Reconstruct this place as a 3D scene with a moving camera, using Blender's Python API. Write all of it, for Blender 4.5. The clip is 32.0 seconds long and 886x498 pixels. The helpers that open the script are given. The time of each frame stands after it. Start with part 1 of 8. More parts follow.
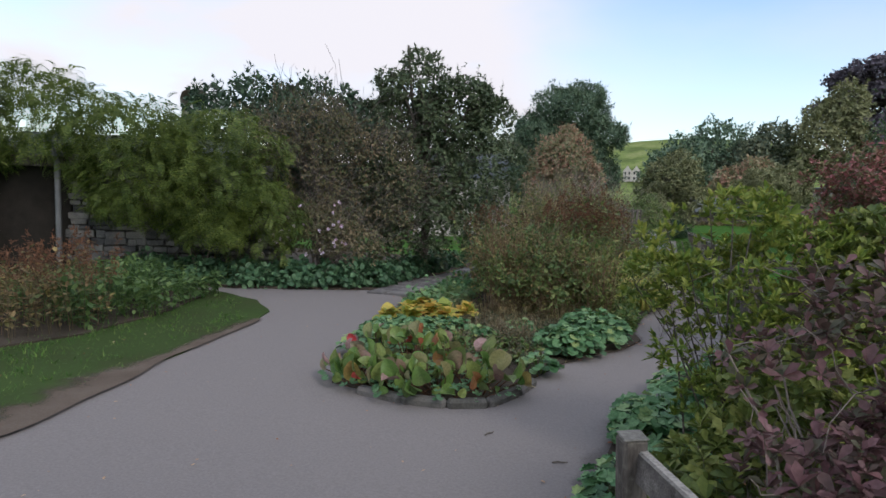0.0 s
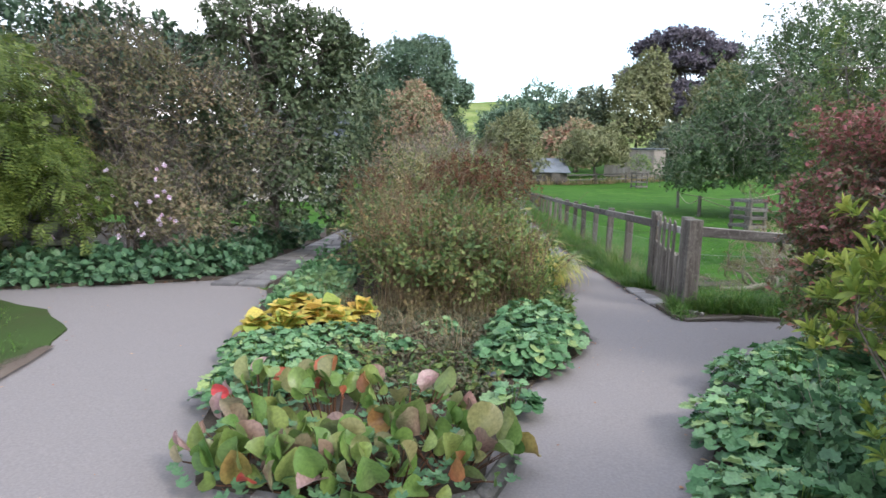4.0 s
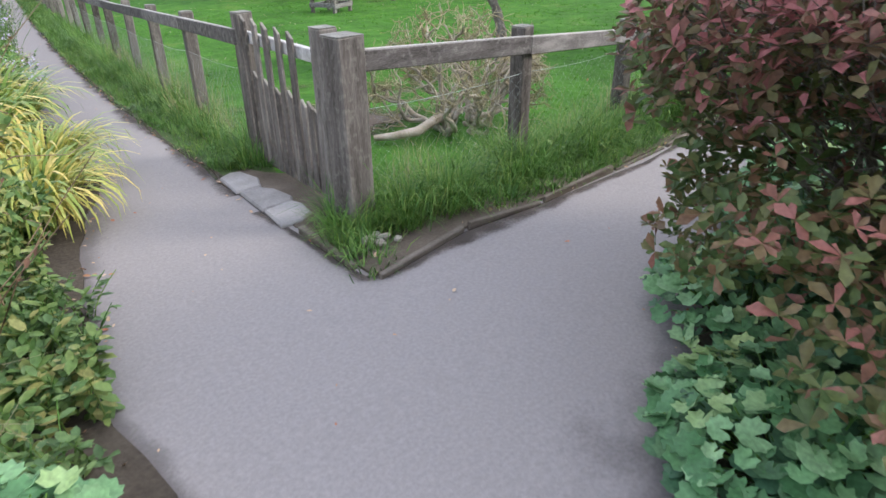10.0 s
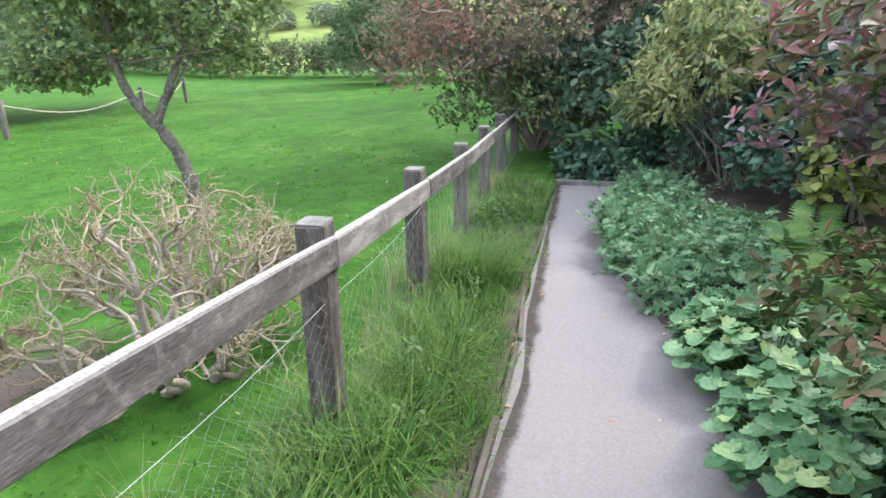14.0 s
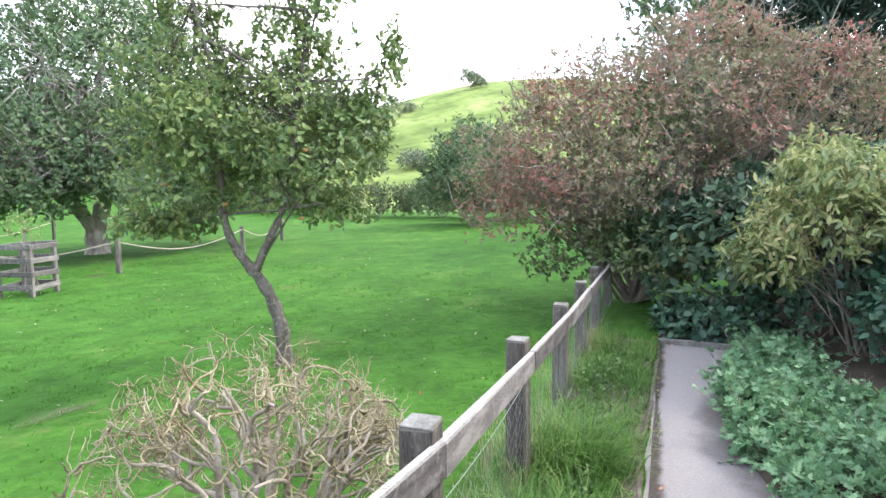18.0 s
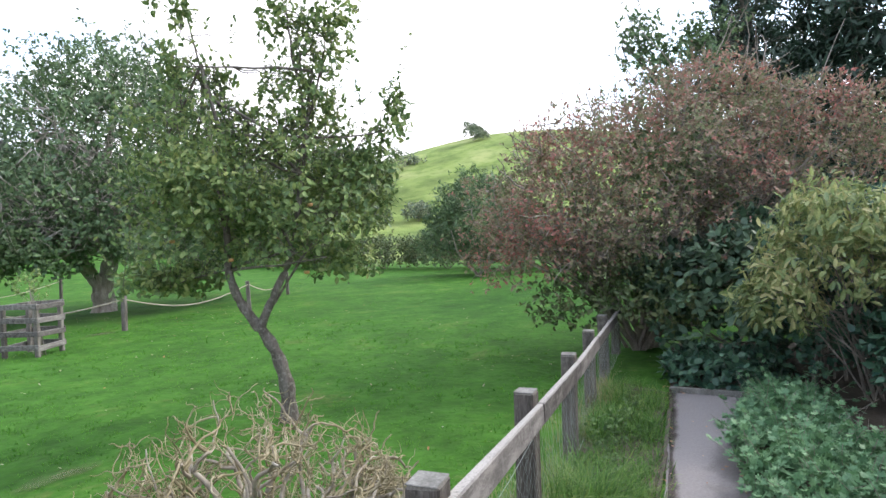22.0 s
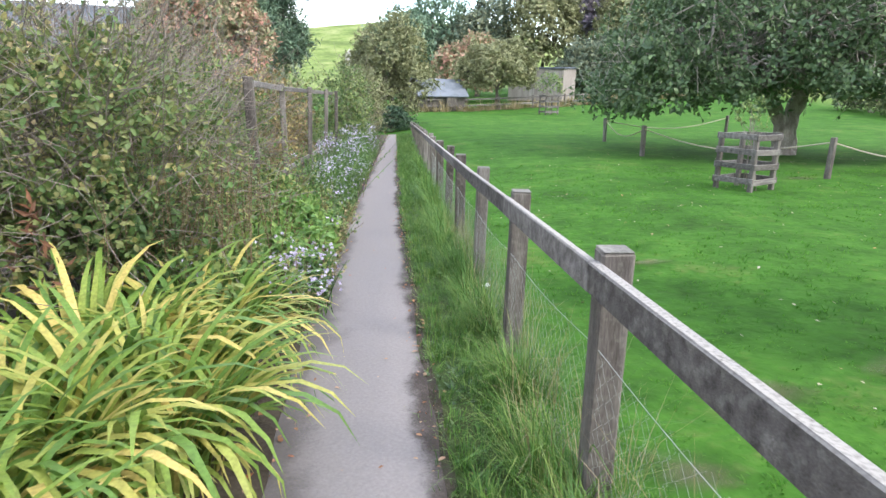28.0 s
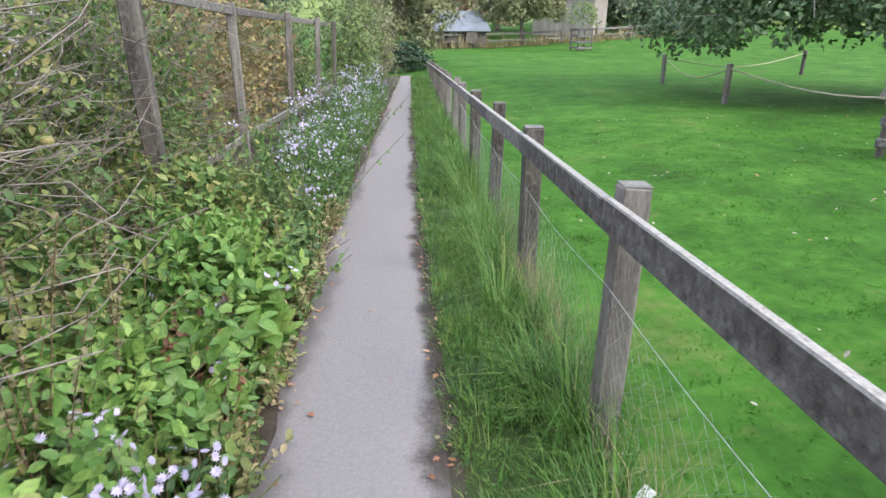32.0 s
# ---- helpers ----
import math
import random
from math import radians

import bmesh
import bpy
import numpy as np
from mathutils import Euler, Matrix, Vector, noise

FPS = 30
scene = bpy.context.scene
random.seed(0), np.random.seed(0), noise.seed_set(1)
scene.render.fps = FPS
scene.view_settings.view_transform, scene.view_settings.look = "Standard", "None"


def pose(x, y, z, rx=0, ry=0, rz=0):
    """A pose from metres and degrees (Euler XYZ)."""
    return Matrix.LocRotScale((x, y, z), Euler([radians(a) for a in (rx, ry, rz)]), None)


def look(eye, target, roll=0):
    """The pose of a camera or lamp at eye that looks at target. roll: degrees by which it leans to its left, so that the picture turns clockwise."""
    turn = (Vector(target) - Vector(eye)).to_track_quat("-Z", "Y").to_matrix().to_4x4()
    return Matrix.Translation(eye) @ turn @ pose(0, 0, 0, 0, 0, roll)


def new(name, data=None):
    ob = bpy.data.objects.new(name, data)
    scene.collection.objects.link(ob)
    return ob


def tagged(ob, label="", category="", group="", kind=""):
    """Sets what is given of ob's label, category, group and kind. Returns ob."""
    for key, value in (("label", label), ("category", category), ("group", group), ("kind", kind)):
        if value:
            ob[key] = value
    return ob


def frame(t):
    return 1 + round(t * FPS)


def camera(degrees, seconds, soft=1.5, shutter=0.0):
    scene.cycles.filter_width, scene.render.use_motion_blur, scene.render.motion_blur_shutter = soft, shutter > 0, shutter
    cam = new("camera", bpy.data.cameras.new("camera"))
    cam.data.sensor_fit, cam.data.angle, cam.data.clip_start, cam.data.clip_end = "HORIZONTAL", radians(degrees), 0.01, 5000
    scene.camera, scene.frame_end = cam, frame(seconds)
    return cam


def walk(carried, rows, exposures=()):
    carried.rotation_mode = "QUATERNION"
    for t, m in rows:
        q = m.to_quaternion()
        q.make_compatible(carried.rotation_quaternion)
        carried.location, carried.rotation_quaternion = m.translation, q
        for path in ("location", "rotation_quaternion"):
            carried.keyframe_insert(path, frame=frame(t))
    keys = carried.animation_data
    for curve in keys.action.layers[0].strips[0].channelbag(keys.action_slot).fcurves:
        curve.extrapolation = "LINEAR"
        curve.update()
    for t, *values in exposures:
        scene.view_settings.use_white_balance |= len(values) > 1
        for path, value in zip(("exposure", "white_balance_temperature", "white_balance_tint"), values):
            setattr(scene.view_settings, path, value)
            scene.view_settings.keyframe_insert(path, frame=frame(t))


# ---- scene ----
cam = camera(70.6, 32.0, 1.5, 0.2)
METRES, EYE, TILT, LEAN, TURN = 16.0, 1.6, 0.0, 0.0, 15.9
ROWS = [
    (0.0, 0.0, 0.0, 0.0, 0.16, -5.29, -1.71),
    (0.5, -0.0029, 0.0142, -0.0003, -1.54, -6.45, -2.55),
    (1.0, -0.0085, 0.0282, -0.0001, -2.58, -6.31, -2.71),
    (1.5, -0.02, 0.0426, -0.0004, -5.33, -6.05, -2.12),
    (2.0, -0.0305, 0.06, -0.002, -7.58, -6.05, -1.27),
    (2.5, -0.0339, 0.0807, -0.0011, -7.94, -6.04, -1.25),
    (4.5, -0.0315, 0.1574, -0.004, -23.14, -9.38, -1.81),
    (5.0, -0.0258, 0.1786, -0.0043, -32.96, -10.24, -2.13),
    (5.5, -0.0173, 0.1985, -0.0061, -38.69, -10.99, -1.82),
    (6.0, -0.0058, 0.2218, -0.0054, -41.49, -11.72, -1.4),
    (6.5, 0.0007, 0.2428, -0.0076, -45.3, -13.18, -0.28),
    (7.0, 0.0145, 0.2618, -0.0107, -48.46, -18.58, -0.14),
    (7.5, 0.031, 0.2785, -0.0107, -46.76, -20.67, -0.04),
    (8.0, 0.0478, 0.2987, -0.0121, -48.65, -22.61, -0.72),
    (8.5, 0.0645, 0.3177, -0.0137, -50.05, -24.04, -0.73),
    (9.0, 0.0819, 0.3394, -0.0133, -48.59, -25.71, -0.53),
    (9.5, 0.0956, 0.359, -0.0143, -52.07, -27.22, 0.47),
    (10.0, 0.1158, 0.3795, -0.0136, -53.77, -27.22, 0.74),
    (10.5, 0.1336, 0.397, -0.0131, -53.22, -26.38, 0.51),
    (11.0, 0.1519, 0.4158, -0.0121, -56.37, -24.94, 0.28),
    (11.5, 0.1709, 0.4316, -0.0127, -57.47, -23.36, 0.41),
    (12.0, 0.1868, 0.4463, -0.0129, -59.55, -22.6, -0.39),
    (12.5, 0.1979, 0.4594, -0.0125, -68.01, -20.8, 0.32),
    (13.0, 0.2115, 0.4682, -0.0133, -72.9, -20.57, 0.75),
    (13.5, 0.2211, 0.4717, -0.0128, -78.54, -19.48, 0.8),
    (15.5, 0.2417, 0.4834, -0.0107, -93.46, -18.0, 3.19),
    (16.0, 0.2456, 0.4857, -0.0088, -86.82, -16.34, 3.85),
    (16.5, 0.2458, 0.4863, -0.0071, -82.58, -14.6, 2.88),
    (17.0, 0.2454, 0.486, -0.0056, -80.3, -11.77, 2.11),
    (17.5, 0.245, 0.4859, -0.0044, -78.51, -8.41, 1.45),
    (18.0, 0.2451, 0.4862, -0.0035, -77.0, -6.08, 0.95),
    (18.5, 0.2454, 0.486, -0.0031, -76.45, -4.69, 1.06),
    (19.0, 0.2456, 0.4859, -0.0023, -76.02, -3.18, 1.59),
    (19.5, 0.2453, 0.4855, -0.0022, -75.8, -1.92, 2.03),
    (20.0, 0.245, 0.4858, -0.0018, -75.69, -0.64, 2.16),
    (20.5, 0.2447, 0.486, -0.002, -75.66, 0.05, 2.2),
    (21.0, 0.2452, 0.4862, -0.0022, -75.72, -0.29, 2.06),
    (21.5, 0.2451, 0.4855, -0.0025, -75.99, -0.6, 2.19),
    (22.0, 0.2453, 0.4857, -0.0032, -76.56, -1.43, 2.19),
    (22.5, 0.2454, 0.4862, -0.0031, -76.89, -2.2, 1.86),
    (23.0, 0.2458, 0.488, -0.0031, -74.82, -2.81, 1.87),
    (23.5, 0.2452, 0.49, -0.0035, -68.37, -2.98, 1.83),
    (24.0, 0.2431, 0.4944, -0.0038, -59.38, -3.82, 1.31),
    (24.5, 0.237, 0.5015, -0.0049, -54.82, -5.6, 0.89),
    (25.0, 0.2306, 0.5126, -0.008, -46.66, -8.56, -0.03),
    (25.5, 0.2336, 0.5261, -0.0096, -37.99, -11.05, 0.08),
    (26.0, 0.2381, 0.5455, -0.01, -28.29, -11.31, -0.43),
    (26.5, 0.2399, 0.5646, -0.0136, -23.99, -13.12, -1.2),
    (28.5, 0.2655, 0.6637, -0.0237, -23.85, -14.97, -0.85),
    (29.0, 0.2774, 0.6887, -0.0252, -21.23, -15.66, -1.37),
    (29.5, 0.2854, 0.7123, -0.0273, -22.18, -16.66, -2.01),
    (30.0, 0.2941, 0.7372, -0.029, -22.65, -17.87, -1.31),
    (30.5, 0.3039, 0.7618, -0.0284, -21.43, -18.61, -1.32),
    (31.0, 0.3106, 0.7904, -0.0302, -23.13, -18.66, -1.51),
    (31.5, 0.3196, 0.8151, -0.0324, -24.16, -19.24, -0.88),
    (32.0, 0.3324, 0.8444, -0.033, -22.66, -20.03, -0.55),
]
walk(cam, [(t, pose(0, 0, EYE, TILT, LEAN, TURN) @ pose(METRES * x, METRES * y, METRES * z, 90 + pitch, roll, yaw)) for t, x, y, z, yaw, pitch, roll in ROWS],
     exposures=[(0.0, -0.82), (1.0, -0.44), (2.0, -0.28), (2.5, -0.1), (4.5, 0.45), (6.0, 0.85), (7.0, 0.82), (8.0, 0.75), (10.0, 0.7), (12.0, 0.95), (16.0, 1.32), (18.0, 1.26), (19.0, 1.12), (20.0, 0.88), (22.0, 0.63), (23.0, 0.78), (24.0, 0.8), (25.0, 0.72), (26.0, 0.86), (29.0, 0.83), (32.0, 0.78)])

# ---- world and light ----
world = bpy.data.worlds.new("sky")
scene.world = world
world.use_nodes = True
wn, wl = world.node_tree.nodes, world.node_tree.links
sky = wn.new("ShaderNodeTexSky")
sky.sky_type, sky.sun_disc = "NISHITA", False
sky.sun_elevation, sky.sun_rotation = radians(40), radians(129)
wtc = wn.new("ShaderNodeTexCoord")
wmap = wn.new("ShaderNodeMapping")
wmap.inputs["Scale"].default_value = (1, 1, 2.6)
wmap.inputs["Location"].default_value = (2.3, 0.7, 1.1)
cloud = wn.new("ShaderNodeTexNoise")
cloud.inputs["Scale"].default_value, cloud.inputs["Detail"].default_value = 1.7, 7
cramp = wn.new("ShaderNodeValToRGB")
cramp.color_ramp.elements[0].position, cramp.color_ramp.elements[1].position = 0.4, 0.55
cramp.color_ramp.elements[0].color = (0.12, 0.12, 0.12, 1)
wmix = wn.new("ShaderNodeMix")
wmix.data_type = "RGBA"
wmix.inputs["B"].default_value = (12.35, 12.1, 13.1, 1)
wl.new(wtc.outputs["Generated"], wmap.inputs["Vector"])
wl.new(wmap.outputs["Vector"], cloud.inputs["Vector"])
wl.new(cloud.outputs["Fac"], cramp.inputs["Fac"])
gap = wn.new("ShaderNodeVectorMath")
gap.operation = "DISTANCE"
gap.inputs[1].default_value = (0.17, 0.95, 0.3)
wl.new(wtc.outputs["Generated"], gap.inputs[0])
edge = wn.new("ShaderNodeMath")
edge.operation = "MULTIPLY_ADD"
edge.inputs[1].default_value = -0.55
wl.new(cloud.outputs["Fac"], edge.inputs[0])
wl.new(gap.outputs["Value"], edge.inputs[2])
gap_r = wn.new("ShaderNodeMapRange")
gap_r.interpolation_type = "SMOOTHSTEP"
gap_r.inputs["From Min"].default_value, gap_r.inputs["From Max"].default_value = -0.12, 0.08
gap_r.inputs["To Min"].default_value = 0.25
wl.new(edge.outputs[0], gap_r.inputs["Value"])
cover = wn.new("ShaderNodeMath")
cover.operation = "MULTIPLY"
wl.new(cramp.outputs["Color"], cover.inputs[0])
wl.new(gap_r.outputs[0], cover.inputs[1])
wl.new(cover.outputs[0], wmix.inputs["Factor"])
clear = wn.new("ShaderNodeVectorMath")
clear.operation = "SCALE"
clear.inputs["Scale"].default_value = 3.3
wl.new(sky.outputs["Color"], clear.inputs[0])
wl.new(clear.outputs[0], wmix.inputs["A"])
wl.new(wmix.outputs["Result"], wn["Background"].inputs["Color"])
wn["Background"].inputs["Strength"].default_value = 0.13
sun_data = bpy.data.lights.new("sun", "SUN")
sun_data.energy, sun_data.angle, sun_data.color = 1.5, radians(14), (1, 0.92, 0.855)
sun = new("sun", sun_data)
sun.matrix_world = look((0, 0, 60), (0 - 62, 0 + 50, 60 - 67))

# ---- materials ----
MATS = {}


def nodes_of(name):
    m = bpy.data.materials.new(name)
    m.use_nodes = True
    n, l = m.node_tree.nodes, m.node_tree.links
    return m, n, l, n["Principled BSDF"]


def ramp(n, stops):
    r = n.new("ShaderNodeValToRGB")
    e = r.color_ramp.elements
    while len(e) < len(stops):
        e.new(0.5)
    for i, (p, c) in enumerate(stops):
        e[i].position, e[i].color = p, (*c, 1)
    return r


def noise_at(n, l, scale, detail=4, coord="Object", vec=None):
    t = n.new("ShaderNodeTexNoise")
    t.inputs["Scale"].default_value, t.inputs["Detail"].default_value = scale, detail
    if vec is None:
        tc = n.new("ShaderNodeTexCoord")
        vec = tc.outputs[coord]
    l.new(vec, t.inputs["Vector"])
    return t


def leaf(name, cols, rough=0.5, trans=0.42, patch=0.6, random_source="island"):
    """Leaf surface: colours spread leaf by leaf and in drifts, thin enough to let light through."""
    if name in MATS:
        return MATS[name]
    cols = [(c[0] * 1.15, c[1] * 1.08, c[2] * 1.33) for c in cols]
    m, n, l, b = nodes_of(name)
    if random_source == "island":
        g = n.new("ShaderNodeNewGeometry")
        rnd = g.outputs["Random Per Island"]
    else:
        g = n.new("ShaderNodeObjectInfo")
        rnd = g.outputs["Random"]
    geo = n.new("ShaderNodeNewGeometry")
    no = noise_at(n, l, 1.1, 3, vec=geo.outputs["Position"])
    mth = n.new("ShaderNodeMath")
    mth.operation = "MULTIPLY_ADD"
    mth.inputs[1].default_value, mth.inputs[2].default_value = patch * 2, -patch
    l.new(no.outputs["Fac"], mth.inputs[0])
    add = n.new("ShaderNodeMath")
    add.operation, add.use_clamp = "ADD", True
    l.new(mth.outputs[0], add.inputs[0])
    l.new(rnd, add.inputs[1])
    k = len(cols)
    r = ramp(n, [(i / max(1, k - 1), c) for i, c in enumerate(cols)])
    l.new(add.outputs[0], r.inputs["Fac"])
    fine = noise_at(n, l, 60, 2, vec=geo.outputs["Position"])
    fr = ramp(n, [(0.3, (0.72, 0.72, 0.72)), (0.7, (1.12, 1.12, 1.12))])
    l.new(fine.outputs["Fac"], fr.inputs["Fac"])
    mul = n.new("ShaderNodeMix")
    mul.data_type, mul.blend_type = "RGBA", "MULTIPLY"
    mul.inputs["Factor"].default_value = 1
    l.new(r.outputs["Color"], mul.inputs["A"])
    l.new(fr.outputs["Color"], mul.inputs["B"])
    l.new(mul.outputs["Result"], b.inputs["Base Color"])
    b.inputs["Roughness"].default_value = rough
    b.inputs["Specular IOR Level"].default_value = 0.3
    tr = n.new("ShaderNodeBsdfTranslucent")
    l.new(mul.outputs["Result"], tr.inputs["Color"])
    mx = n.new("ShaderNodeMixShader")
    mx.inputs["Fac"].default_value = trans
    l.new(b.outputs[0], mx.inputs[1])
    l.new(tr.outputs[0], mx.inputs[2])
    l.new(mx.outputs[0], n["Material Output"].inputs["Surface"])
    MATS[name] = m
    return m


def rough_mat(name, cols, scale=4.0, fine=60.0, rough=0.85, bump=0.3, dist=0.01, stretch=None, per_object=0.0, coord="Object", sheen=0.2):
    """Mineral or wooden surface: two scales of colour, relief, and some change from piece to piece."""
    if name in MATS:
        return MATS[name]
    m, n, l, b = nodes_of(name)
    tc = n.new("ShaderNodeTexCoord")
    vec = tc.outputs[coord]
    if stretch:
        mp = n.new("ShaderNodeMapping")
        mp.inputs["Scale"].default_value = stretch
        l.new(vec, mp.inputs["Vector"])
        vec = mp.outputs["Vector"]
    a = noise_at(n, l, scale, 5, vec=vec)
    f = noise_at(n, l, fine, 4, vec=vec)
    mixf = n.new("ShaderNodeMath")
    mixf.operation = "MULTIPLY_ADD"
    mixf.inputs[1].default_value = 0.45
    l.new(f.outputs["Fac"], mixf.inputs[0])
    half = n.new("ShaderNodeMath")
    half.operation = "MULTIPLY_ADD"
    half.inputs[1].default_value, half.inputs[2].default_value = 0.75, -0.08
    l.new(a.outputs["Fac"], half.inputs[0])
    l.new(half.outputs[0], mixf.inputs[2])
    src = mixf.outputs[0]
    if per_object:
        oi = n.new("ShaderNodeObjectInfo")
        po = n.new("ShaderNodeMath")
        po.operation = "MULTIPLY_ADD"
        po.inputs[1].default_value, po.inputs[2].default_value = per_object, -per_object / 2
        l.new(oi.outputs["Random"], po.inputs[0])
        ad = n.new("ShaderNodeMath")
        ad.operation, ad.use_clamp = "ADD", True
        l.new(src, ad.inputs[0])
        l.new(po.outputs[0], ad.inputs[1])
        src = ad.outputs[0]
    k = len(cols)
    r = ramp(n, [(0.25 + 0.5 * i / max(1, k - 1), c) for i, c in enumerate(cols)])
    l.new(src, r.inputs["Fac"])
    l.new(r.outputs["Color"], b.inputs["Base Color"])
    b.inputs["Roughness"].default_value = rough
    b.inputs["Specular IOR Level"].default_value = sheen
    bp = n.new("ShaderNodeBump")
    bp.inputs["Strength"].default_value, bp.inputs["Distance"].default_value = bump, dist
    l.new(mixf.outputs[0], bp.inputs["Height"])
    l.new(bp.outputs["Normal"], b.inputs["Normal"])
    MATS[name] = m
    return m


M_PATH = rough_mat("path_gravel", [(0.199, 0.187, 0.183), (0.233, 0.219, 0.213), (0.269, 0.254, 0.248)], 60, 230, 0.97, 0.6, 0.005, sheen=0.08)
# damp gravel, darkened further with the soft shade of the plants painted in
M_SHADE_DAMP = rough_mat("shaded_damp_gravel", [(0.04, 0.034, 0.03), (0.075, 0.067, 0.062), (0.12, 0.11, 0.107)], 3, 150, 0.97, 0.5, 0.005, sheen=0.08)
M_GRIT = rough_mat("soil_crumbs", [(0.03, 0.023, 0.018), (0.065, 0.052, 0.042), (0.12, 0.1, 0.085)], 5, 90, 0.95, 0.8, 0.008)


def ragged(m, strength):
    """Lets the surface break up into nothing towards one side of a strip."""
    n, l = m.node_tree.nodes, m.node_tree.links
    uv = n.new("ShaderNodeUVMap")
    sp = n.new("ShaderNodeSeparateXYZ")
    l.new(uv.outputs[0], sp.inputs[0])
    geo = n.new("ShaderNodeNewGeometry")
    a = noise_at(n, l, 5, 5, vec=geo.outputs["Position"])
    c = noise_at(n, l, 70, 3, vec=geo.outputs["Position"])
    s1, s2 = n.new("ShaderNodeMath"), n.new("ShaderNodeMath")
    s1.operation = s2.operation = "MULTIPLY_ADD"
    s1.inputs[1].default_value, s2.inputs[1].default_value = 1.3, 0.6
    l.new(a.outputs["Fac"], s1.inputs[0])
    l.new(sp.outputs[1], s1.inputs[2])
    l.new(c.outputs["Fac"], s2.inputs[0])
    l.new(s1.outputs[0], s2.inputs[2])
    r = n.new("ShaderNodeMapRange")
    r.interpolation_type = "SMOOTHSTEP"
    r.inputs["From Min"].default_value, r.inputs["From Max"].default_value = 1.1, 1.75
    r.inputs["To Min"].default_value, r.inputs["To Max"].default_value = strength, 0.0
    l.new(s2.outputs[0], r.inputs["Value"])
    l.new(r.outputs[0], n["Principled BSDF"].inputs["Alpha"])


ragged(M_SHADE_DAMP, 0.3)
ragged(M_GRIT, 0.7)
M_BARE = rough_mat("thin_bare_soil", [(0.1, 0.085, 0.05), (0.16, 0.14, 0.09), (0.22, 0.2, 0.13)], 3, 80, 0.95, 0.7, 0.01)
ragged(M_BARE, 0.4)
M_SOIL = rough_mat("soil", [(0.03, 0.025, 0.019), (0.06, 0.05, 0.038), (0.1, 0.085, 0.066)], 3, 45, 0.95, 0.8, 0.02)
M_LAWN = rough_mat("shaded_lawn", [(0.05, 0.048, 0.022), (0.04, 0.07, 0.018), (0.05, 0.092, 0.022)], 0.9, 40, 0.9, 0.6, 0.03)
M_EARTH = rough_mat("worn_earth", [(0.08, 0.062, 0.047), (0.13, 0.105, 0.083), (0.19, 0.16, 0.13)], 2.5, 70, 0.95, 0.6, 0.01)
ragged(M_EARTH, 0.95)
M_GRASS = rough_mat("turf", [(0.029, 0.067, 0.0125), (0.037, 0.107, 0.0145), (0.048, 0.137, 0.0175), (0.1, 0.15, 0.037)], 0.9, 9, 0.95, 1.0, 0.08, sheen=0.1)
n_, l_ = M_GRASS.node_tree.nodes, M_GRASS.node_tree.links
geo_ = n_.new("ShaderNodeNewGeometry")
sep_ = n_.new("ShaderNodeSeparateXYZ")
l_.new(geo_.outputs["Position"], sep_.inputs[0])
mxx, mxy, mx_ = n_.new("ShaderNodeMapRange"), n_.new("ShaderNodeMapRange"), n_.new("ShaderNodeMath")
mxx.inputs["From Min"].default_value, mxx.inputs["From Max"].default_value = 35, 42
mxy.inputs["From Min"].default_value, mxy.inputs["From Max"].default_value = 100, 130
l_.new(sep_.outputs[0], mxx.inputs["Value"])
l_.new(sep_.outputs[1], mxy.inputs["Value"])
mx_.operation = "MAXIMUM"
l_.new(mxx.outputs[0], mx_.inputs[0])
l_.new(mxy.outputs[0], mx_.inputs[1])
# far pasture has its own paler colour, with sunlit haze added to it
far_n = noise_at(n_, l_, 0.09, 6, vec=geo_.outputs["Position"])
far_r = ramp(n_, [(0.35, (0.11, 0.155, 0.045)), (0.5, (0.17, 0.235, 0.065)), (0.65, (0.25, 0.29, 0.11))])
l_.new(far_n.outputs["Fac"], far_r.inputs["Fac"])
hum = noise_at(n_, l_, 0.55, 5, vec=geo_.outputs["Position"])
hum_r = ramp(n_, [(0.35, (0.72, 0.78, 0.7)), (0.55, (1.05, 1.03, 1.05))])
l_.new(hum.outputs["Fac"], hum_r.inputs["Fac"])
slope = n_.new("ShaderNodeMix")
slope.data_type, slope.blend_type = "RGBA", "MULTIPLY"
slope.inputs["Factor"].default_value = 1
l_.new(far_r.outputs["Color"], slope.inputs["A"])
l_.new(hum_r.outputs["Color"], slope.inputs["B"])
mixg = n_.new("ShaderNodeMix")
mixg.data_type = "RGBA"
bsdf_ = n_["Principled BSDF"]
near_c = bsdf_.inputs["Base Color"].links[0].from_socket
clump = noise_at(n_, l_, 2.6, 7, vec=geo_.outputs["Position"])
clump.inputs["Roughness"].default_value = 0.68
clump_r = ramp(n_, [(0.36, (0.73, 0.75, 0.77)), (0.5, (1.0, 1.0, 1.0)), (0.66, (1.28, 1.22, 1.3))])
l_.new(clump.outputs["Fac"], clump_r.inputs["Fac"])
tuft = n_.new("ShaderNodeMix")
tuft.data_type, tuft.blend_type = "RGBA", "MULTIPLY"
tuft.inputs["Factor"].default_value = 1
l_.new(near_c, tuft.inputs["A"])
l_.new(clump_r.outputs["Color"], tuft.inputs["B"])
near_c = tuft.outputs["Result"]
l_.new(mx_.outputs[0], mixg.inputs["Factor"])
l_.new(near_c, mixg.inputs["A"])
l_.new(slope.outputs["Result"], mixg.inputs["B"])
l_.new(mixg.outputs["Result"], bsdf_.inputs["Base Color"])
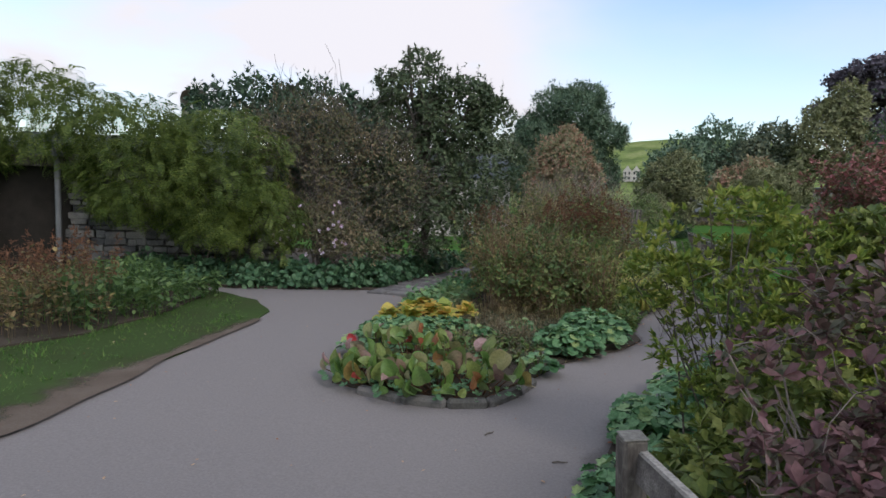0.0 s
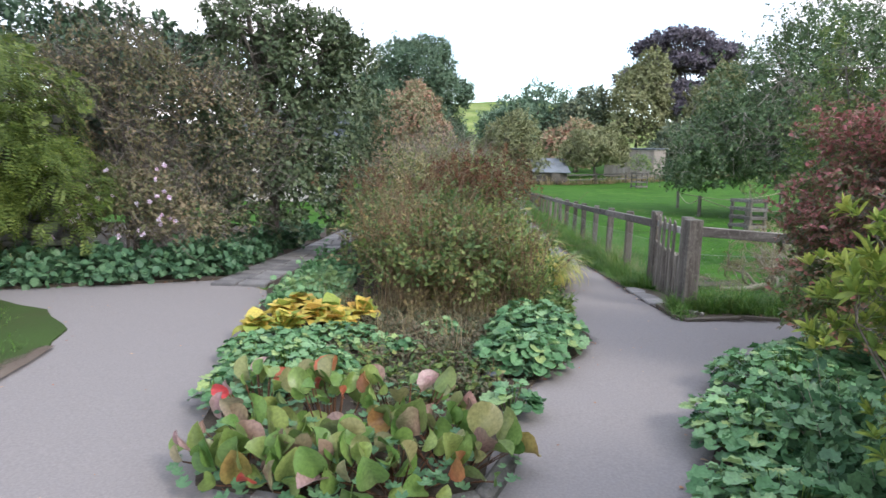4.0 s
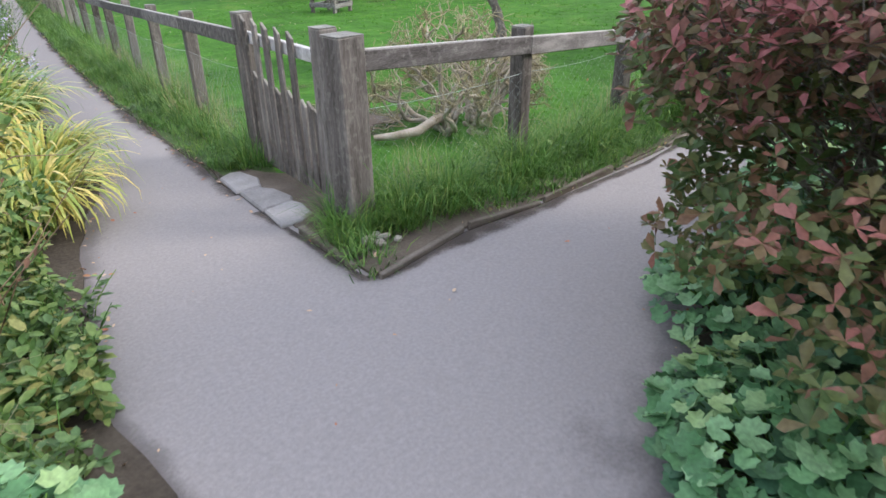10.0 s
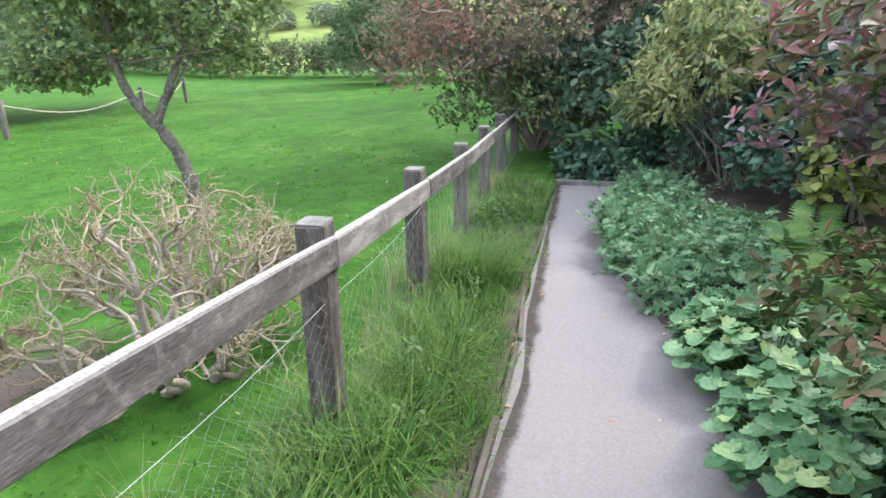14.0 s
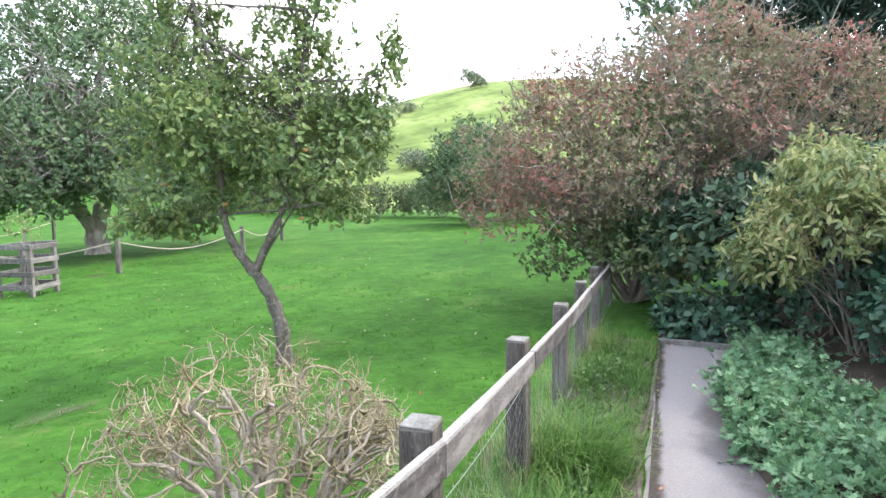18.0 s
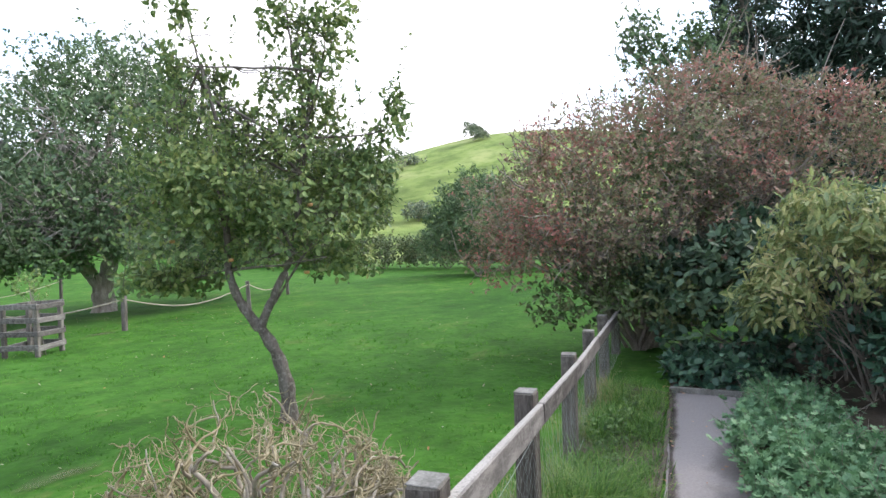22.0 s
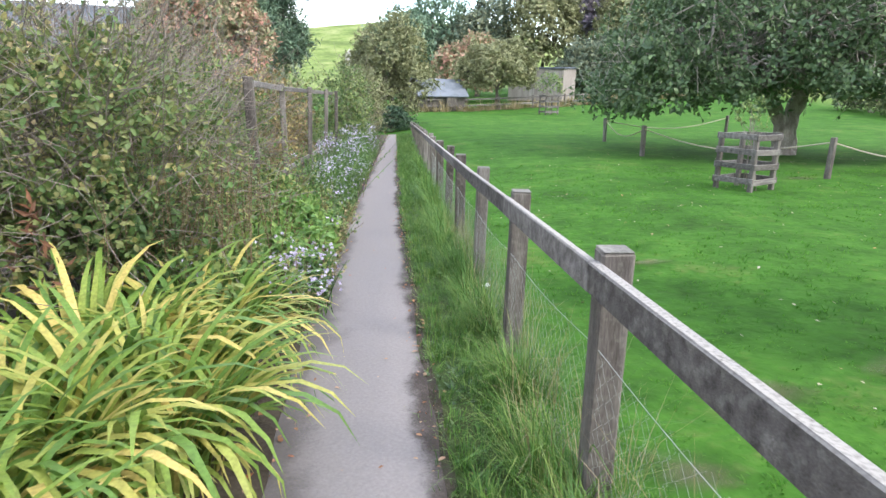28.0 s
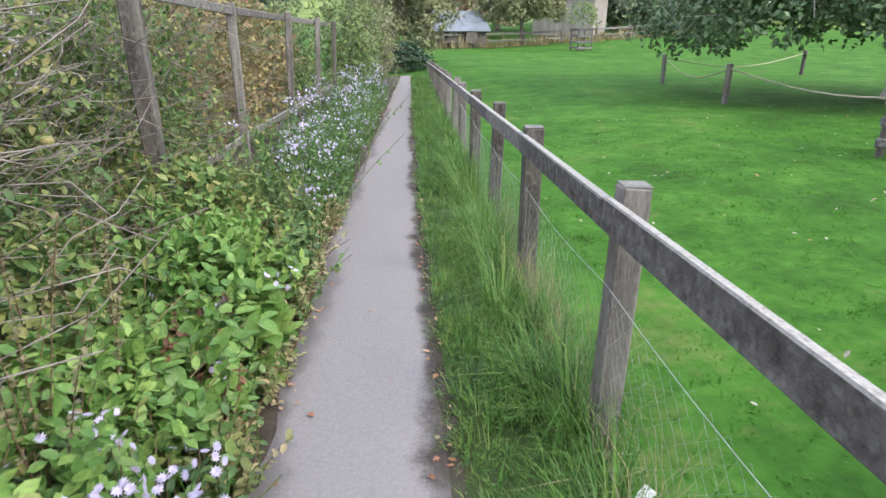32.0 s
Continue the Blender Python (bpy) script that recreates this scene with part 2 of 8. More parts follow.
M_WOOD = rough_mat("weathered_wood", [(0.04, 0.035, 0.031), (0.09, 0.08, 0.071), (0.15, 0.136, 0.121), (0.25, 0.232, 0.207)], 6, 60, 0.9, 0.9, 0.006, stretch=(3, 3, 0.4), per_object=0.25)
M_RAIL = rough_mat("weathered_rail", [(0.044, 0.039, 0.036), (0.098, 0.09, 0.084), (0.15, 0.139, 0.13), (0.26, 0.246, 0.228)], 6, 60, 0.9, 0.9, 0.006, stretch=(0.4, 3, 3), per_object=0.25)


def lichen(m, pale, tops, blotch):
    """Paler upper sides and pale lichen blotches on timber."""
    n, l = m.node_tree.nodes, m.node_tree.links
    bs = n["Principled BSDF"]
    src = bs.inputs["Base Color"].links[0].from_socket
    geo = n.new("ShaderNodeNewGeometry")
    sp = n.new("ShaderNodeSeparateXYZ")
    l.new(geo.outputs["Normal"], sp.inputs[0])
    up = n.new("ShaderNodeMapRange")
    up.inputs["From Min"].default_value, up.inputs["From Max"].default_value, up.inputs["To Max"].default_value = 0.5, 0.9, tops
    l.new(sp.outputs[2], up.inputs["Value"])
    a = noise_at(n, l, 26, 6, vec=geo.outputs["Position"])
    bl = n.new("ShaderNodeMapRange")
    bl.inputs["From Min"].default_value, bl.inputs["From Max"].default_value, bl.inputs["To Max"].default_value = 0.53, 0.66, blotch
    l.new(a.outputs["Fac"], bl.inputs["Value"])
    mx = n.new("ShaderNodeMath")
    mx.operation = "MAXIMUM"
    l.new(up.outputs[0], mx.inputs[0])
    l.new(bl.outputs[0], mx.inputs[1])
    f = noise_at(n, l, 90, 3, vec=geo.outputs["Position"])
    fm = n.new("ShaderNodeMapRange")
    fm.inputs["From Min"].default_value, fm.inputs["From Max"].default_value, fm.inputs["To Min"].default_value = 0.3, 0.55, 0.35
    l.new(f.outputs["Fac"], fm.inputs["Value"])
    ml = n.new("ShaderNodeMath")
    ml.operation = "MULTIPLY"
    l.new(mx.outputs[0], ml.inputs[0])
    l.new(fm.outputs[0], ml.inputs[1])
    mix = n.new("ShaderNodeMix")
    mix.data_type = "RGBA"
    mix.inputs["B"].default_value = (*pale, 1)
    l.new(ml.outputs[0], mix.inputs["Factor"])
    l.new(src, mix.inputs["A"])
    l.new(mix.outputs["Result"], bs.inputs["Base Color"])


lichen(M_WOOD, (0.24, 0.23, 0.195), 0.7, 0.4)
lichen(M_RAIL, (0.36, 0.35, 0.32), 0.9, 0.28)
M_PALEWOOD = rough_mat("bleached_gate_rail", [(0.24, 0.23, 0.215), (0.4, 0.39, 0.37), (0.6, 0.59, 0.57)], 6, 60, 0.85, 0.5, 0.004, stretch=(0.4, 3, 3))
M_EDGING = rough_mat("damp_edging_board", [(0.05, 0.042, 0.034), (0.1, 0.086, 0.07), (0.17, 0.15, 0.125)], 6, 60, 0.95, 0.9, 0.006, stretch=(0.4, 3, 3), per_object=0.3)
M_TOP = rough_mat("lichen_end_grain", [(0.08, 0.08, 0.07), (0.16, 0.158, 0.143), (0.27, 0.268, 0.245)], 10, 80, 0.95, 0.6, 0.003)
M_BARK = rough_mat("bark", [(0.05, 0.042, 0.035), (0.12, 0.105, 0.09), (0.22, 0.2, 0.18)], 6, 50, 0.95, 0.8, 0.01, stretch=(2, 2, 0.6))
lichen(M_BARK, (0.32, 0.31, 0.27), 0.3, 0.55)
M_PALEBARK = rough_mat("pale_old_bark", [(0.13, 0.115, 0.1), (0.34, 0.31, 0.28), (0.62, 0.585, 0.54)], 4, 40, 0.95, 0.9, 0.02, stretch=(2, 2, 0.6))
M_SLABS = rough_mat("pale_slab", [(0.16, 0.155, 0.15), (0.24, 0.232, 0.225), (0.33, 0.32, 0.31)], 5, 70, 0.9, 0.5, 0.006, per_object=0.3)
M_TWIG = rough_mat("twig_bark", [(0.11, 0.09, 0.075), (0.22, 0.19, 0.165), (0.34, 0.31, 0.275)], 5, 40, 0.9, 0.3, 0.003)
M_TWIGY = rough_mat("olive_twig_bark", [(0.16, 0.13, 0.07), (0.29, 0.25, 0.15), (0.45, 0.41, 0.3)], 5, 60, 0.85, 0.3, 0.003)
M_CUT = rough_mat("bleached_branches", [(0.15, 0.125, 0.095), (0.3, 0.262, 0.205), (0.5, 0.46, 0.39)], 5, 60, 0.85, 0.4, 0.004)
M_STONE = rough_mat("slate_stone", [(0.05, 0.052, 0.055), (0.12, 0.12, 0.12), (0.24, 0.235, 0.22)], 5, 50, 0.9, 0.7, 0.01, per_object=0.4)
M_FLAG = rough_mat("flagstone", [(0.1, 0.1, 0.103), (0.175, 0.172, 0.17), (0.26, 0.255, 0.25)], 4, 70, 0.9, 0.5, 0.006, per_object=0.35)
M_CREAMSTONE = rough_mat("pale_rubble", [(0.2, 0.18, 0.15), (0.34, 0.31, 0.27), (0.48, 0.45, 0.4)], 9, 70, 0.95, 0.6, 0.006, per_object=0.3)
M_MOSS = rough_mat("moss", [(0.06, 0.08, 0.012), (0.14, 0.18, 0.02), (0.22, 0.26, 0.04)], 9, 120, 0.95, 0.9, 0.01)
M_WIRE = rough_mat("galvanised_wire", [(0.26, 0.31, 0.28), (0.4, 0.44, 0.42)], 20, 90, 0.5, 0.1, 0.001)
M_LEAD = rough_mat("grey_pipe", [(0.12, 0.13, 0.14), (0.2, 0.21, 0.22)], 8, 60, 0.5, 0.2, 0.002)
# near-black colour that stands for the unlit inside of the doorway
M_DARK = rough_mat("unlit_doorway_panel", [(0.012, 0.01, 0.009), (0.03, 0.026, 0.022)], 5, 60, 0.8, 0.3, 0.004)
M_SLATE = rough_mat("roof_slate", [(0.05, 0.058, 0.066), (0.1, 0.115, 0.13), (0.17, 0.195, 0.22)], 1.5, 20, 0.6, 0.4, 0.02, per_object=0.4)
M_BOARD = rough_mat("bleached_boards", [(0.2, 0.175, 0.15), (0.28, 0.25, 0.225), (0.36, 0.33, 0.3)], 2, 30, 0.85, 0.3, 0.005, stretch=(3, 3, 0.3), per_object=0.3)
M_CREAM = rough_mat("rendered_wall", [(0.45, 0.43, 0.4), (0.6, 0.58, 0.55)], 0.6, 12, 0.9, 0.2, 0.01)
M_CLAY = rough_mat("pale_cowl", [(0.25, 0.22, 0.19), (0.45, 0.42, 0.38)], 6, 60, 0.7, 0.2, 0.004)
M_ROPE = rough_mat("rope", [(0.3, 0.27, 0.2), (0.45, 0.41, 0.32)], 20, 120, 0.9, 0.4, 0.003)
M_GLASS = rough_mat("dark_panes", [(0.03, 0.035, 0.04), (0.06, 0.07, 0.08)], 3, 20, 0.15, 0.02, 0.001)

# ---- land ----
LAND_Y = np.array([-10, 0, 4, 9, 12, 15, 20, 30, 45, 62, 90], float)
LAND_PATH = np.array([0.1, 0, -0.09, -0.22, -0.36, -0.55, -0.75, -1.0, -1.2, -0.95, -0.6])
LAND_FIELD = np.array([0.0, -0.03, -0.1, -0.28, -0.34, -0.4, -0.5, -0.68, -0.85, -0.75, -0.4])


def gz(x, y):
    """Height of the land."""
    x, y = np.asarray(x, float), np.asarray(y, float)
    k = np.clip((x - 2.2) / 4, 0, 1)
    k = k * k * (3 - 2 * k)
    z = np.interp(y, LAND_Y, LAND_PATH) * (1 - k) + np.interp(y, LAND_Y, LAND_FIELD) * k
    q = np.clip((x - 10) / 25, 0, 1) * np.clip((y - 35) / 30, 0, 1)
    z = z + 0.9 * q
    hr, ht = (x - 142) * 0.952 + (y - 54) * 0.306, (y - 54) * 0.952 - (x - 142) * 0.306
    z = z + 24.5 * np.exp(-(hr / 52) ** 2 - (ht / 80) ** 2)
    z = z + 36 * np.exp(-((x - 30) ** 2 + (y - 390) ** 2) / 135 ** 2)
    z = z + 20 * np.exp(-((x + 220) ** 2 + (y - 260) ** 2) / 110 ** 2)
    return z


def ground_at(x, y):
    return float(gz(x, y))


# ---- mesh helpers ----
RNG = np.random.default_rng(7)
STUFF = {"foliage", "branchwork", "stalkwork", "leafage", "plume_tuft", "blossom", "crown"}


def np_mesh(name, chunks, smooth=False):
    """One mesh out of (vertices, [face arrays]) chunks."""
    vs, loops, totals, off = [], [], [], 0
    for v, fs in chunks:
        for f in fs:
            if len(f):
                loops.append((np.asarray(f) + off).ravel())
                totals.append(np.full(len(f), np.asarray(f).shape[1]))
        vs.append(v)
        off += len(v)
    v = np.concatenate(vs).astype(np.float32)
    lo, to = np.concatenate(loops).astype(np.int32), np.concatenate(totals).astype(np.int32)
    me = bpy.data.meshes.new(name)
    me.vertices.add(len(v))
    me.vertices.foreach_set("co", v.ravel())
    me.loops.add(len(lo))
    me.loops.foreach_set("vertex_index", lo)
    me.polygons.add(len(to))
    me.polygons.foreach_set("loop_start", np.concatenate(([0], np.cumsum(to)[:-1])).astype(np.int32))
    me.polygons.foreach_set("loop_total", to)
    if smooth:
        me.polygons.foreach_set("use_smooth", np.ones(len(to), bool))
    me.update(calc_edges=True)
    return me


def np_part(name, chunks, mat, parent=None, label="", smooth=False):
    me = np_mesh(name, chunks, smooth)
    me.materials.append(mat)
    ob = new(name, me)
    if parent:
        ob.parent = parent
    if label:
        tagged(ob, label)
    if name in STUFF:
        tagged(ob, kind="stuff")
    return ob


def part(name, bm, material, parent=None, label=""):
    me = bpy.data.meshes.new(name)
    bm.to_mesh(me)
    bm.free()
    me.materials.append(material)
    ob = new(name, me)
    if parent:
        ob.parent = parent
    if label:
        tagged(ob, label)
    return ob


def thing(name, x, y, z, label, category, group="", kind=""):
    ob = new(name)
    ob.empty_display_size = 0.1
    ob.location = (x, y, z)
    return tagged(ob, label, category, group, kind)


def box(bm, sx, sy, sz, m=None, bevel=0.0, jitter=0.0):
    """A bevelled block centred on its base."""
    r = bmesh.ops.create_cube(bm, size=1)
    for v in r["verts"]:
        v.co = Vector((v.co.x * sx, v.co.y * sy, (v.co.z + 0.5) * sz))
        if jitter:
            v.co += Vector([random.uniform(-jitter, jitter) for _ in range(3)])
    vs = r["verts"]
    if bevel:
        es = list({e for v in vs for e in v.link_edges})
        g = bmesh.ops.bevel(bm, geom=es, offset=bevel, segments=1, affect="EDGES")
        vs = list({v for f in g["faces"] for v in f.verts} | {v for v in vs if v.is_valid})
    if m is not None:
        bmesh.ops.transform(bm, matrix=m, verts=[v for v in vs if v.is_valid])
    return bm


def unit(v):
    return v / np.maximum(1e-9, np.linalg.norm(v, axis=-1, keepdims=True))


def frames(d, up):
    """Rotations whose y axis is d and whose z axis leans to up."""
    y = unit(d)
    x = np.cross(y, up)
    x = np.where(np.linalg.norm(x, axis=-1, keepdims=True) < 1e-4, [[1.0, 0, 0]], x)
    x = unit(x)
    return np.stack([x, y, np.cross(x, y)], axis=-1)


def scatter(tpl, pos, rot, size):
    v, fs = tpl
    n, k = len(pos), len(v)
    size = np.broadcast_to(np.asarray(size, float).reshape(len(size), -1), (n, 3)) if np.ndim(size) else np.full((n, 3), size)
    w = np.einsum("nij,nkj->nki", rot, v[None] * size[:, None, :]) + pos[:, None, :]
    off = (np.arange(n) * k)[:, None, None]
    return w.reshape(-1, 3), [(f[None] + off).reshape(-1, f.shape[1]) for f in fs]


def tubes(paths, radii, sides=4):
    """Tapered tubes along paths (n, m, 3) with radii (n, m)."""
    p = np.asarray(paths, float)
    n, m, _ = p.shape
    d = np.gradient(p, axis=1)
    d = unit(d)
    ref = np.where(np.abs(d[..., 2:3]) > 0.9, [[[1.0, 0, 0]]], [[[0, 0, 1.0]]])
    a = unit(np.cross(d, ref))
    b = np.cross(d, a)
    ang = np.arange(sides) * 2 * math.pi / sides
    ring = a[:, :, None] * np.cos(ang)[None, None, :, None] + b[:, :, None] * np.sin(ang)[None, None, :, None]
    v = p[:, :, None] + ring * np.broadcast_to(radii, (n, m))[:, :, None, None]
    idx = np.arange(n * m * sides).reshape(n, m, sides)
    f = np.stack([idx[:, :-1], np.roll(idx[:, :-1], -1, 2), np.roll(idx[:, 1:], -1, 2), idx[:, 1:]], -1).reshape(-1, 4)
    return v.reshape(-1, 3), [f]


def rand_dirs(n, up=0.0):
    d = RNG.normal(size=(n, 3))
    d[:, 2] += up
    return unit(d)


def lump(p, s=1.0):
    """Smooth uneven field between about -1 and 1."""
    x, y, z = p[..., 0] * s, p[..., 1] * s, p[..., 2] * s
    return (np.sin(3.1 * x + 1.3 * y + 0.4) + np.sin(2.7 * y - 1.9 * z + 1.1) + np.sin(3.3 * z + 2.1 * x + 2.2) + np.sin(5.9 * x - 4.7 * z) * 0.6 + np.sin(6.3 * y + 5.1 * x) * 0.6) / 3.6


# ---- leaf shapes: y runs to the tip, z is the upper side ----
def T(v, *fs):
    return np.array(v, float), [np.array(f) for f in fs]


DIAMOND = T([(0, 0, 0), (-0.3, 0.48, 0.07), (0, 1, -0.08), (0.3, 0.48, 0.07)], [(0, 2, 1), (0, 3, 2)])
NARROW = T([(0, 0, 0), (-0.13, 0.45, 0.04), (0, 1, -0.12), (0.13, 0.45, 0.04)], [(0, 2, 1), (0, 3, 2)])
OVAL = T([(0, 0, 0), (-0.24, 0.3, 0.05), (-0.25, 0.68, 0.02), (0, 1, -0.1), (0.25, 0.68, 0.02), (0.24, 0.3, 0.05)], [(0, 3, 2, 1), (0, 5, 4, 3)])
ELLIPSE = T([(0, 0, 0), (-0.16, 0.35, 0.05), (-0.15, 0.7, 0.03), (0, 1, -0.08), (0.15, 0.7, 0.03), (0.16, 0.35, 0.05)], [(0, 3, 2, 1), (0, 5, 4, 3)])
BROAD = T([(0, 0, 0), (-0.34, 0.22, 0.05), (-0.38, 0.6, 0.02), (0, 1, -0.14), (0.38, 0.6, 0.02), (0.34, 0.22, 0.05)], [(0, 3, 2, 1), (0, 5, 4, 3)])

OBOVATE = T([(0, 0, 0), (-0.12, 0.3, 0.04), (-0.25, 0.7, 0.03), (0, 1, -0.1), (0.25, 0.7, 0.03), (0.12, 0.3, 0.04)], [(0, 3, 2, 1), (0, 5, 4, 3)])


def lobed(n=9, depth=0.12, cup=0.14):
    v = [(0, 0.42, -0.03)]
    m = n * 2
    for ring, rr in ((0, 0.55), (1, 1.0)):
        for i in range(m + 1):
            a = -math.pi / 2 + 0.25 + (2 * math.pi - 0.5) * i / m
            r = 0.5 * rr * (1 - (depth * ring if i % 2 == 0 else 0.0)) * (1.0 if 0 < i < m else 0.85)
            z = cup * rr ** 2 * (0.8 + 0.5 * math.sin(2 * a + n)) - (0.075 * rr if i % 2 == 0 else 0.0) - 0.06 * rr ** 3
            v.append((r * math.cos(a), 0.42 + r * math.sin(a), z))
    f3 = [(0, i, i + 1) for i in range(1, m + 1)]
    f4 = [(i, i + m + 1, i + m + 2, i + 1) for i in range(1, m + 1)]
    return T(v, f3, f4)


def lobed_flat(n=7, depth=0.2, cup=0.12):
    v = [(0, 0.42, -0.02)]
    m = n * 2
    for i in range(m + 1):
        a = -math.pi / 2 + 0.28 + (2 * math.pi - 0.56) * i / m
        r = 0.5 * (1 - (depth if i % 2 == 0 else 0.0)) * (1.0 if 0 < i < m else 0.8)
        v.append((r * math.cos(a), 0.42 + r * math.sin(a), cup * (r / 0.5) ** 2 - (0.05 if i % 2 == 0 else 0.0)))
    return T(v, [(0, i, i + 1) for i in range(1, m + 1)])


LOBED = lobed_flat()
CRANE = lobed_flat(6, 0.5, 0.02)


def strap(length=1.0, bend=1.6, width=0.03, seg=6, start=1.25, twist=0.0):
    v, p, a = [], Vector((0, 0, 0)), start
    for i in range(seg + 1):
        s = i / seg
        w = width * (0.75 + 0.5 * s) * (1 - s ** 3)
        v += [(-w + twist * s * 0.03, p.y, p.z + 0.25 * w), (w + twist * s * 0.03, p.y, p.z + 0.25 * w)]
        p = p + Vector((0, math.cos(a), math.sin(a))) * (length / seg)
        a -= bend / seg * (0.5 + s)
    return T(v, [(2 * i, 2 * i + 1, 2 * i + 3, 2 * i + 2) for i in range(seg)])


def blade(bend=0.5, width=0.03):
    v, p, a = [], [0.0, 0.0], math.pi / 2
    for i in range(2):
        w = width * (1 - 0.3 * i)
        v += [(-w, p[0], p[1]), (w, p[0], p[1])]
        p = [p[0] + math.cos(a) / 2, p[1] + math.sin(a) / 2]
        a -= bend * (1.0 + i * 0.5)
    v.append((0, p[0], p[1]))
    return T(v, [(0, 1, 3, 2)], [(2, 3, 4)])


def pinnate(pairs=7, droop=0.5, leaflet=0.26, wide=0.3, taper=True):
    v, f3 = [], []
    for i in range(pairs):
        s = (i + 0.6) / pairs
        y, z = s * math.cos(droop * s), -droop * s * s
        ln = leaflet * (math.sin(math.pi * min(1, 0.18 + s * 0.82)) ** 0.7 if taper else 1)
        for sx in (-1, 1):
            b = len(v)
            d = Vector((sx * 0.93, 0.42, -0.15)).normalized() * ln
            w = Vector((-d.y, d.x, 0)).normalized() * ln * wide * 0.5
            c = Vector((0, y, z))
            v += [tuple(c), tuple(c + d * 0.45 + w), tuple(c + d), tuple(c + d * 0.45 - w)]
            f3 += [(b, b + 1, b + 2), (b, b + 2, b + 3)]
    b = len(v)
    v += [(-0.008, 0, 0), (0.008, 0, 0), (0, math.cos(droop), -droop)]
    f3.append((b, b + 1, b + 2))
    return T(v, f3)


WISTERIA = pinnate(6, 0.7, 0.32, 0.42)


def rosettes(centres, out, per, size, tpl, spread=0.9, lift=0.35, vary=0.35):
    """Leaves set round each twig end."""
    n = len(centres)
    c = np.repeat(centres, per, 0)
    o = np.repeat(out, per, 0)
    d = unit(o * (1 - spread) * 1.2 + RNG.normal(size=(n * per, 3)) * spread + [0, 0, lift * 0.3])
    up = unit(o + [0, 0, 0.9] + RNG.normal(size=(n * per, 3)) * 0.35)
    s = size * (1 + vary * RNG.uniform(-1, 1, n * per))
    return scatter(tpl, c + RNG.normal(size=c.shape) * size * 0.25, frames(d, up), s)


def whorls(centres, out, per, size, tpl, splay=1.05, vary=0.45, rise=0.9):
    """Leaves spread like a star round the upturned tip of each twig."""
    n = len(centres)
    ax = unit(out * 0.5 + RNG.normal(size=(n, 3)) * 0.3 + [0, 0, rise])
    fr = frames(ax, np.tile([0.97, 0.2, 0.1], (n, 1)))
    a = (np.arange(per)[None] * 2 * math.pi / per + RNG.uniform(0, 6.28, (n, 1)) + RNG.normal(size=(n, per)) * 0.55)[..., None]
    th = (splay + RNG.normal(size=(n, per)) * 0.42)[..., None]
    rad = fr[:, None, :, 0] * np.cos(a) + fr[:, None, :, 2] * np.sin(a)
    d = (ax[:, None] * np.cos(th) + rad * np.sin(th)).reshape(-1, 3)
    up = np.repeat(ax, per, 0) + RNG.normal(size=(n * per, 3)) * 0.15
    s = size * (1 + vary * RNG.uniform(-1, 1, n * per)) * np.repeat(RNG.uniform(0.75, 1.2, n), per)
    return scatter(tpl, np.repeat(centres, per, 0), frames(d, up), s)


def blob_points(blobs, n, shell=0.22, rough=0.2, gaps=0.35, low=-0.6, scale=1.6):
    """Twig ends near the surface of a heap of lumps, with hollows and gaps."""
    b = np.array(blobs, float)
    w = (b[:, 3] * b[:, 4] + b[:, 4] * b[:, 5] + b[:, 3] * b[:, 5])
    pick = RNG.choice(len(b), n * 2, p=w / w.sum())
    d = rand_dirs(n * 2, 0.25)
    keep = d[:, 2] > low
    pick, d = pick[keep], d[keep]
    c, r = b[pick, :3], b[pick, 3:]
    rad = 1 - np.abs(RNG.normal(0, shell, len(d)))
    p = c + d * r * np.clip(rad, 0.15, 1.1)[:, None]
    k = lump(p, scale)
    p = p + d * r * (rough * k)[:, None]
    ok = RNG.uniform(size=len(p)) > gaps * (k < -0.25)
    # keep what does not lie deep inside another lump
    inside = np.zeros(len(p))
    for bb in b:
        q = np.linalg.norm((p - bb[:3]) / bb[3:], axis=1)
        inside = np.maximum(inside, q < 0.55)
    ok &= ~(inside.astype(bool) & (RNG.uniform(size=len(p)) < 0.7))
    p, d = p[ok][:n], d[ok][:n]
    return p, d


def limb_paths(base, tips, m=6, sag=0.25, wig=0.05, spread=0.0):
    n = len(tips)
    s = np.linspace(0, 1, m)[None, :, None]
    b = np.asarray(base, float)[None] + RNG.normal(size=(n, 3)) * [spread, spread, 0]
    mid = b * 0.45 + tips * 0.55
    mid[:, :2] = b[:, :2] * (0.5 + sag) + tips[:, :2] * (0.5 - sag)
    p = (1 - s) ** 2 * b[:, None] + 2 * s * (1 - s) * mid[:, None] + s * s * tips[:, None]
    ln = np.linalg.norm(tips - b, axis=1)[:, None, None]
    return p + RNG.normal(size=p.shape) * wig * ln * np.sin(np.pi * s)


def nearest(start, p, tries=24, reach=0.0):
    """For each start a leaf end that lies close to it."""
    c = p[RNG.integers(0, len(p), (len(start), tries))]
    d = np.linalg.norm(c - start[:, None], axis=2)
    d = np.where(d < reach, 99, d)
    return c[np.arange(len(start)), d.argmin(1)]


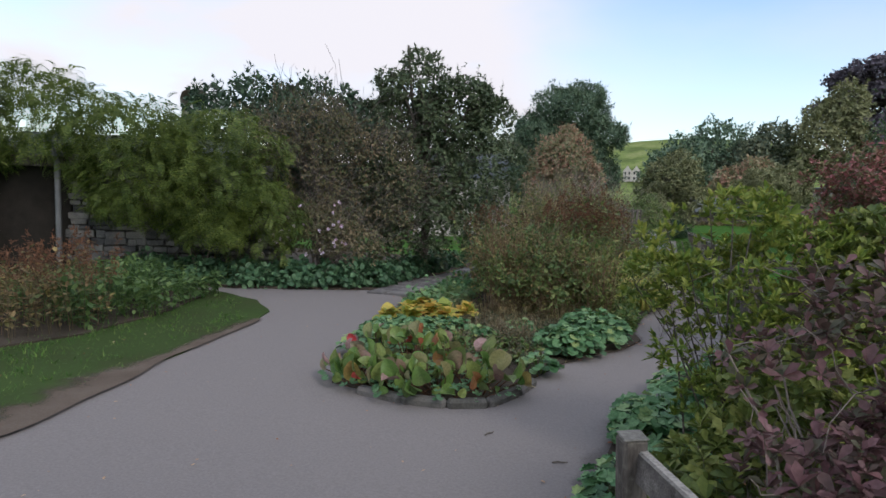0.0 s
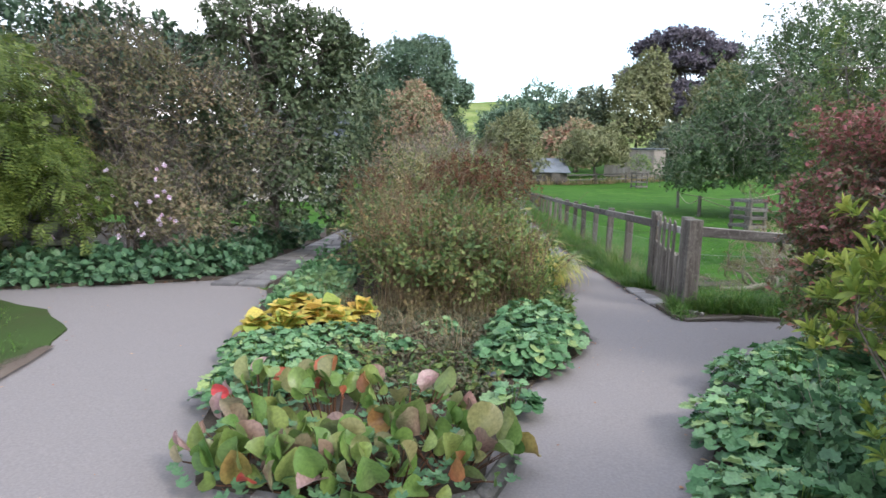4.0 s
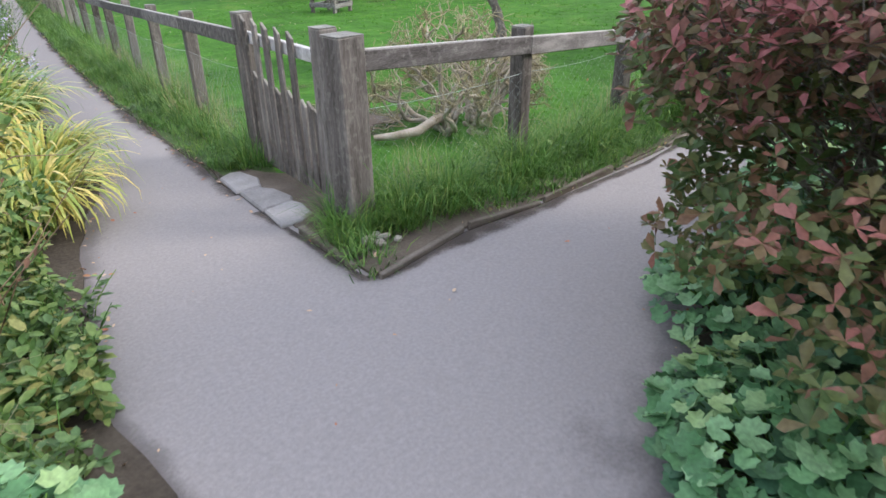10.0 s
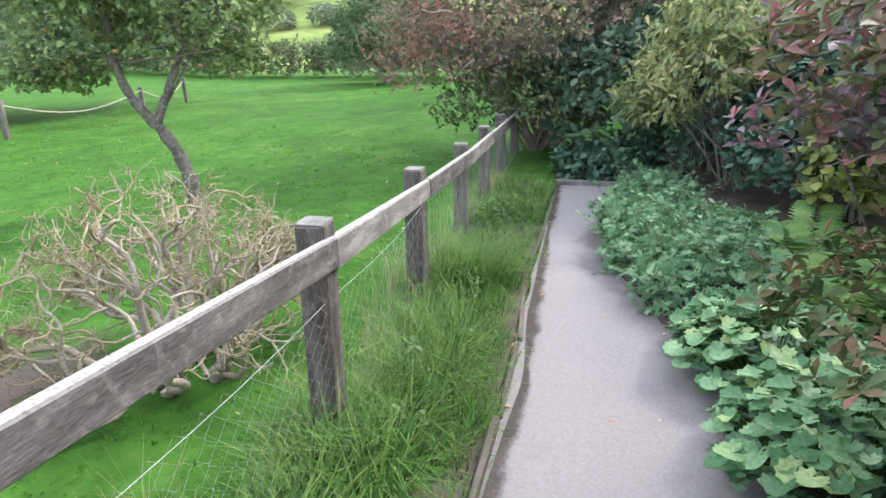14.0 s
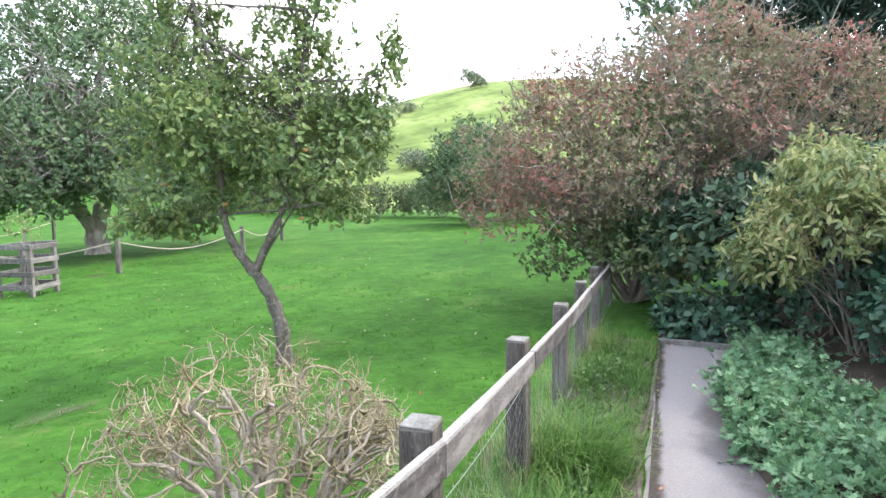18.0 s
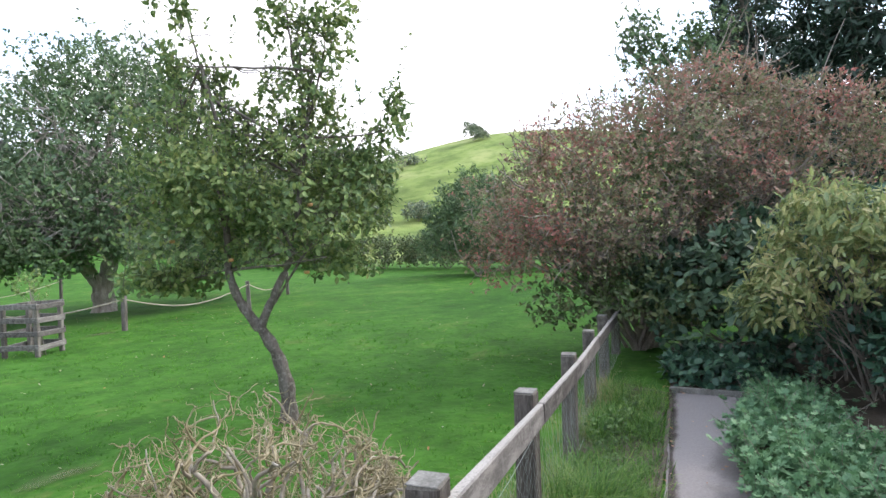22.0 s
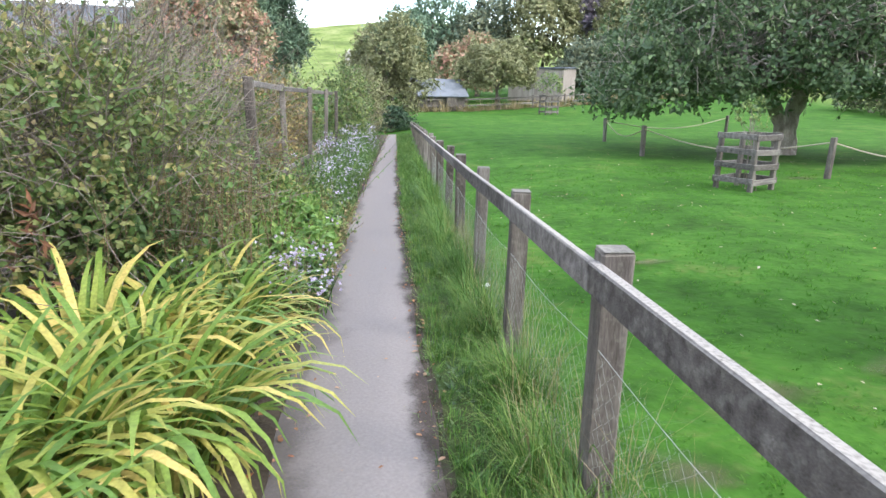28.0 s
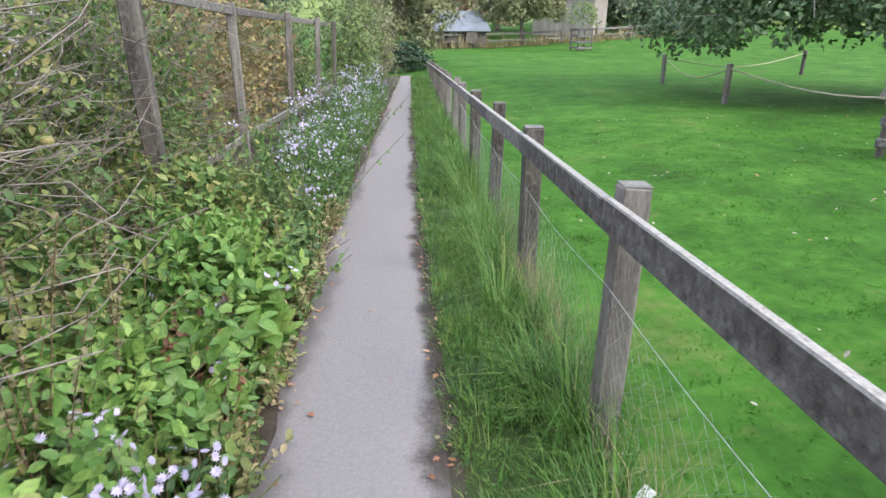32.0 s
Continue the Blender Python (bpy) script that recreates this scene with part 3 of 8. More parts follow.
def branchwork(bases, blobs, p, thick, mains, secs, twigs, sag=0.15, wig=0.05, spread=0.0, single=None):
    """Main limbs to the lumps of the crown, branches off them, twigs off those."""
    b = np.array(blobs, float)
    k = np.concatenate([np.arange(len(b)), RNG.integers(0, len(b), max(0, mains - len(b)))])[:mains]
    tips = b[k, :3] + RNG.normal(size=(mains, 3)) * b[k, 3:] * 0.3
    tips[:, 2] = np.maximum(tips[:, 2], 0.08)
    bs = np.asarray(bases, float)[RNG.integers(0, len(bases), mains)] + RNG.normal(size=(mains, 3)) * [spread, spread, 0]
    s = np.linspace(0, 1, 8)[None, :, None]
    mid = bs * 0.5 + tips * 0.5
    mid[:, :2] = bs[:, :2] * (0.5 + sag) + tips[:, :2] * (0.5 - sag)
    mp = (1 - s) ** 2 * bs[:, None] + 2 * s * (1 - s) * mid[:, None] + s * s * tips[:, None]
    ln = np.linalg.norm(tips - bs, axis=1)[:, None, None]
    mp = mp + np.cumsum(RNG.normal(size=mp.shape), 1) * wig * 0.35 * ln * s
    mr = thick * np.linspace(1, 0.35, 8)[None] * RNG.uniform(0.6, 1.1, (mains, 1))
    ch = [] if single is not None else [tubes(mp, mr, 6)]
    for k in range(mains if single is not None else 0):
        np_part("limb", [tubes(mp[k:k + 1], mr[k:k + 1], 7)], single[1], single[0], smooth=True)
    st = mp[RNG.integers(0, mains, secs), RNG.integers(3, 8, secs)]
    en = nearest(st, p, 14, 0.1)
    s5 = np.linspace(0, 1, 5)[None, :, None]
    sp = st[:, None] * (1 - s5) + en[:, None] * s5
    sp = sp + RNG.normal(size=sp.shape) * wig * np.linalg.norm(en - st, axis=1)[:, None, None] * np.sin(np.pi * s5)
    ch.append(tubes(sp, thick * 0.4 * np.linspace(1, 0.25, 5)[None] * RNG.uniform(0.5, 1.1, (secs, 1)), 4))
    if twigs:
        st = sp[RNG.integers(0, secs, twigs), RNG.integers(1, 5, twigs)]
        en = nearest(st, p, 40, 0.03)
        s4 = np.linspace(0, 1, 4)[None, :, None]
        tp = st[:, None] * (1 - s4) + en[:, None] * s4
        tp = tp + RNG.normal(size=tp.shape) * 0.08 * np.linalg.norm(en - st, axis=1)[:, None, None] * np.sin(np.pi * s4)
        ch.append(tubes(tp, thick * 0.13 * np.linspace(1, 0.5, 4)[None] * RNG.uniform(0.6, 1.2, (twigs, 1)), 3))
    return ch


def shoots(p, d, n, length, size, tpl, leaves, up=0.6, thick=0.003, crook=0.0):
    """Young shoots that stand out of the crown, leaved along their length."""
    k = RNG.integers(0, len(p), n)
    dr = unit(d[k] * 0.7 + RNG.normal(size=(n, 3)) * 0.35 + [0, 0, up])
    L = length * RNG.uniform(0.35, 1.15, n)
    s = np.linspace(0, 1, 5)
    bend = RNG.normal(size=(n, 3)) * 0.12
    P = p[k][:, None] + dr[:, None] * (L[:, None] * s)[..., None] + bend[:, None] * (L[:, None] * s ** 2)[..., None]
    if crook:
        P = P + np.cumsum(RNG.normal(size=P.shape) * crook, 1) * L[:, None, None] * s[None, :, None]
    j = np.repeat(np.arange(n), leaves)
    u = RNG.uniform(0.05, 1, len(j)) * 4
    a = np.clip(u.astype(int), 0, 3)
    f = (u - a)[:, None]
    q = P[j, a] * (1 - f) + P[j, a + 1] * f
    ld = unit(dr[j] * 0.5 + RNG.normal(size=(len(j), 3)) * 0.8)
    return scatter(tpl, q, frames(ld, np.tile([0, 0, 1.0], (len(j), 1))), size * RNG.uniform(0.6, 1.2, len(j))), tubes(P, thick * np.linspace(1, 0.5, 5)[None], 3)


def shrub(name, x, y, blobs, label, category, mat, size, ends, per=5, tpl=OVAL, limbs=10, thick=0.02, bark=None, group="", shell=0.25, rough=0.24, gaps=0.45, low=-0.6, spread=0.1, lift=0.35, leafspread=0.75, scale=1.6, twigs=0, sprays=None, spray=0.3, up=0.5, bare=0, star=None, single=False):
    """A bush: stems out of the ground, twigs, leaves at their ends, and loose shoots. Lumps are given from the foot."""
    z = ground_at(x, y)
    ob = thing(name, x, y, z, label, category, group)
    p, d = blob_points(blobs, ends, shell, rough, gaps, low, scale)
    p[:, 2] = np.maximum(p[:, 2], 0.03)
    lv = [rosettes(p, d, per, size, tpl, leafspread, lift) if star is None else whorls(p, d, per, size, tpl, star)]
    ch = []
    if limbs:
        ch = branchwork([(0, 0, -0.05)], blobs, p, thick, limbs, limbs * 5, twigs or ends // 6, spread=spread, single=(ob, bark or M_TWIG) if single else None)
    n = ends // 14 if sprays is None else sprays
    if n:
        a, c = shoots(p, d, n, spray, size, tpl, 9, up)
        lv.append(a)
        ch.append(c)
    if bare:
        ch.append(shoots(p, d, bare, spray * 1.6, size, tpl, 1, up * 0.6, max(0.004, thick * 0.3), 0.13)[1])
    np_part("foliage", lv, mat, ob)
    if ch:
        np_part("branchwork", ch, bark or M_TWIG, ob)
    return ob


def tree(name, x, y, trunk, r0, blobs, label, mat, size, ends, per=5, tpl=OVAL, limbs=14, group="", bark=None, shell=0.28, rough=0.26, gaps=0.55, low=-0.7, scale=1.0, leafspread=0.8, sprays=None, spray=0.6, up=0.5, twigs=None, limb=0.55, forks=()):
    """A tree: tapered crooked trunk, limbs that fork from it, a crown of many leaves with gaps and loose shoots."""
    ob = thing(name, x, y, ground_at(x, y), label, "tree", group)
    t = np.array(trunk, float)
    s = np.linspace(0, len(t) - 1, 4 * len(t))
    tp = np.stack([np.interp(s, np.arange(len(t)), t[:, i]) for i in range(3)], 1)
    for _ in range(2):
        tp[1:-1] = (tp[:-2] + 2 * tp[1:-1] + tp[2:]) / 4
    rr = r0 * np.linspace(1, 0.6, len(tp)) * (1 + 0.12 * np.sin(np.arange(len(tp)) * 1.7))
    rr[0] *= 1.4
    tp[0, 2] -= 0.1
    np_part("trunk", [tubes(tp[None], rr[None], 10)], bark or M_BARK, ob, smooth=True)
    p, d = blob_points(blobs, ends, shell, rough, gaps, low, scale)
    lv = [rosettes(p, d, per, size, tpl, leafspread)]
    k = len(tp)
    bases = [tp[-1], tp[-1], tp[-1], tp[k * 4 // 5]]
    for path, ra, rb in forks:
        q = np.array(path, float)
        u = np.linspace(0, len(q) - 1, 5 * len(q))
        q = np.stack([np.interp(u, np.arange(len(q)), q[:, i]) for i in range(3)], 1)
        for _ in range(3):
            q[1:-1] = (q[:-2] + 2 * q[1:-1] + q[2:]) / 4
        np_part("limb", [tubes(q[None], np.linspace(ra, rb, len(q))[None] * (1 + 0.08 * np.sin(np.arange(len(q)) * 1.9))[None], 9)], bark or M_BARK, ob, smooth=True)
        bases = (bases if bases[0] is not tp[-1] else []) + [q[i] for i in range(len(q) // 3 + 1, len(q), 3)]
    ch = branchwork(bases, blobs, p, r0 * limb, limbs, limbs * 6, min(1200, ends // 5) if twigs is None else twigs, sag=0.05, wig=0.06, single=(ob, bark or M_BARK) if limbs >= 7 else None)
    n = ends // 16 if sprays is None else sprays
    if n:
        a, c = shoots(p, d, n, spray, size, tpl, 10, up, max(0.003, r0 * 0.03))
        lv.append(a)
        ch.append(c)
    np_part("crown", lv, mat, ob)
    np_part("branchwork", ch, bark or M_BARK, ob)
    return ob

# ---- large structure ----
def axis(a, b, fine, far):
    inner = list(np.arange(a, b + fine / 2, fine))
    lo, hi, s = [], [], fine
    p = a
    while p > -far:
        s *= 1.25
        p -= s
        lo.append(p)
    p, s = b, fine
    while p < far:
        s *= 1.25
        p += s
        hi.append(p)
    return np.array(lo[::-1] + inner + hi)


gx, gy = axis(-14, 40, 0.5, 1500), axis(-6, 70, 0.5, 1500)
GX, GY = np.meshgrid(gx, gy, indexing="ij")
gv = np.stack([GX, GY, gz(GX, GY)], -1).reshape(-1, 3)
gi = np.arange(len(gv)).reshape(len(gx), len(gy))
gf = np.stack([gi[:-1, :-1], gi[1:, :-1], gi[1:, 1:], gi[:-1, 1:]], -1).reshape(-1, 4)
tagged(np_part("ground", [(gv, [gf])], M_GRASS, smooth=True), "bright green mown orchard grass running up to pasture hills", "grass", kind="structure")


def inside(poly, x, y):
    p = np.array(poly)
    r = np.zeros(len(x), bool)
    j = len(p) - 1
    for i in range(len(p)):
        c = (p[i, 1] > y) != (p[j, 1] > y)
        xx = (p[j, 0] - p[i, 0]) * (y - p[i, 1]) / (p[j, 1] - p[i, 1] + 1e-12) + p[i, 0]
        r ^= c & (x < xx)
        j = i
    return r


def scatter_in(poly, density):
    p = np.array(poly)
    a, b = p.min(0), p.max(0)
    n = int(density * np.prod(b - a))
    x, y = RNG.uniform(a[0], b[0], n), RNG.uniform(a[1], b[1], n)
    k = inside(poly, x, y)
    return x[k], y[k]


def plate(name, outline, lift, mat, label, category, kind="structure", wobble=0.03, skirt=0.12, parent=None):
    """A sheet of given outline laid on the land, with a rim."""
    pts = []
    n = len(outline)
    for i in range(n):
        a, b = Vector(outline[i]), Vector(outline[(i + 1) % n])
        k = max(1, int((b - a).length / 0.18))
        for j in range(k):
            q = a.lerp(b, j / k)
            pts.append((q.x + wobble * noise.noise((q.x * 2, q.y * 2, 0)) * 1.6, q.y + wobble * noise.noise((q.x * 2, q.y * 2, 5)) * 1.6))
    bm = bmesh.new()
    vs = [bm.verts.new((x, y, 0)) for x, y in pts]
    es = [bm.edges.new((vs[i], vs[(i + 1) % len(vs)])) for i in range(len(vs))]
    bmesh.ops.triangle_fill(bm, use_beauty=True, edges=es)
    p = np.array(pts)
    for ax in (0, 1):
        nn = Vector((1, 0, 0)) if ax == 0 else Vector((0, 1, 0))
        for c in np.arange(math.ceil(p[:, ax].min() / 0.5) * 0.5, p[:, ax].max(), 0.5):
            bmesh.ops.bisect_plane(bm, geom=bm.verts[:] + bm.edges[:] + bm.faces[:], plane_co=nn * c, plane_no=nn)
    for f in bm.faces:
        if f.normal.z < 0:
            f.normal_flip()
    rim = [e for e in bm.edges if len(e.link_faces) == 1]
    ex = bmesh.ops.extrude_edge_only(bm, edges=rim)
    low = {v for v in ex["geom"] if isinstance(v, bmesh.types.BMVert)}
    for v in bm.verts:
        v.co.z = ground_at(v.co.x, v.co.y) + (lift if v not in low else lift - skirt)
    return tagged(part(name, bm, mat, parent), label, category, kind=kind)


PATH_OUT = [(0.8, -4), (0.7, 3), (1.6, 6.3), (2.6, 7.2), (4.6, 7.7), (5.6, 8.2), (8.7, 8.7), (8.66, 9.76), (6.4, 9.42), (4.6, 9.16), (4.08, 9.06), (2.87, 8.95), (2.2, 8.93), (1.62, 8.84), (1.54, 8.95), (1.53, 9.5), (1.45, 10.3), (1.5, 12.3),
            (1.62, 15), (1.86, 20), (2.5, 30), (3.2, 40.6), (2.75, 40.7), (1.85, 30), (0.95, 19.8), (0.8, 16), (0.7, 13), (0.5, 11.5), (0.0, 10), (-3.3, 9.8), (-4.3, 10.7), (-6.6, 9.5), (-9.5, 9.2), (-9.5, 7.6), (-5.3, 7.2), (-4.6, 2), (-4.8, -4)]
M_MUD = rough_mat("damp_mud", [(0.05, 0.04, 0.03), (0.095, 0.078, 0.06), (0.15, 0.125, 0.1)], 4, 60, 0.9, 0.8, 0.01)
plate("path", PATH_OUT, 0.012, M_PATH, "pale grey compacted gravel garden path", "path", wobble=0.02, skirt=0.08)
ISLAND = [(-2.33, 4.85), (-1.62, 4.62), (-0.95, 4.8), (-0.78, 5.5), (-0.5, 6.37), (0.07, 7.31), (0.28, 7.9), (0.2, 8.6), (0.42, 10.2), (0.8, 11.5), (0.78, 13), (0.8, 15.4), (0.95, 16.6), (1.08, 19.8), (1.9, 30), (2.8, 40.6),
          (0.4, 41), (-2.2, 30), (-3.2, 20), (-3.4, 15), (-3.65, 10.6), (-3.3, 9.5), (-2.95, 7.25), (-2.6, 5.6)]
plate("flower_bed", ISLAND, 0.03, M_SOIL, "dark soil of a long planted island bed", "flower bed")
RIGHT = [(-0.1, 2.0), (-0.12, 3.5), (0.18, 4.95), (0.58, 5.6), (1.08, 6.45), (1.5, 6.9), (1.85, 7.15), (2.32, 7.45), (3.1, 7.8), (3.95, 7.98), (4.6, 8.2), (5.33, 8.52), (6.66, 8.96), (8.62, 8.95), (8.7, 9.75), (11.5, 10.2), (13, 4), (4, 1), (1.0, -1), (0.6, 0.6)]
plate("flower_bed", RIGHT, 0.028, M_SOIL, "dark leafy soil of the shrub border", "flower bed")
LEFT_LAWN = [(-3.8, -2), (-3.78, 3.0), (-4.1, 4.62), (-4.46, 7.05), (-4.7, 7.65), (-5.35, 8.38), (-6.5, 8.95), (-9.6, 9.0), (-9.6, -2)]
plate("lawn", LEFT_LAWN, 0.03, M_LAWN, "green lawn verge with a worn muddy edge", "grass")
LEFT_BED = [(-6.1, 2.5), (-5.8, 4.6), (-5.6, 5.3), (-5.75, 6.8), (-6.3, 8.5), (-9.2, 8.8), (-9.4, 2.5)]
plate("flower_bed", LEFT_BED, 0.05, M_SOIL, "soil of a perennial border on the lawn", "flower bed")
FAR_BED = [(-10.5, 9.3), (-6.6, 9.45), (-4.28, 10.7), (-4.3, 15), (-4.35, 21), (-14, 21), (-14, 9.3)]
plate("flower_bed", FAR_BED, 0.05, M_SOIL, "soil of a border below the outhouse", "flower bed")



def bare_patch(x, y, rx, ry, mat, label, lift=0.018):
    """A thin patch that frays out into the grass."""
    v, uv = [(x, y, 0)], [0.0]
    for r in (0.35, 0.7, 1.0):
        for k in range(20):
            a = 2 * math.pi * k / 20
            v.append((x + rx * r * math.cos(a) * (1 + 0.2 * math.sin(3 * a + x)), y + ry * r * math.sin(a) * (1 + 0.2 * math.cos(2 * a + y)), 0))
            uv.append(r)
    v = np.array(v)
    v[:, 2] = gz(v[:, 0], v[:, 1]) + lift
    f3 = np.array([(0, 1 + k, 1 + (k + 1) % 20) for k in range(20)])
    f4 = np.array([(1 + 20 * q + k, 21 + 20 * q + k, 21 + 20 * q + (k + 1) % 20, 1 + 20 * q + (k + 1) % 20) for q in range(2) for k in range(20)])
    ob = np_part("bare_patch", [(v, [f3, f4])], mat)
    lay = ob.data.uv_layers.new(name="across")
    li = np.zeros(len(ob.data.loops), np.int32)
    ob.data.loops.foreach_get("vertex_index", li)
    uv = np.array(uv)
    lay.data.foreach_set("uv", np.stack([uv[li] * 0, uv[li]], 1).astype(np.float32).ravel())
    tagged(ob, label, "earth", kind="structure")


plate("worn_earth", [(1.48, 9.58), (1.46, 10.0), (1.48, 10.85), (1.72, 10.96), (1.93, 10.6), (1.95, 9.75), (1.72, 9.52)], 0.018, M_MUD, "bare muddy soil in front of the gate", "earth", wobble=0.05, skirt=0.05)
for x, y, rx, ry in ((3.5, 13.9, 0.45, 0.25), (3.25, 12.7, 0.5, 0.3), (4.6, 14.0, 0.5, 0.25), (2.6, 13.2, 0.3, 0.3), (4.2, 16.8, 0.35, 0.15), (10.3, 22.6, 0.6, 0.3), (6.5, 13.1, 0.35, 0.3)):
    bare_patch(x, y, rx, ry, M_BARE, "thin worn patch of soil in the orchard grass")
for x, y, rx, ry in ((3.0, 11.55, 1.35, 0.75), (2.9, 12.3, 0.75, 0.8), (2.5, 11.4, 0.7, 0.8)):
    bare_patch(x, y, rx, ry, M_EARTH, "bare trodden earth inside the gate", 0.02)
corner = thing("corner_stones", 1.72, 9.0, ground_at(1.72, 9.0) + 0.014, "few pale broken stones in the muddy corner", "stone")
for dx, dy, s in ((0, 0, 0.05), (0.07, 0.05, 0.045), (-0.05, 0.06, 0.05), (0.1, -0.03, 0.035), (0.03, 0.12, 0.04)):
    part("stone", box(bmesh.new(), s * 1.6, s * 1.1, 0.035, pose(dx, dy, 0.012, random.uniform(-8, 8), random.uniform(-8, 8), random.uniform(0, 180)), 0.014, 0.014), M_CREAMSTONE, corner)


def strip(name, pts, widths, mat, label, lift=0.0165):
    """A thin band along an edge, to the left of its run, that frays out sideways."""
    p = np.array(pts, float)
    seg = np.concatenate(([0], np.cumsum(np.linalg.norm(np.diff(p, axis=0), axis=1))))
    s = np.linspace(0, seg[-1], max(2, int(seg[-1] / 0.15)))
    q = np.stack([np.interp(s, seg, p[:, 0]), np.interp(s, seg, p[:, 1])], 1)
    t = np.gradient(q, axis=0)
    t /= np.linalg.norm(t, axis=1, keepdims=True)
    nrm = np.stack([-t[:, 1], t[:, 0]], 1)
    w = np.interp(s, seg, widths) * (1 + 0.35 * np.sin(s * 2.3) + 0.2 * np.sin(s * 5.1 + 1))
    k = np.linspace(-0.25, 1, 6)
    xy = q[:, None] + nrm[:, None] * (w[:, None] * k[None])[..., None]
    v = np.dstack([xy, gz(xy[..., 0], xy[..., 1]) + lift]).reshape(-1, 3)
    idx = np.arange(len(v)).reshape(len(s), 6)
    f = np.stack([idx[:-1, :-1], idx[1:, :-1], idx[1:, 1:], idx[:-1, 1:]], -1).reshape(-1, 4)
    ob = np_part(name, [(v, [f])], mat)
    uv = ob.data.uv_layers.new(name="across")
    vv = np.tile(np.maximum(k, 0), len(s))
    li = np.zeros(len(ob.data.loops), np.int32)
    ob.data.loops.foreach_get("vertex_index", li)
    uv.data.foreach_set("uv", np.stack([vv[li] * 0, vv[li]], 1).astype(np.float32).ravel())
    return tagged(ob, label, "path", kind="structure")


# painted band of plant shade and damp along the border
strip("damp_margin", [(-0.12, 3.5), (0.18, 4.95), (1.08, 6.45), (1.85, 7.15), (2.32, 7.45), (3.1, 7.8), (3.95, 7.98), (4.6, 8.2), (5.33, 8.52), (6.66, 8.96), (8.62, 8.95)], [0.12, 0.16, 0.3, 0.55, 0.4, 0.18, 0.16, 0.26, 0.34, 0.28, 0.16], M_SHADE_DAMP, "darkened margin of the path beneath the plants, damp with shade painted in")
strip("muddy_margin", [(-3.79, 0.5), (-3.78, 3.0), (-4.1, 4.62), (-4.45, 7.05)], [0.45, 0.45, 0.34, 0.1], M_EARTH, "bare muddy strip along the lawn's edge", 0.036)
strip("soil_margin", [(8.62, 9.74), (6.4, 9.38), (4.9, 9.13), (4.08, 8.96), (2.87, 8.84), (2.2, 8.82), (1.62, 8.69), (1.47, 8.7), (1.45, 8.85), (1.45, 9.5), (1.43, 10.0)], [0.08, 0.08, 0.07, 0.08, 0.09, 0.1, 0.1, 0.1, 0.08, 0.07, 0.06], M_GRIT, "crumbled soil along the edging boards")
strip("soil_margin", [(1.48, 10.4), (1.51, 12.3), (1.63, 15), (1.87, 20), (2.5, 30)], [0.14, 0.14, 0.14, 0.14, 0.12], M_GRIT, "crumbled soil along the grass verge")
# same band at the flower bed: damp plus shade painted in
strip("soil_margin", [(1.9, 30), (1.08, 19.8), (0.95, 16.6), (0.8, 15.4), (0.78, 13), (0.75, 11.5), (0.42, 10.2), (0.2, 8.6), (0.28, 7.9), (0.07, 7.31), (-0.5, 6.37), (-0.78, 5.5)], [0.14, 0.16, 0.2, 0.3, 0.3, 0.2, 0.12, 0.1, 0.1, 0.1, 0.1, 0.1], M_SHADE_DAMP, "darkened margin of the path below the flower bed, damp with shade painted in")
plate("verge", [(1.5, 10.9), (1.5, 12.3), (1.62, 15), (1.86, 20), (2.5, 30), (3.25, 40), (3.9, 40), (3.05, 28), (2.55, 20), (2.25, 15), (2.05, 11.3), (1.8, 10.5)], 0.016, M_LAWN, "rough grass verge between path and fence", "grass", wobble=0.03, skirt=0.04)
plate("verge", [(1.5, 8.72), (2.2, 8.88), (2.85, 8.9), (3.7, 9.01), (4.6, 9.16), (8.6, 9.8), (9.0, 10.6), (6.4, 10.2), (4.9, 9.95), (3.3, 9.7), (2.0, 9.65), (1.7, 9.6), (1.5, 9.55)], 0.028, M_MUD, "rough grass verge between path and fence", "grass", wobble=0.012, skirt=0.04)

# ---- fence and gate ----
fence = thing("fence", 1.9, 11.2, ground_at(1.9, 11.2), "weathered grey post and rail fence with wire netting beside the path", "fence")
fence2 = thing("fence", 1.85, 9.45, ground_at(1.85, 9.45), "weathered grey post and rail fence with netting round the orchard", "fence")


def block(name, sx, sy, sz, m, mat, parent, bevel=0.008, jitter=0.004, label=""):
    bm = box(bmesh.new(), sx, sy, sz, m, bevel, jitter)
    off = parent.matrix_basis.inverted() if parent else Matrix()
    bmesh.ops.transform(bm, matrix=off, verts=bm.verts)
    return part(name, bm, mat, parent, label)


def post(x, y, top, parent, s=0.115, yaw=0.0, lean=(0, 0), cap=True):
    g = ground_at(x, y)
    m = pose(x, y, g - 0.1, lean[0], lean[1], yaw)
    p = block("post", s, s * 0.95, top - g + 0.1, m, M_WOOD, parent, 0.01)
    if cap:
        bm = box(bmesh.new(), s * 0.97, s * 0.92, 0.006, m @ pose(0, 0, top - g + 0.098), 0.003)
        bmesh.ops.transform(bm, matrix=parent.matrix_basis.inverted(), verts=bm.verts)
        part("post_top", bm, M_TOP, p)
    return p


def beam(name, a, b, w, h, mat, parent, roll=0, bevel=0.006):
    """A board from a to b, w thick and h tall."""
    a, b = Vector(a), Vector(b)
    d = b - a
    yaw = math.atan2(d.y, d.x)
    pit = math.atan2(d.z, math.hypot(d.x, d.y))
    m = Matrix.Translation((a + b) / 2) @ Euler((radians(roll), -pit, yaw)).to_matrix().to_4x4() @ pose(0, 0, -h / 2)
    return block(name, d.length, w, h, m, mat, parent, bevel)


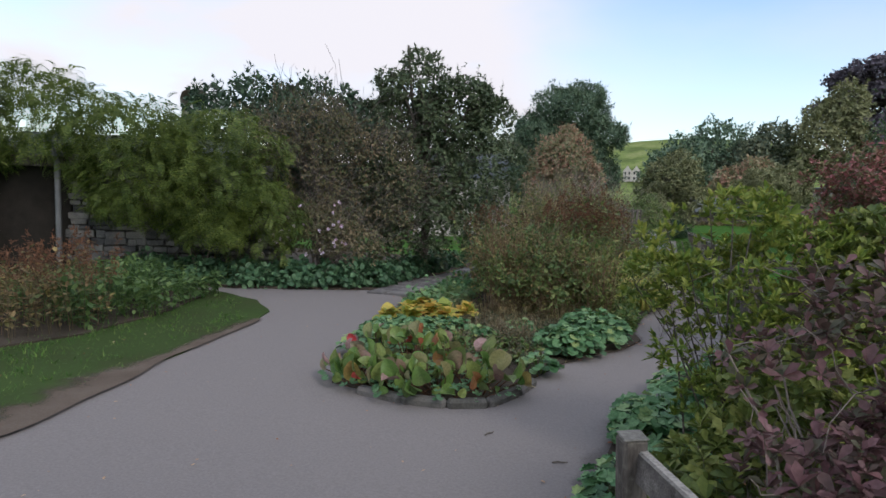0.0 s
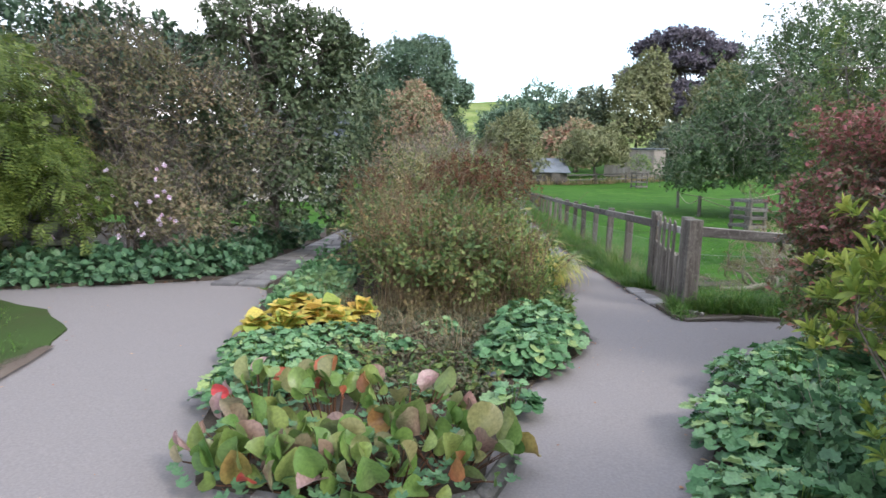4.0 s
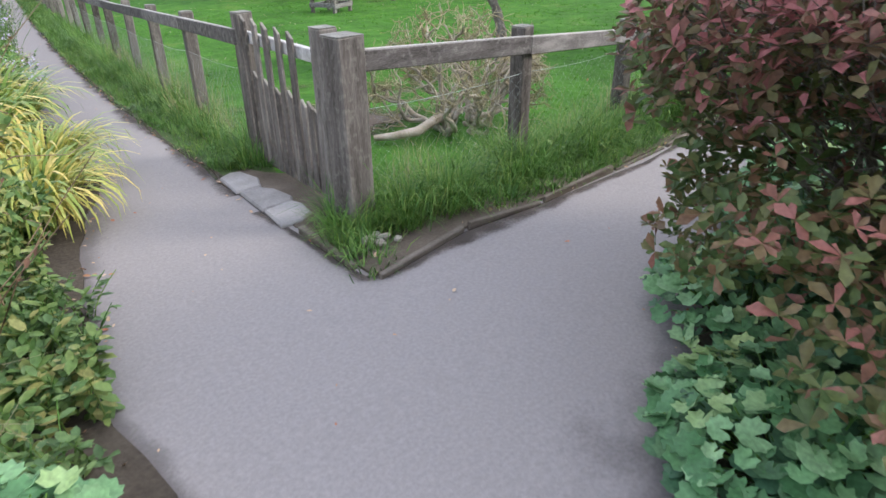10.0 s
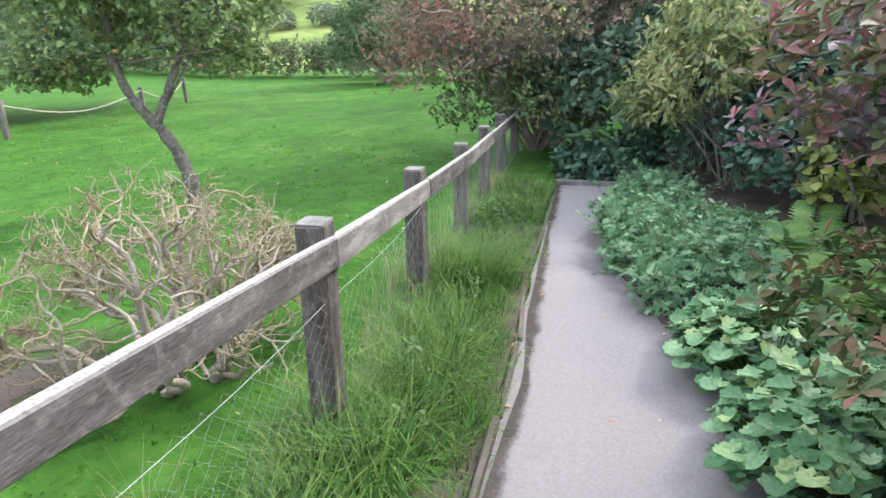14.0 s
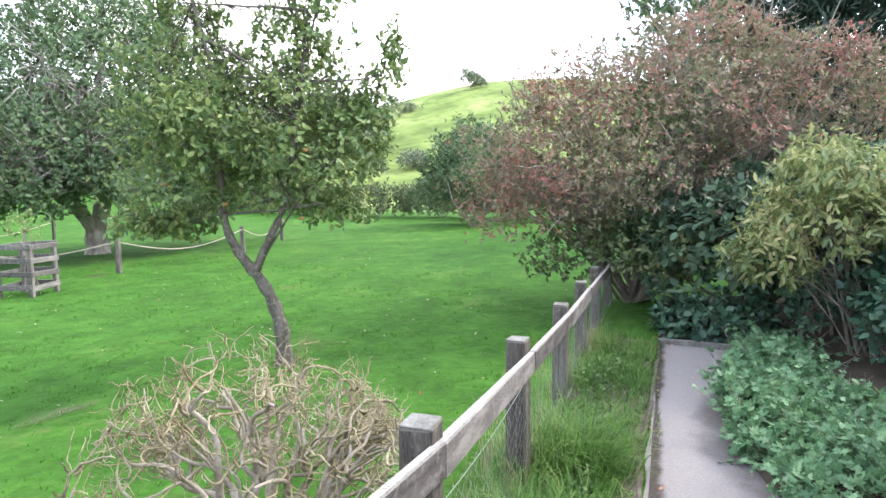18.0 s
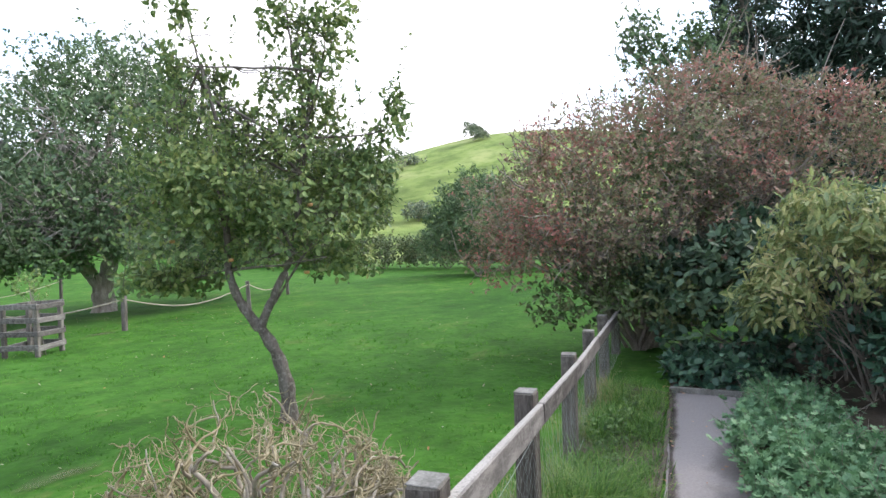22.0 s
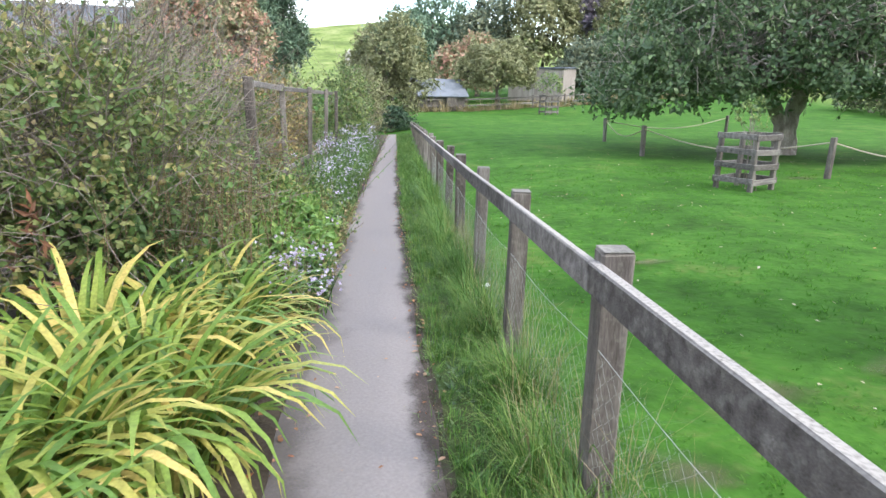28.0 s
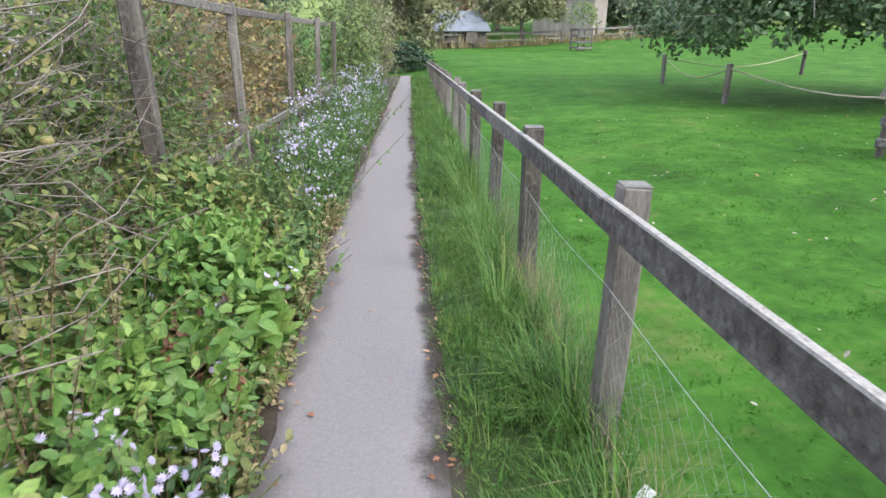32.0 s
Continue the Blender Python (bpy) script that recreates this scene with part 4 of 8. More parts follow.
def netting(pa, pb, low, high, parent):
    """Hexagonal wire netting with a strained wire, between two posts."""
    a, b = np.array(pa), np.array(pb)
    n = int(np.linalg.norm(b - a) / 0.05)
    rows = 17
    s = (np.arange(n) + 0.5) / n
    hgt = np.linspace(0, 1, rows)
    zig = 0.012 * np.where((np.arange(rows)[None] // 1 + np.arange(n)[:, None]) % 2, 1, -1)
    d = (b - a) / np.linalg.norm(b - a)
    base = a[None] * (1 - s[:, None]) + b[None] * s[:, None]
    pts = np.zeros((n, rows, 3))
    pts[:, :, :2] = base[:, None, :] + d[None, None] * (zig[..., None] * 2)
    g = gz(base[:, 0], base[:, 1])
    pts[:, :, 2] = g[:, None] + low + (high - low) * hgt[None]
    pts[:, :, :2] += RNG.normal(size=(n, 1, 2)) * 0.004
    ch = [tubes(pts, np.full((n, rows), 0.0006), 3)]
    for h in (low + 0.02, high):
        k = np.linspace(0, 1, 8)
        w = np.zeros((1, 8, 3))
        w[0, :, :2] = a[None] * (1 - k[:, None]) + b[None] * k[:, None]
        w[0, :, 2] = gz(w[0, :, 0], w[0, :, 1]) + h - 0.03 * np.sin(np.pi * k)
        ch.append(tubes(w, np.full((1, 8), 0.0017), 4))
    ch = [(v - np.array(parent.location), f) for v, f in ch]
    np_part("netting", ch, M_WIRE, parent, "thin galvanised wire netting")


# long fence beside the narrow path
LF = [(1.93 + 0.068 * (y - 11.2), y) for y in [11.2 + 1.78 * i for i in range(18)]]
LTOP = [0.85, 0.69, 0.61, 0.525] + [0.525 - 0.04 * 1.78 * (i - 3) for i in range(4, 18)]
for i, (x, y) in enumerate(LF):
    if i:
        post(x + 0.045, y, LTOP[i], fence, 0.11 + 0.01 * random.random(), -4 + random.uniform(-3, 3), (random.uniform(-1.5, 1.5), random.uniform(-2, 2)))
    if i + 1 < len(LF):
        xn, yn = LF[i + 1]
        za, zb = LTOP[i] - 0.1 - (0.08 if i == 0 else 0), LTOP[i + 1] - 0.1
        beam("rail", (x - 0.03, y, za), (xn - 0.03, yn, zb), 0.04, 0.115, M_RAIL, fence, random.uniform(-2, 2))
        if i < 7:
            netting((x + 0.0, y), (xn + 0.0, yn), 0.05, 0.72, fence)
# fence round the corner
CF = [(1.79, 9.37, 0.89), (3.32, 9.55, 0.775), (4.87, 9.83, 0.655), (6.36, 10.08, 0.57), (7.8, 10.33, 0.52), (9.2, 10.56, 0.48), (10.7, 10.8, 0.45)]
for i, (x, y, zt) in enumerate(CF):
    if i:
        post(x, y + 0.045, zt, fence2, 0.12, 8 + random.uniform(-3, 3), (random.uniform(-1, 1), random.uniform(-1, 1)))
    if i + 1 < len(CF):
        xn, yn, zn = CF[i + 1]
        beam("rail", (x, y - 0.04, zt - (0.13 if i == 0 else 0.12)), (xn, yn - 0.04, zn - 0.12), 0.04, 0.12, M_RAIL, fence2, random.uniform(-2, 2))
        netting((x, y - 0.015), (xn, yn - 0.015), 0.05, 0.7, fence2)
post(1.79, 9.37, 0.89, fence2, 0.178, 6)

# gate between the corner post and the latch post
gate = thing("garden_gate", 1.9, 10.0, ground_at(1.9, 10.0), "closed weathered picket gate with tall and short pointed pales", "gate")
ga, gb = Vector((1.9, 9.79, 0)), Vector((1.93, 11.1, 0))
post(1.85, 9.7, 0.89, gate, 0.125, 3)
post(1.965, 11.2, 0.84, gate, 0.13, 3)
for h in (0.17, 0.93):
    z0 = ground_at(1.9, 10.3) + h
    beam("gate_rail", (ga.x + 0.045, ga.y - 0.02, z0 + 0.01), (gb.x + 0.03, gb.y + 0.04, z0), 0.04, 0.085, M_PALEWOOD if h > 0.5 else M_RAIL, gate)
for i in range(13):
    f = (i + 0.4) / 13
    x, y = gb.x + (ga.x - gb.x) * f - 0.012, gb.y + (ga.y - gb.y) * f
    g = ground_at(x, y) + 0.02
    top = 0.835 - 0.004 * i if i % 2 == 0 and i < 10 else 0.44 - 0.006 * i + 0.015 * math.sin(i * 2.1)
    bm = box(bmesh.new(), 0.022, 0.07, top - g, None, 0.004, 0.002)
    for v in bm.verts:
        if v.co.z > top - g - 0.02 and v.co.y < -0.012:
            v.co.z -= 0.04
    bmesh.ops.transform(bm, matrix=gate.matrix_basis.inverted() @ pose(x, y, g, random.uniform(-0.5, 0.5), random.uniform(-0.4, 0.4), random.uniform(-3, 3)), verts=bm.verts)
    part("pale", bm, M_WOOD, gate)

# edging boards along the grass corner
edging = thing("path_edging", 1.46, 8.82, ground_at(1.46, 8.82), "low worn timber boards edging the grass corner", "edging")
EDGE = [(1.5, 8.7), (2.21, 8.865), (2.85, 8.875), (3.7, 8.985), (4.5, 9.1), (5.64, 9.36), (6.7, 9.47), (7.9, 9.63), (8.66, 9.76)]
for i, (a, b) in enumerate(zip(EDGE, EDGE[1:])):
    h = 0.0 if i < 3 else -0.02
    beam("board", (a[0] + 0.02, a[1], ground_at(*a) + h + random.uniform(-0.025, 0.01)), (b[0] - 0.02, b[1], ground_at(*b) + h + random.uniform(-0.025, 0.01)), 0.03, 0.12, M_EDGING, edging, random.uniform(-8, 8))
beam("board", (1.49, 9.5, ground_at(1.49, 9.5)), (1.475, 8.87, ground_at(1.47, 8.87) - 0.015), 0.04, 0.12, M_EDGING, edging, 5)
beam("board", (8.66, 9.76, ground_at(8.66, 9.7) + 0.02), (8.64, 8.95, ground_at(8.64, 8.95) + 0.02), 0.035, 0.1, M_TOP, edging)

# stone slabs in front of the gate
def slab(name, pts, h, mat, parent, lift=0.03):
    bm = bmesh.new()
    f = bm.faces.new([bm.verts.new((x + random.uniform(-0.012, 0.012), y + random.uniform(-0.012, 0.012), 0)) for x, y in pts])
    if f.normal.z < 0:
        f.normal_flip()
    ex = bmesh.ops.extrude_face_region(bm, geom=[f])
    top = [v for v in ex["geom"] if isinstance(v, bmesh.types.BMVert)]
    for v in top:
        v.co.z = h
    bmesh.ops.bevel(bm, geom=list({e for v in top for e in v.link_edges if e.other_vert(v) in top}), offset=0.012, segments=1, affect="EDGES")
    o = parent.location if parent else Vector()
    for v in bm.verts:
        v.co.z += ground_at(v.co.x, v.co.y) - h + lift
        v.co -= o
    bmesh.ops.recalc_face_normals(bm, faces=bm.faces)
    return part(name, bm, mat, parent)


step = thing("stone_threshold", 1.55, 9.7, ground_at(1.55, 9.7), "three flat grey stone slabs laid before the gate", "paving")
SLAB_PTS = ([(1.47, 10.8), (1.56, 10.87), (1.66, 10.84), (1.68, 10.62), (1.62, 10.43), (1.45, 10.41)], [(1.45, 10.39), (1.61, 10.41), (1.68, 10.3), (1.7, 10.08), (1.66, 10.01), (1.45, 9.96)],
            [(1.44, 9.935), (1.66, 9.985), (1.7, 9.9), (1.66, 9.72), (1.57, 9.64), (1.43, 9.63)])
for pts in SLAB_PTS:
    slab("slab", pts, 0.08, M_SLABS, step, 0.04)

# flagstone path behind the island
flags = tagged(new("flagstone_path"), "worn grey flagstone path with mossy joints", "path", kind="structure")
y = 10.2
while y < 20.6:
    dy = random.uniform(0.35, 0.6)
    xl, xr = -4.28, -3.55 + 0.01 * (y - 10)
    cut = random.uniform(0.4, 0.6)
    xm = xl + (xr - xl) * cut
    for a, b in ((xl, xm - 0.012), (xm + 0.012, xr)):
        slab("flagstone", [(a, y), (b, y + random.uniform(-0.02, 0.02)), (b, y + dy - 0.025), (a, y + dy - 0.025)], 0.06, M_FLAG, flags, 0.055)
    y += dy

M_KERB = rough_mat("mossy_kerb_stone", [(0.05, 0.05, 0.045), (0.1, 0.1, 0.09), (0.17, 0.165, 0.155)], 6, 60, 0.95, 0.7, 0.01, per_object=0.35)
# kerb of grey stones at the island's nose
kerb = thing("stone_kerb", -1.5, 4.7, ground_at(-1.5, 4.7), "low grey stone kerb round the nose of the island bed", "kerb")
KE = [(-2.02, 4.66), (-1.6, 4.56), (-1.24, 4.58), (-0.94, 4.72), (-0.78, 5.1), (-0.7, 5.5)]
for a, b in zip(KE, KE[1:]):
    beam("kerb_stone", (a[0], a[1], ground_at(*a) + 0.015), (b[0], b[1], ground_at(*b) + 0.015), 0.1, 0.13, M_KERB, kerb, random.uniform(-4, 4), 0.025)

# rail beside the start of the walk
rail = thing("wooden_handrail", 0.1, 1.85, ground_at(0.1, 1.85), "weathered wooden rail and post beside the path", "railing")
post(0.1, 1.85, 0.93, rail, 0.075, 20, (2, -3))
post(0.62, 0.75, 0.8, rail, 0.085, 20)
beam("rail", (0.08, 1.8, 0.85), (0.64, 0.72, 0.78), 0.035, 0.1, M_RAIL, rail)
beam("rail", (0.1, 1.8, 0.42), (0.64, 0.72, 0.38), 0.035, 0.1, M_RAIL, rail)

# ---- slate wall behind the red azalea ----
wall = tagged(new("wall_slate"), "dry slate garden wall with mossy capping stones", "wall", kind="structure")
def stone_run(a, b, height, thick, parent, course=0.09, cap=True, base=None):
    a, b = Vector((*a, 0)), Vector((*b, 0))
    d = (b - a)
    ln = d.length
    yaw = math.degrees(math.atan2(d.y, d.x))
    z = 0.0
    while z < height - 0.02:
        h = random.uniform(0.7, 1.35) * course
        s = random.uniform(-0.15, 0)
        while s < ln:
            w = random.uniform(0.14, 0.4)
            c = a + d * min(1, max(0, (s + w / 2) / ln))
            g = ground_at(c.x, c.y) if base is None else base
            bm = box(bmesh.new(), w - 0.012, thick * random.uniform(0.9, 1.05), h - 0.01, pose(c.x, c.y, g + z, random.uniform(-2, 2), random.uniform(-2.5, 2.5), yaw + random.uniform(-4, 4)), 0.012, 0.014)
            part("stone", bm, M_STONE, parent)
            s += w
        z += h
    if cap:
        s = 0
        while s < ln:
            w = random.uniform(0.35, 0.6)
            c = a + d * min(1, (s + w / 2) / ln)
            g = ground_at(c.x, c.y) if base is None else base
            cp = part("capping_stone", box(bmesh.new(), w - 0.01, thick * 1.25, 0.07, pose(c.x, c.y, g + z, 0, 0, yaw), 0.012, 0.012), M_FLAG, parent)
            part("moss_patch", box(bmesh.new(), w * 0.93, thick * 1.12, 0.03, pose(c.x, c.y, g + z + 0.06, 0, 0, yaw + random.uniform(-4, 4)), 0.012, 0.012), M_MOSS, cp, "bright yellow green moss")
            s += w


stone_run((3.4, 6.12), (5.4, 5.2), 1.08, 0.42, wall)

# ---- leaf colours ----
G_MID = leaf("leaf_mid_green", [(0.0653, 0.131, 0.0435), (0.116, 0.217, 0.0653), (0.189, 0.304, 0.087)])
G_DARK = leaf("leaf_dark_green", [(0.0338, 0.0675, 0.0378), (0.0607, 0.121, 0.0567), (0.101, 0.176, 0.081)], 0.45, 0.2)
G_LIGHT = leaf("leaf_light_green", [(0.12, 0.185, 0.06), (0.19, 0.26, 0.08), (0.28, 0.32, 0.11), (0.38, 0.36, 0.15), (0.48, 0.42, 0.2)])
SPECK = leaf("pale_fallen_leaves", [(0.24, 0.27, 0.12), (0.36, 0.36, 0.2), (0.42, 0.4, 0.28), (0.38, 0.2, 0.08)], 0.7, 0.1)
G_PALE = leaf("leaf_pale_droop", [(0.15, 0.225, 0.085), (0.21, 0.29, 0.095), (0.29, 0.35, 0.115), (0.4, 0.4, 0.16)])
G_TAWNY = leaf("leaf_tawny_border", [(0.08, 0.15, 0.04), (0.11, 0.195, 0.05), (0.155, 0.235, 0.06), (0.24, 0.27, 0.085), (0.1, 0.175, 0.045), (0.34, 0.33, 0.11)], 0.5, 0.35, 0.5)
G_BORDER = leaf("leaf_border_mixed", [(0.07, 0.15, 0.035), (0.11, 0.21, 0.05), (0.18, 0.28, 0.065), (0.32, 0.34, 0.1)], 0.5, 0.4, 0.5)
AZY = leaf("leaf_azalea_lime", [(0.1, 0.18, 0.03), (0.2, 0.29, 0.045), (0.36, 0.42, 0.08)], 0.45, 0.35)
G_WIST = leaf("leaf_wisteria", [(0.07, 0.12, 0.026), (0.12, 0.185, 0.036), (0.2, 0.27, 0.052)], 0.5, 0.35)
G_YEL = leaf("leaf_yellow_green", [(0.09, 0.145, 0.035), (0.17, 0.235, 0.05), (0.29, 0.34, 0.08)], 0.45, 0.3)
RED = leaf("leaf_autumn_red", [(0.095, 0.138, 0.043), (0.132, 0.143, 0.051), (0.17, 0.128, 0.06), (0.215, 0.118, 0.072), (0.29, 0.128, 0.098), (0.47, 0.195, 0.165)], 0.4, 0.3, 0.8)
PURPLE = leaf("leaf_purple", [(0.082, 0.1, 0.047), (0.118, 0.09, 0.06), (0.155, 0.092, 0.076), (0.215, 0.12, 0.105)], 0.4, 0.25, 0.8)
BROWN = leaf("leaf_brown_twiggy", [(0.11, 0.135, 0.05), (0.17, 0.17, 0.075), (0.24, 0.2, 0.1)], 0.7, 0.2, 0.8)
ROWAN = leaf("leaf_rowan", [(0.2, 0.27, 0.11), (0.27, 0.31, 0.14), (0.34, 0.32, 0.16), (0.42, 0.32, 0.18), (0.52, 0.3, 0.19)], 0.6, 0.3, 0.8)
PINKY = leaf("leaf_copper_pink", [(0.16, 0.215, 0.085), (0.215, 0.23, 0.105), (0.26, 0.225, 0.128), (0.3, 0.21, 0.135), (0.42, 0.185, 0.13)], 0.6, 0.35, 0.8)
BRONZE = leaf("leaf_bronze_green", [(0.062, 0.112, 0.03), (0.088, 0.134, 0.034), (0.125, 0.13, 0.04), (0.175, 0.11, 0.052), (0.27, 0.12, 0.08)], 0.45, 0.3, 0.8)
SMOKE = leaf("leaf_smoky_purple", [(0.11, 0.155, 0.08), (0.15, 0.155, 0.11), (0.19, 0.135, 0.13), (0.25, 0.2, 0.205), (0.36, 0.15, 0.135)], 0.3, 0.3, 0.6)
G_MAPLE = leaf("leaf_fresh_green", [(0.1, 0.22, 0.045), (0.16, 0.31, 0.06), (0.25, 0.39, 0.085)], 0.45, 0.35)
RUST = leaf("plume_rust", [(0.085, 0.055, 0.03), (0.15, 0.083, 0.04), (0.23, 0.115, 0.05)], 0.8, 0.2)
WEED = leaf("leaf_low_weeds", [(0.08, 0.12, 0.05), (0.14, 0.16, 0.075), (0.22, 0.19, 0.11)], 0.7, 0.3)
STEMG = leaf("stem_olive", [(0.12, 0.11, 0.05), (0.19, 0.155, 0.075), (0.27, 0.2, 0.11)], 0.8, 0.1)
STRAW = leaf("stem_straw", [(0.12, 0.09, 0.04), (0.2, 0.15, 0.07), (0.3, 0.23, 0.12)], 0.8, 0.15)
PEREN = leaf("leaf_perennial", [(0.12, 0.16, 0.05), (0.18, 0.19, 0.065), (0.24, 0.2, 0.08), (0.28, 0.21, 0.095), (0.42, 0.38, 0.12)], 0.6, 0.3, 0.9)
MANTLE = leaf("leaf_mantle", [(0.06, 0.17, 0.055), (0.1, 0.245, 0.085), (0.15, 0.32, 0.115), (0.21, 0.39, 0.16), (0.3, 0.43, 0.13)], 0.45, 0.25, 0.3, "object")
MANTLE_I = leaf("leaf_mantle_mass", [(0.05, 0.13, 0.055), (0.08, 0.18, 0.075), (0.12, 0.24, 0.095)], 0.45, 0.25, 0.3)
DARKCUT = leaf("leaf_dark_cut", [(0.052, 0.135, 0.055), (0.08, 0.185, 0.07), (0.115, 0.235, 0.088)], 0.45, 0.25, 0.3)
CRANE_M = leaf("leaf_cranesbill", [(0.075, 0.18, 0.072), (0.115, 0.25, 0.1), (0.17, 0.33, 0.13)], 0.5, 0.25, 0.3)
DAY = leaf("leaf_daylily", [(0.085, 0.185, 0.03), (0.13, 0.255, 0.04), (0.2, 0.32, 0.05), (0.34, 0.4, 0.075), (0.55, 0.48, 0.12)], 0.4, 0.3, 0.25, "object")
BERG = leaf("leaf_bergenia", [(0.09, 0.19, 0.04), (0.15, 0.27, 0.055), (0.24, 0.32, 0.08), (0.13, 0.24, 0.05), (0.24, 0.24, 0.09), (0.15, 0.26, 0.055), (0.1, 0.21, 0.045), (0.32, 0.2, 0.15), (0.18, 0.29, 0.065), (0.36, 0.24, 0.2), (0.11, 0.22, 0.045), (0.2, 0.28, 0.065), (0.5, 0.07, 0.06)], 0.3, 0.2, 0.12, "object")
HOSTA_O = leaf("leaf_hosta", [(0.19, 0.32, 0.06), (0.32, 0.42, 0.07), (0.52, 0.5, 0.09), (0.66, 0.53, 0.1), (0.64, 0.4, 0.09)], 0.45, 0.3, 0.15, "object")
GRASSB = leaf("grass_blades", [(0.036, 0.1, 0.016), (0.06, 0.165, 0.025), (0.09, 0.22, 0.033), (0.13, 0.27, 0.042), (0.22, 0.32, 0.07)], 0.45, 0.3, 0.4)
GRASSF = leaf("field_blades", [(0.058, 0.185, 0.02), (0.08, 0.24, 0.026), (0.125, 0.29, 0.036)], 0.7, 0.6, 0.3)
DRYG = leaf("dry_grass", [(0.2, 0.2, 0.07), (0.34, 0.3, 0.13), (0.42, 0.37, 0.2)], 0.7, 0.3)
FERNM = leaf("leaf_fern", [(0.0845, 0.203, 0.0507), (0.135, 0.287, 0.0676), (0.203, 0.304, 0.0676)], 0.5, 0.3)
IVY = leaf("leaf_ivy", [(0.025, 0.0728, 0.0416), (0.052, 0.125, 0.0624), (0.0832, 0.177, 0.0832)], 0.35, 0.15)
LILAC = leaf("petal_lilac", [(0.42, 0.41, 0.46), (0.5, 0.49, 0.53), (0.62, 0.61, 0.63)], 0.6, 0.3)
WHITE = leaf("petal_white", [(0.7, 0.62, 0.6), (0.78, 0.76, 0.74), (0.75, 0.55, 0.55)], 0.6, 0.3)
G_APPLE = leaf("leaf_apple", [(0.085, 0.155, 0.05), (0.13, 0.215, 0.065), (0.19, 0.285, 0.08), (0.28, 0.35, 0.105)], 0.45, 0.35, 0.5)
G_OLD = leaf("leaf_old_apple", [(0.06, 0.112, 0.048), (0.1, 0.175, 0.065), (0.15, 0.235, 0.085)], 0.45, 0.22, 0.5)
# these three far leaf colours are lightened to hold the distance haze
G_FAR = leaf("leaf_far_mixed_hazed", [(0.09, 0.14, 0.085), (0.15, 0.2, 0.105), (0.22, 0.26, 0.125)], 0.6, 0.2)
G_FARY = leaf("leaf_far_yellow_hazed", [(0.16, 0.195, 0.085), (0.22, 0.255, 0.105), (0.29, 0.31, 0.13)], 0.6, 0.2)
G_COPPER = leaf("leaf_cedar_hazed", [(0.075, 0.075, 0.08), (0.12, 0.112, 0.115), (0.17, 0.155, 0.155)], 0.5, 0.15)
G_FIR = leaf("needle_fir", [(0.016, 0.035, 0.02), (0.03, 0.06, 0.034), (0.05, 0.09, 0.05)], 0.5, 0.1)
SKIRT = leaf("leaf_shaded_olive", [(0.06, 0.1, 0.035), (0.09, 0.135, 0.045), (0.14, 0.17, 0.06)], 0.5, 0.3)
# pine colour lightened as well, some haze put in
G_PINE = leaf("needle_pine", [(0.075, 0.145, 0.08), (0.12, 0.205, 0.105), (0.17, 0.265, 0.13)], 0.5, 0.1)
LITTER = leaf("fallen_leaves", [(0.2, 0.1, 0.04), (0.35, 0.2, 0.08), (0.45, 0.36, 0.2), (0.3, 0.12, 0.05)], 0.7, 0.1)

# ---- outhouse under wisteria ----
outhouse = tagged(new("outhouse"), "low slate outhouse with a dark doorway, half hidden by wisteria", "building")
OX, OY = -10.2, 9.2
stone_run((-9.85, 9.4), (-6.9, 11.2), 2.2, 0.4, outhouse, 0.11, False)
stone_run((-12.2, 8.0), (-11.1, 8.66), 2.2, 0.4, outhouse, 0.11, False)
# solid panel in place of an opening, its shade put into the colour
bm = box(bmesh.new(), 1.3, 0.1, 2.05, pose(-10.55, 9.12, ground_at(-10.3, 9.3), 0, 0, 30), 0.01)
part("door", bm, M_DARK, outhouse, "near-black panel standing in for the shade of an open doorway")
part("lintel", box(bmesh.new(), 1.9, 0.45, 0.2, pose(-10.55, 9.07, ground_at(-10.3, 9.3) + 2.05, 0, 0, 30), 0.01), M_WOOD, outhouse)
for k in range(6):
    part("slate_course", box(bmesh.new(), 4.6, 0.55, 0.03, pose(-9.6 - 0.23 * k, 9.9 + 0.4 * k, ground_at(-9, 10) + 2.2 + 0.12 * k, 15, 0, 30), 0.008), M_SLATE, outhouse)
part("back_wall", box(bmesh.new(), 6.0, 0.3, 2.6, pose(-10.7, 12.4, ground_at(-10, 12), 0, 0, 30), 0.01), M_STONE, outhouse)
pipe = np.array([[(-9.98, 9.02, 2.2), (-9.9, 8.98, 2.1), (-9.84, 9.0, 1.9), (-9.84, 9.0, 1.2), (-9.84, 9.0, 0.5), (-9.84, 9.0, -0.25)]])
np_part("downpipe", [tubes(pipe, np.full((1, 6), 0.05), 8)], M_LEAD, outhouse, "grey cast iron downpipe", True)
part("hopper", box(bmesh.new(), 0.2, 0.16, 0.2, pose(-10.0, 9.02, 2.15, 0, 0, 30), 0.02), M_LEAD, outhouse)
for dx in (0, 0.37):
    c = thing("chimney_cowl", -12.35 + dx, 15.7, ground_at(-11, 16), "pale curved chimney cowl on a slender stack", "chimney", "chimney cowls")
    cp = np.array([[(0, 0, 0), (0, 0, 2), (0, 0, 4.2), (0.02, -0.05, 4.5), (0.14, -0.15, 4.62), (0.3, -0.3, 4.62)]])
    np_part("cowl", [tubes(cp, np.array([[0.14, 0.14, 0.14, 0.17, 0.2, 0.22]]), 10)], M_CLAY, c, smooth=True)

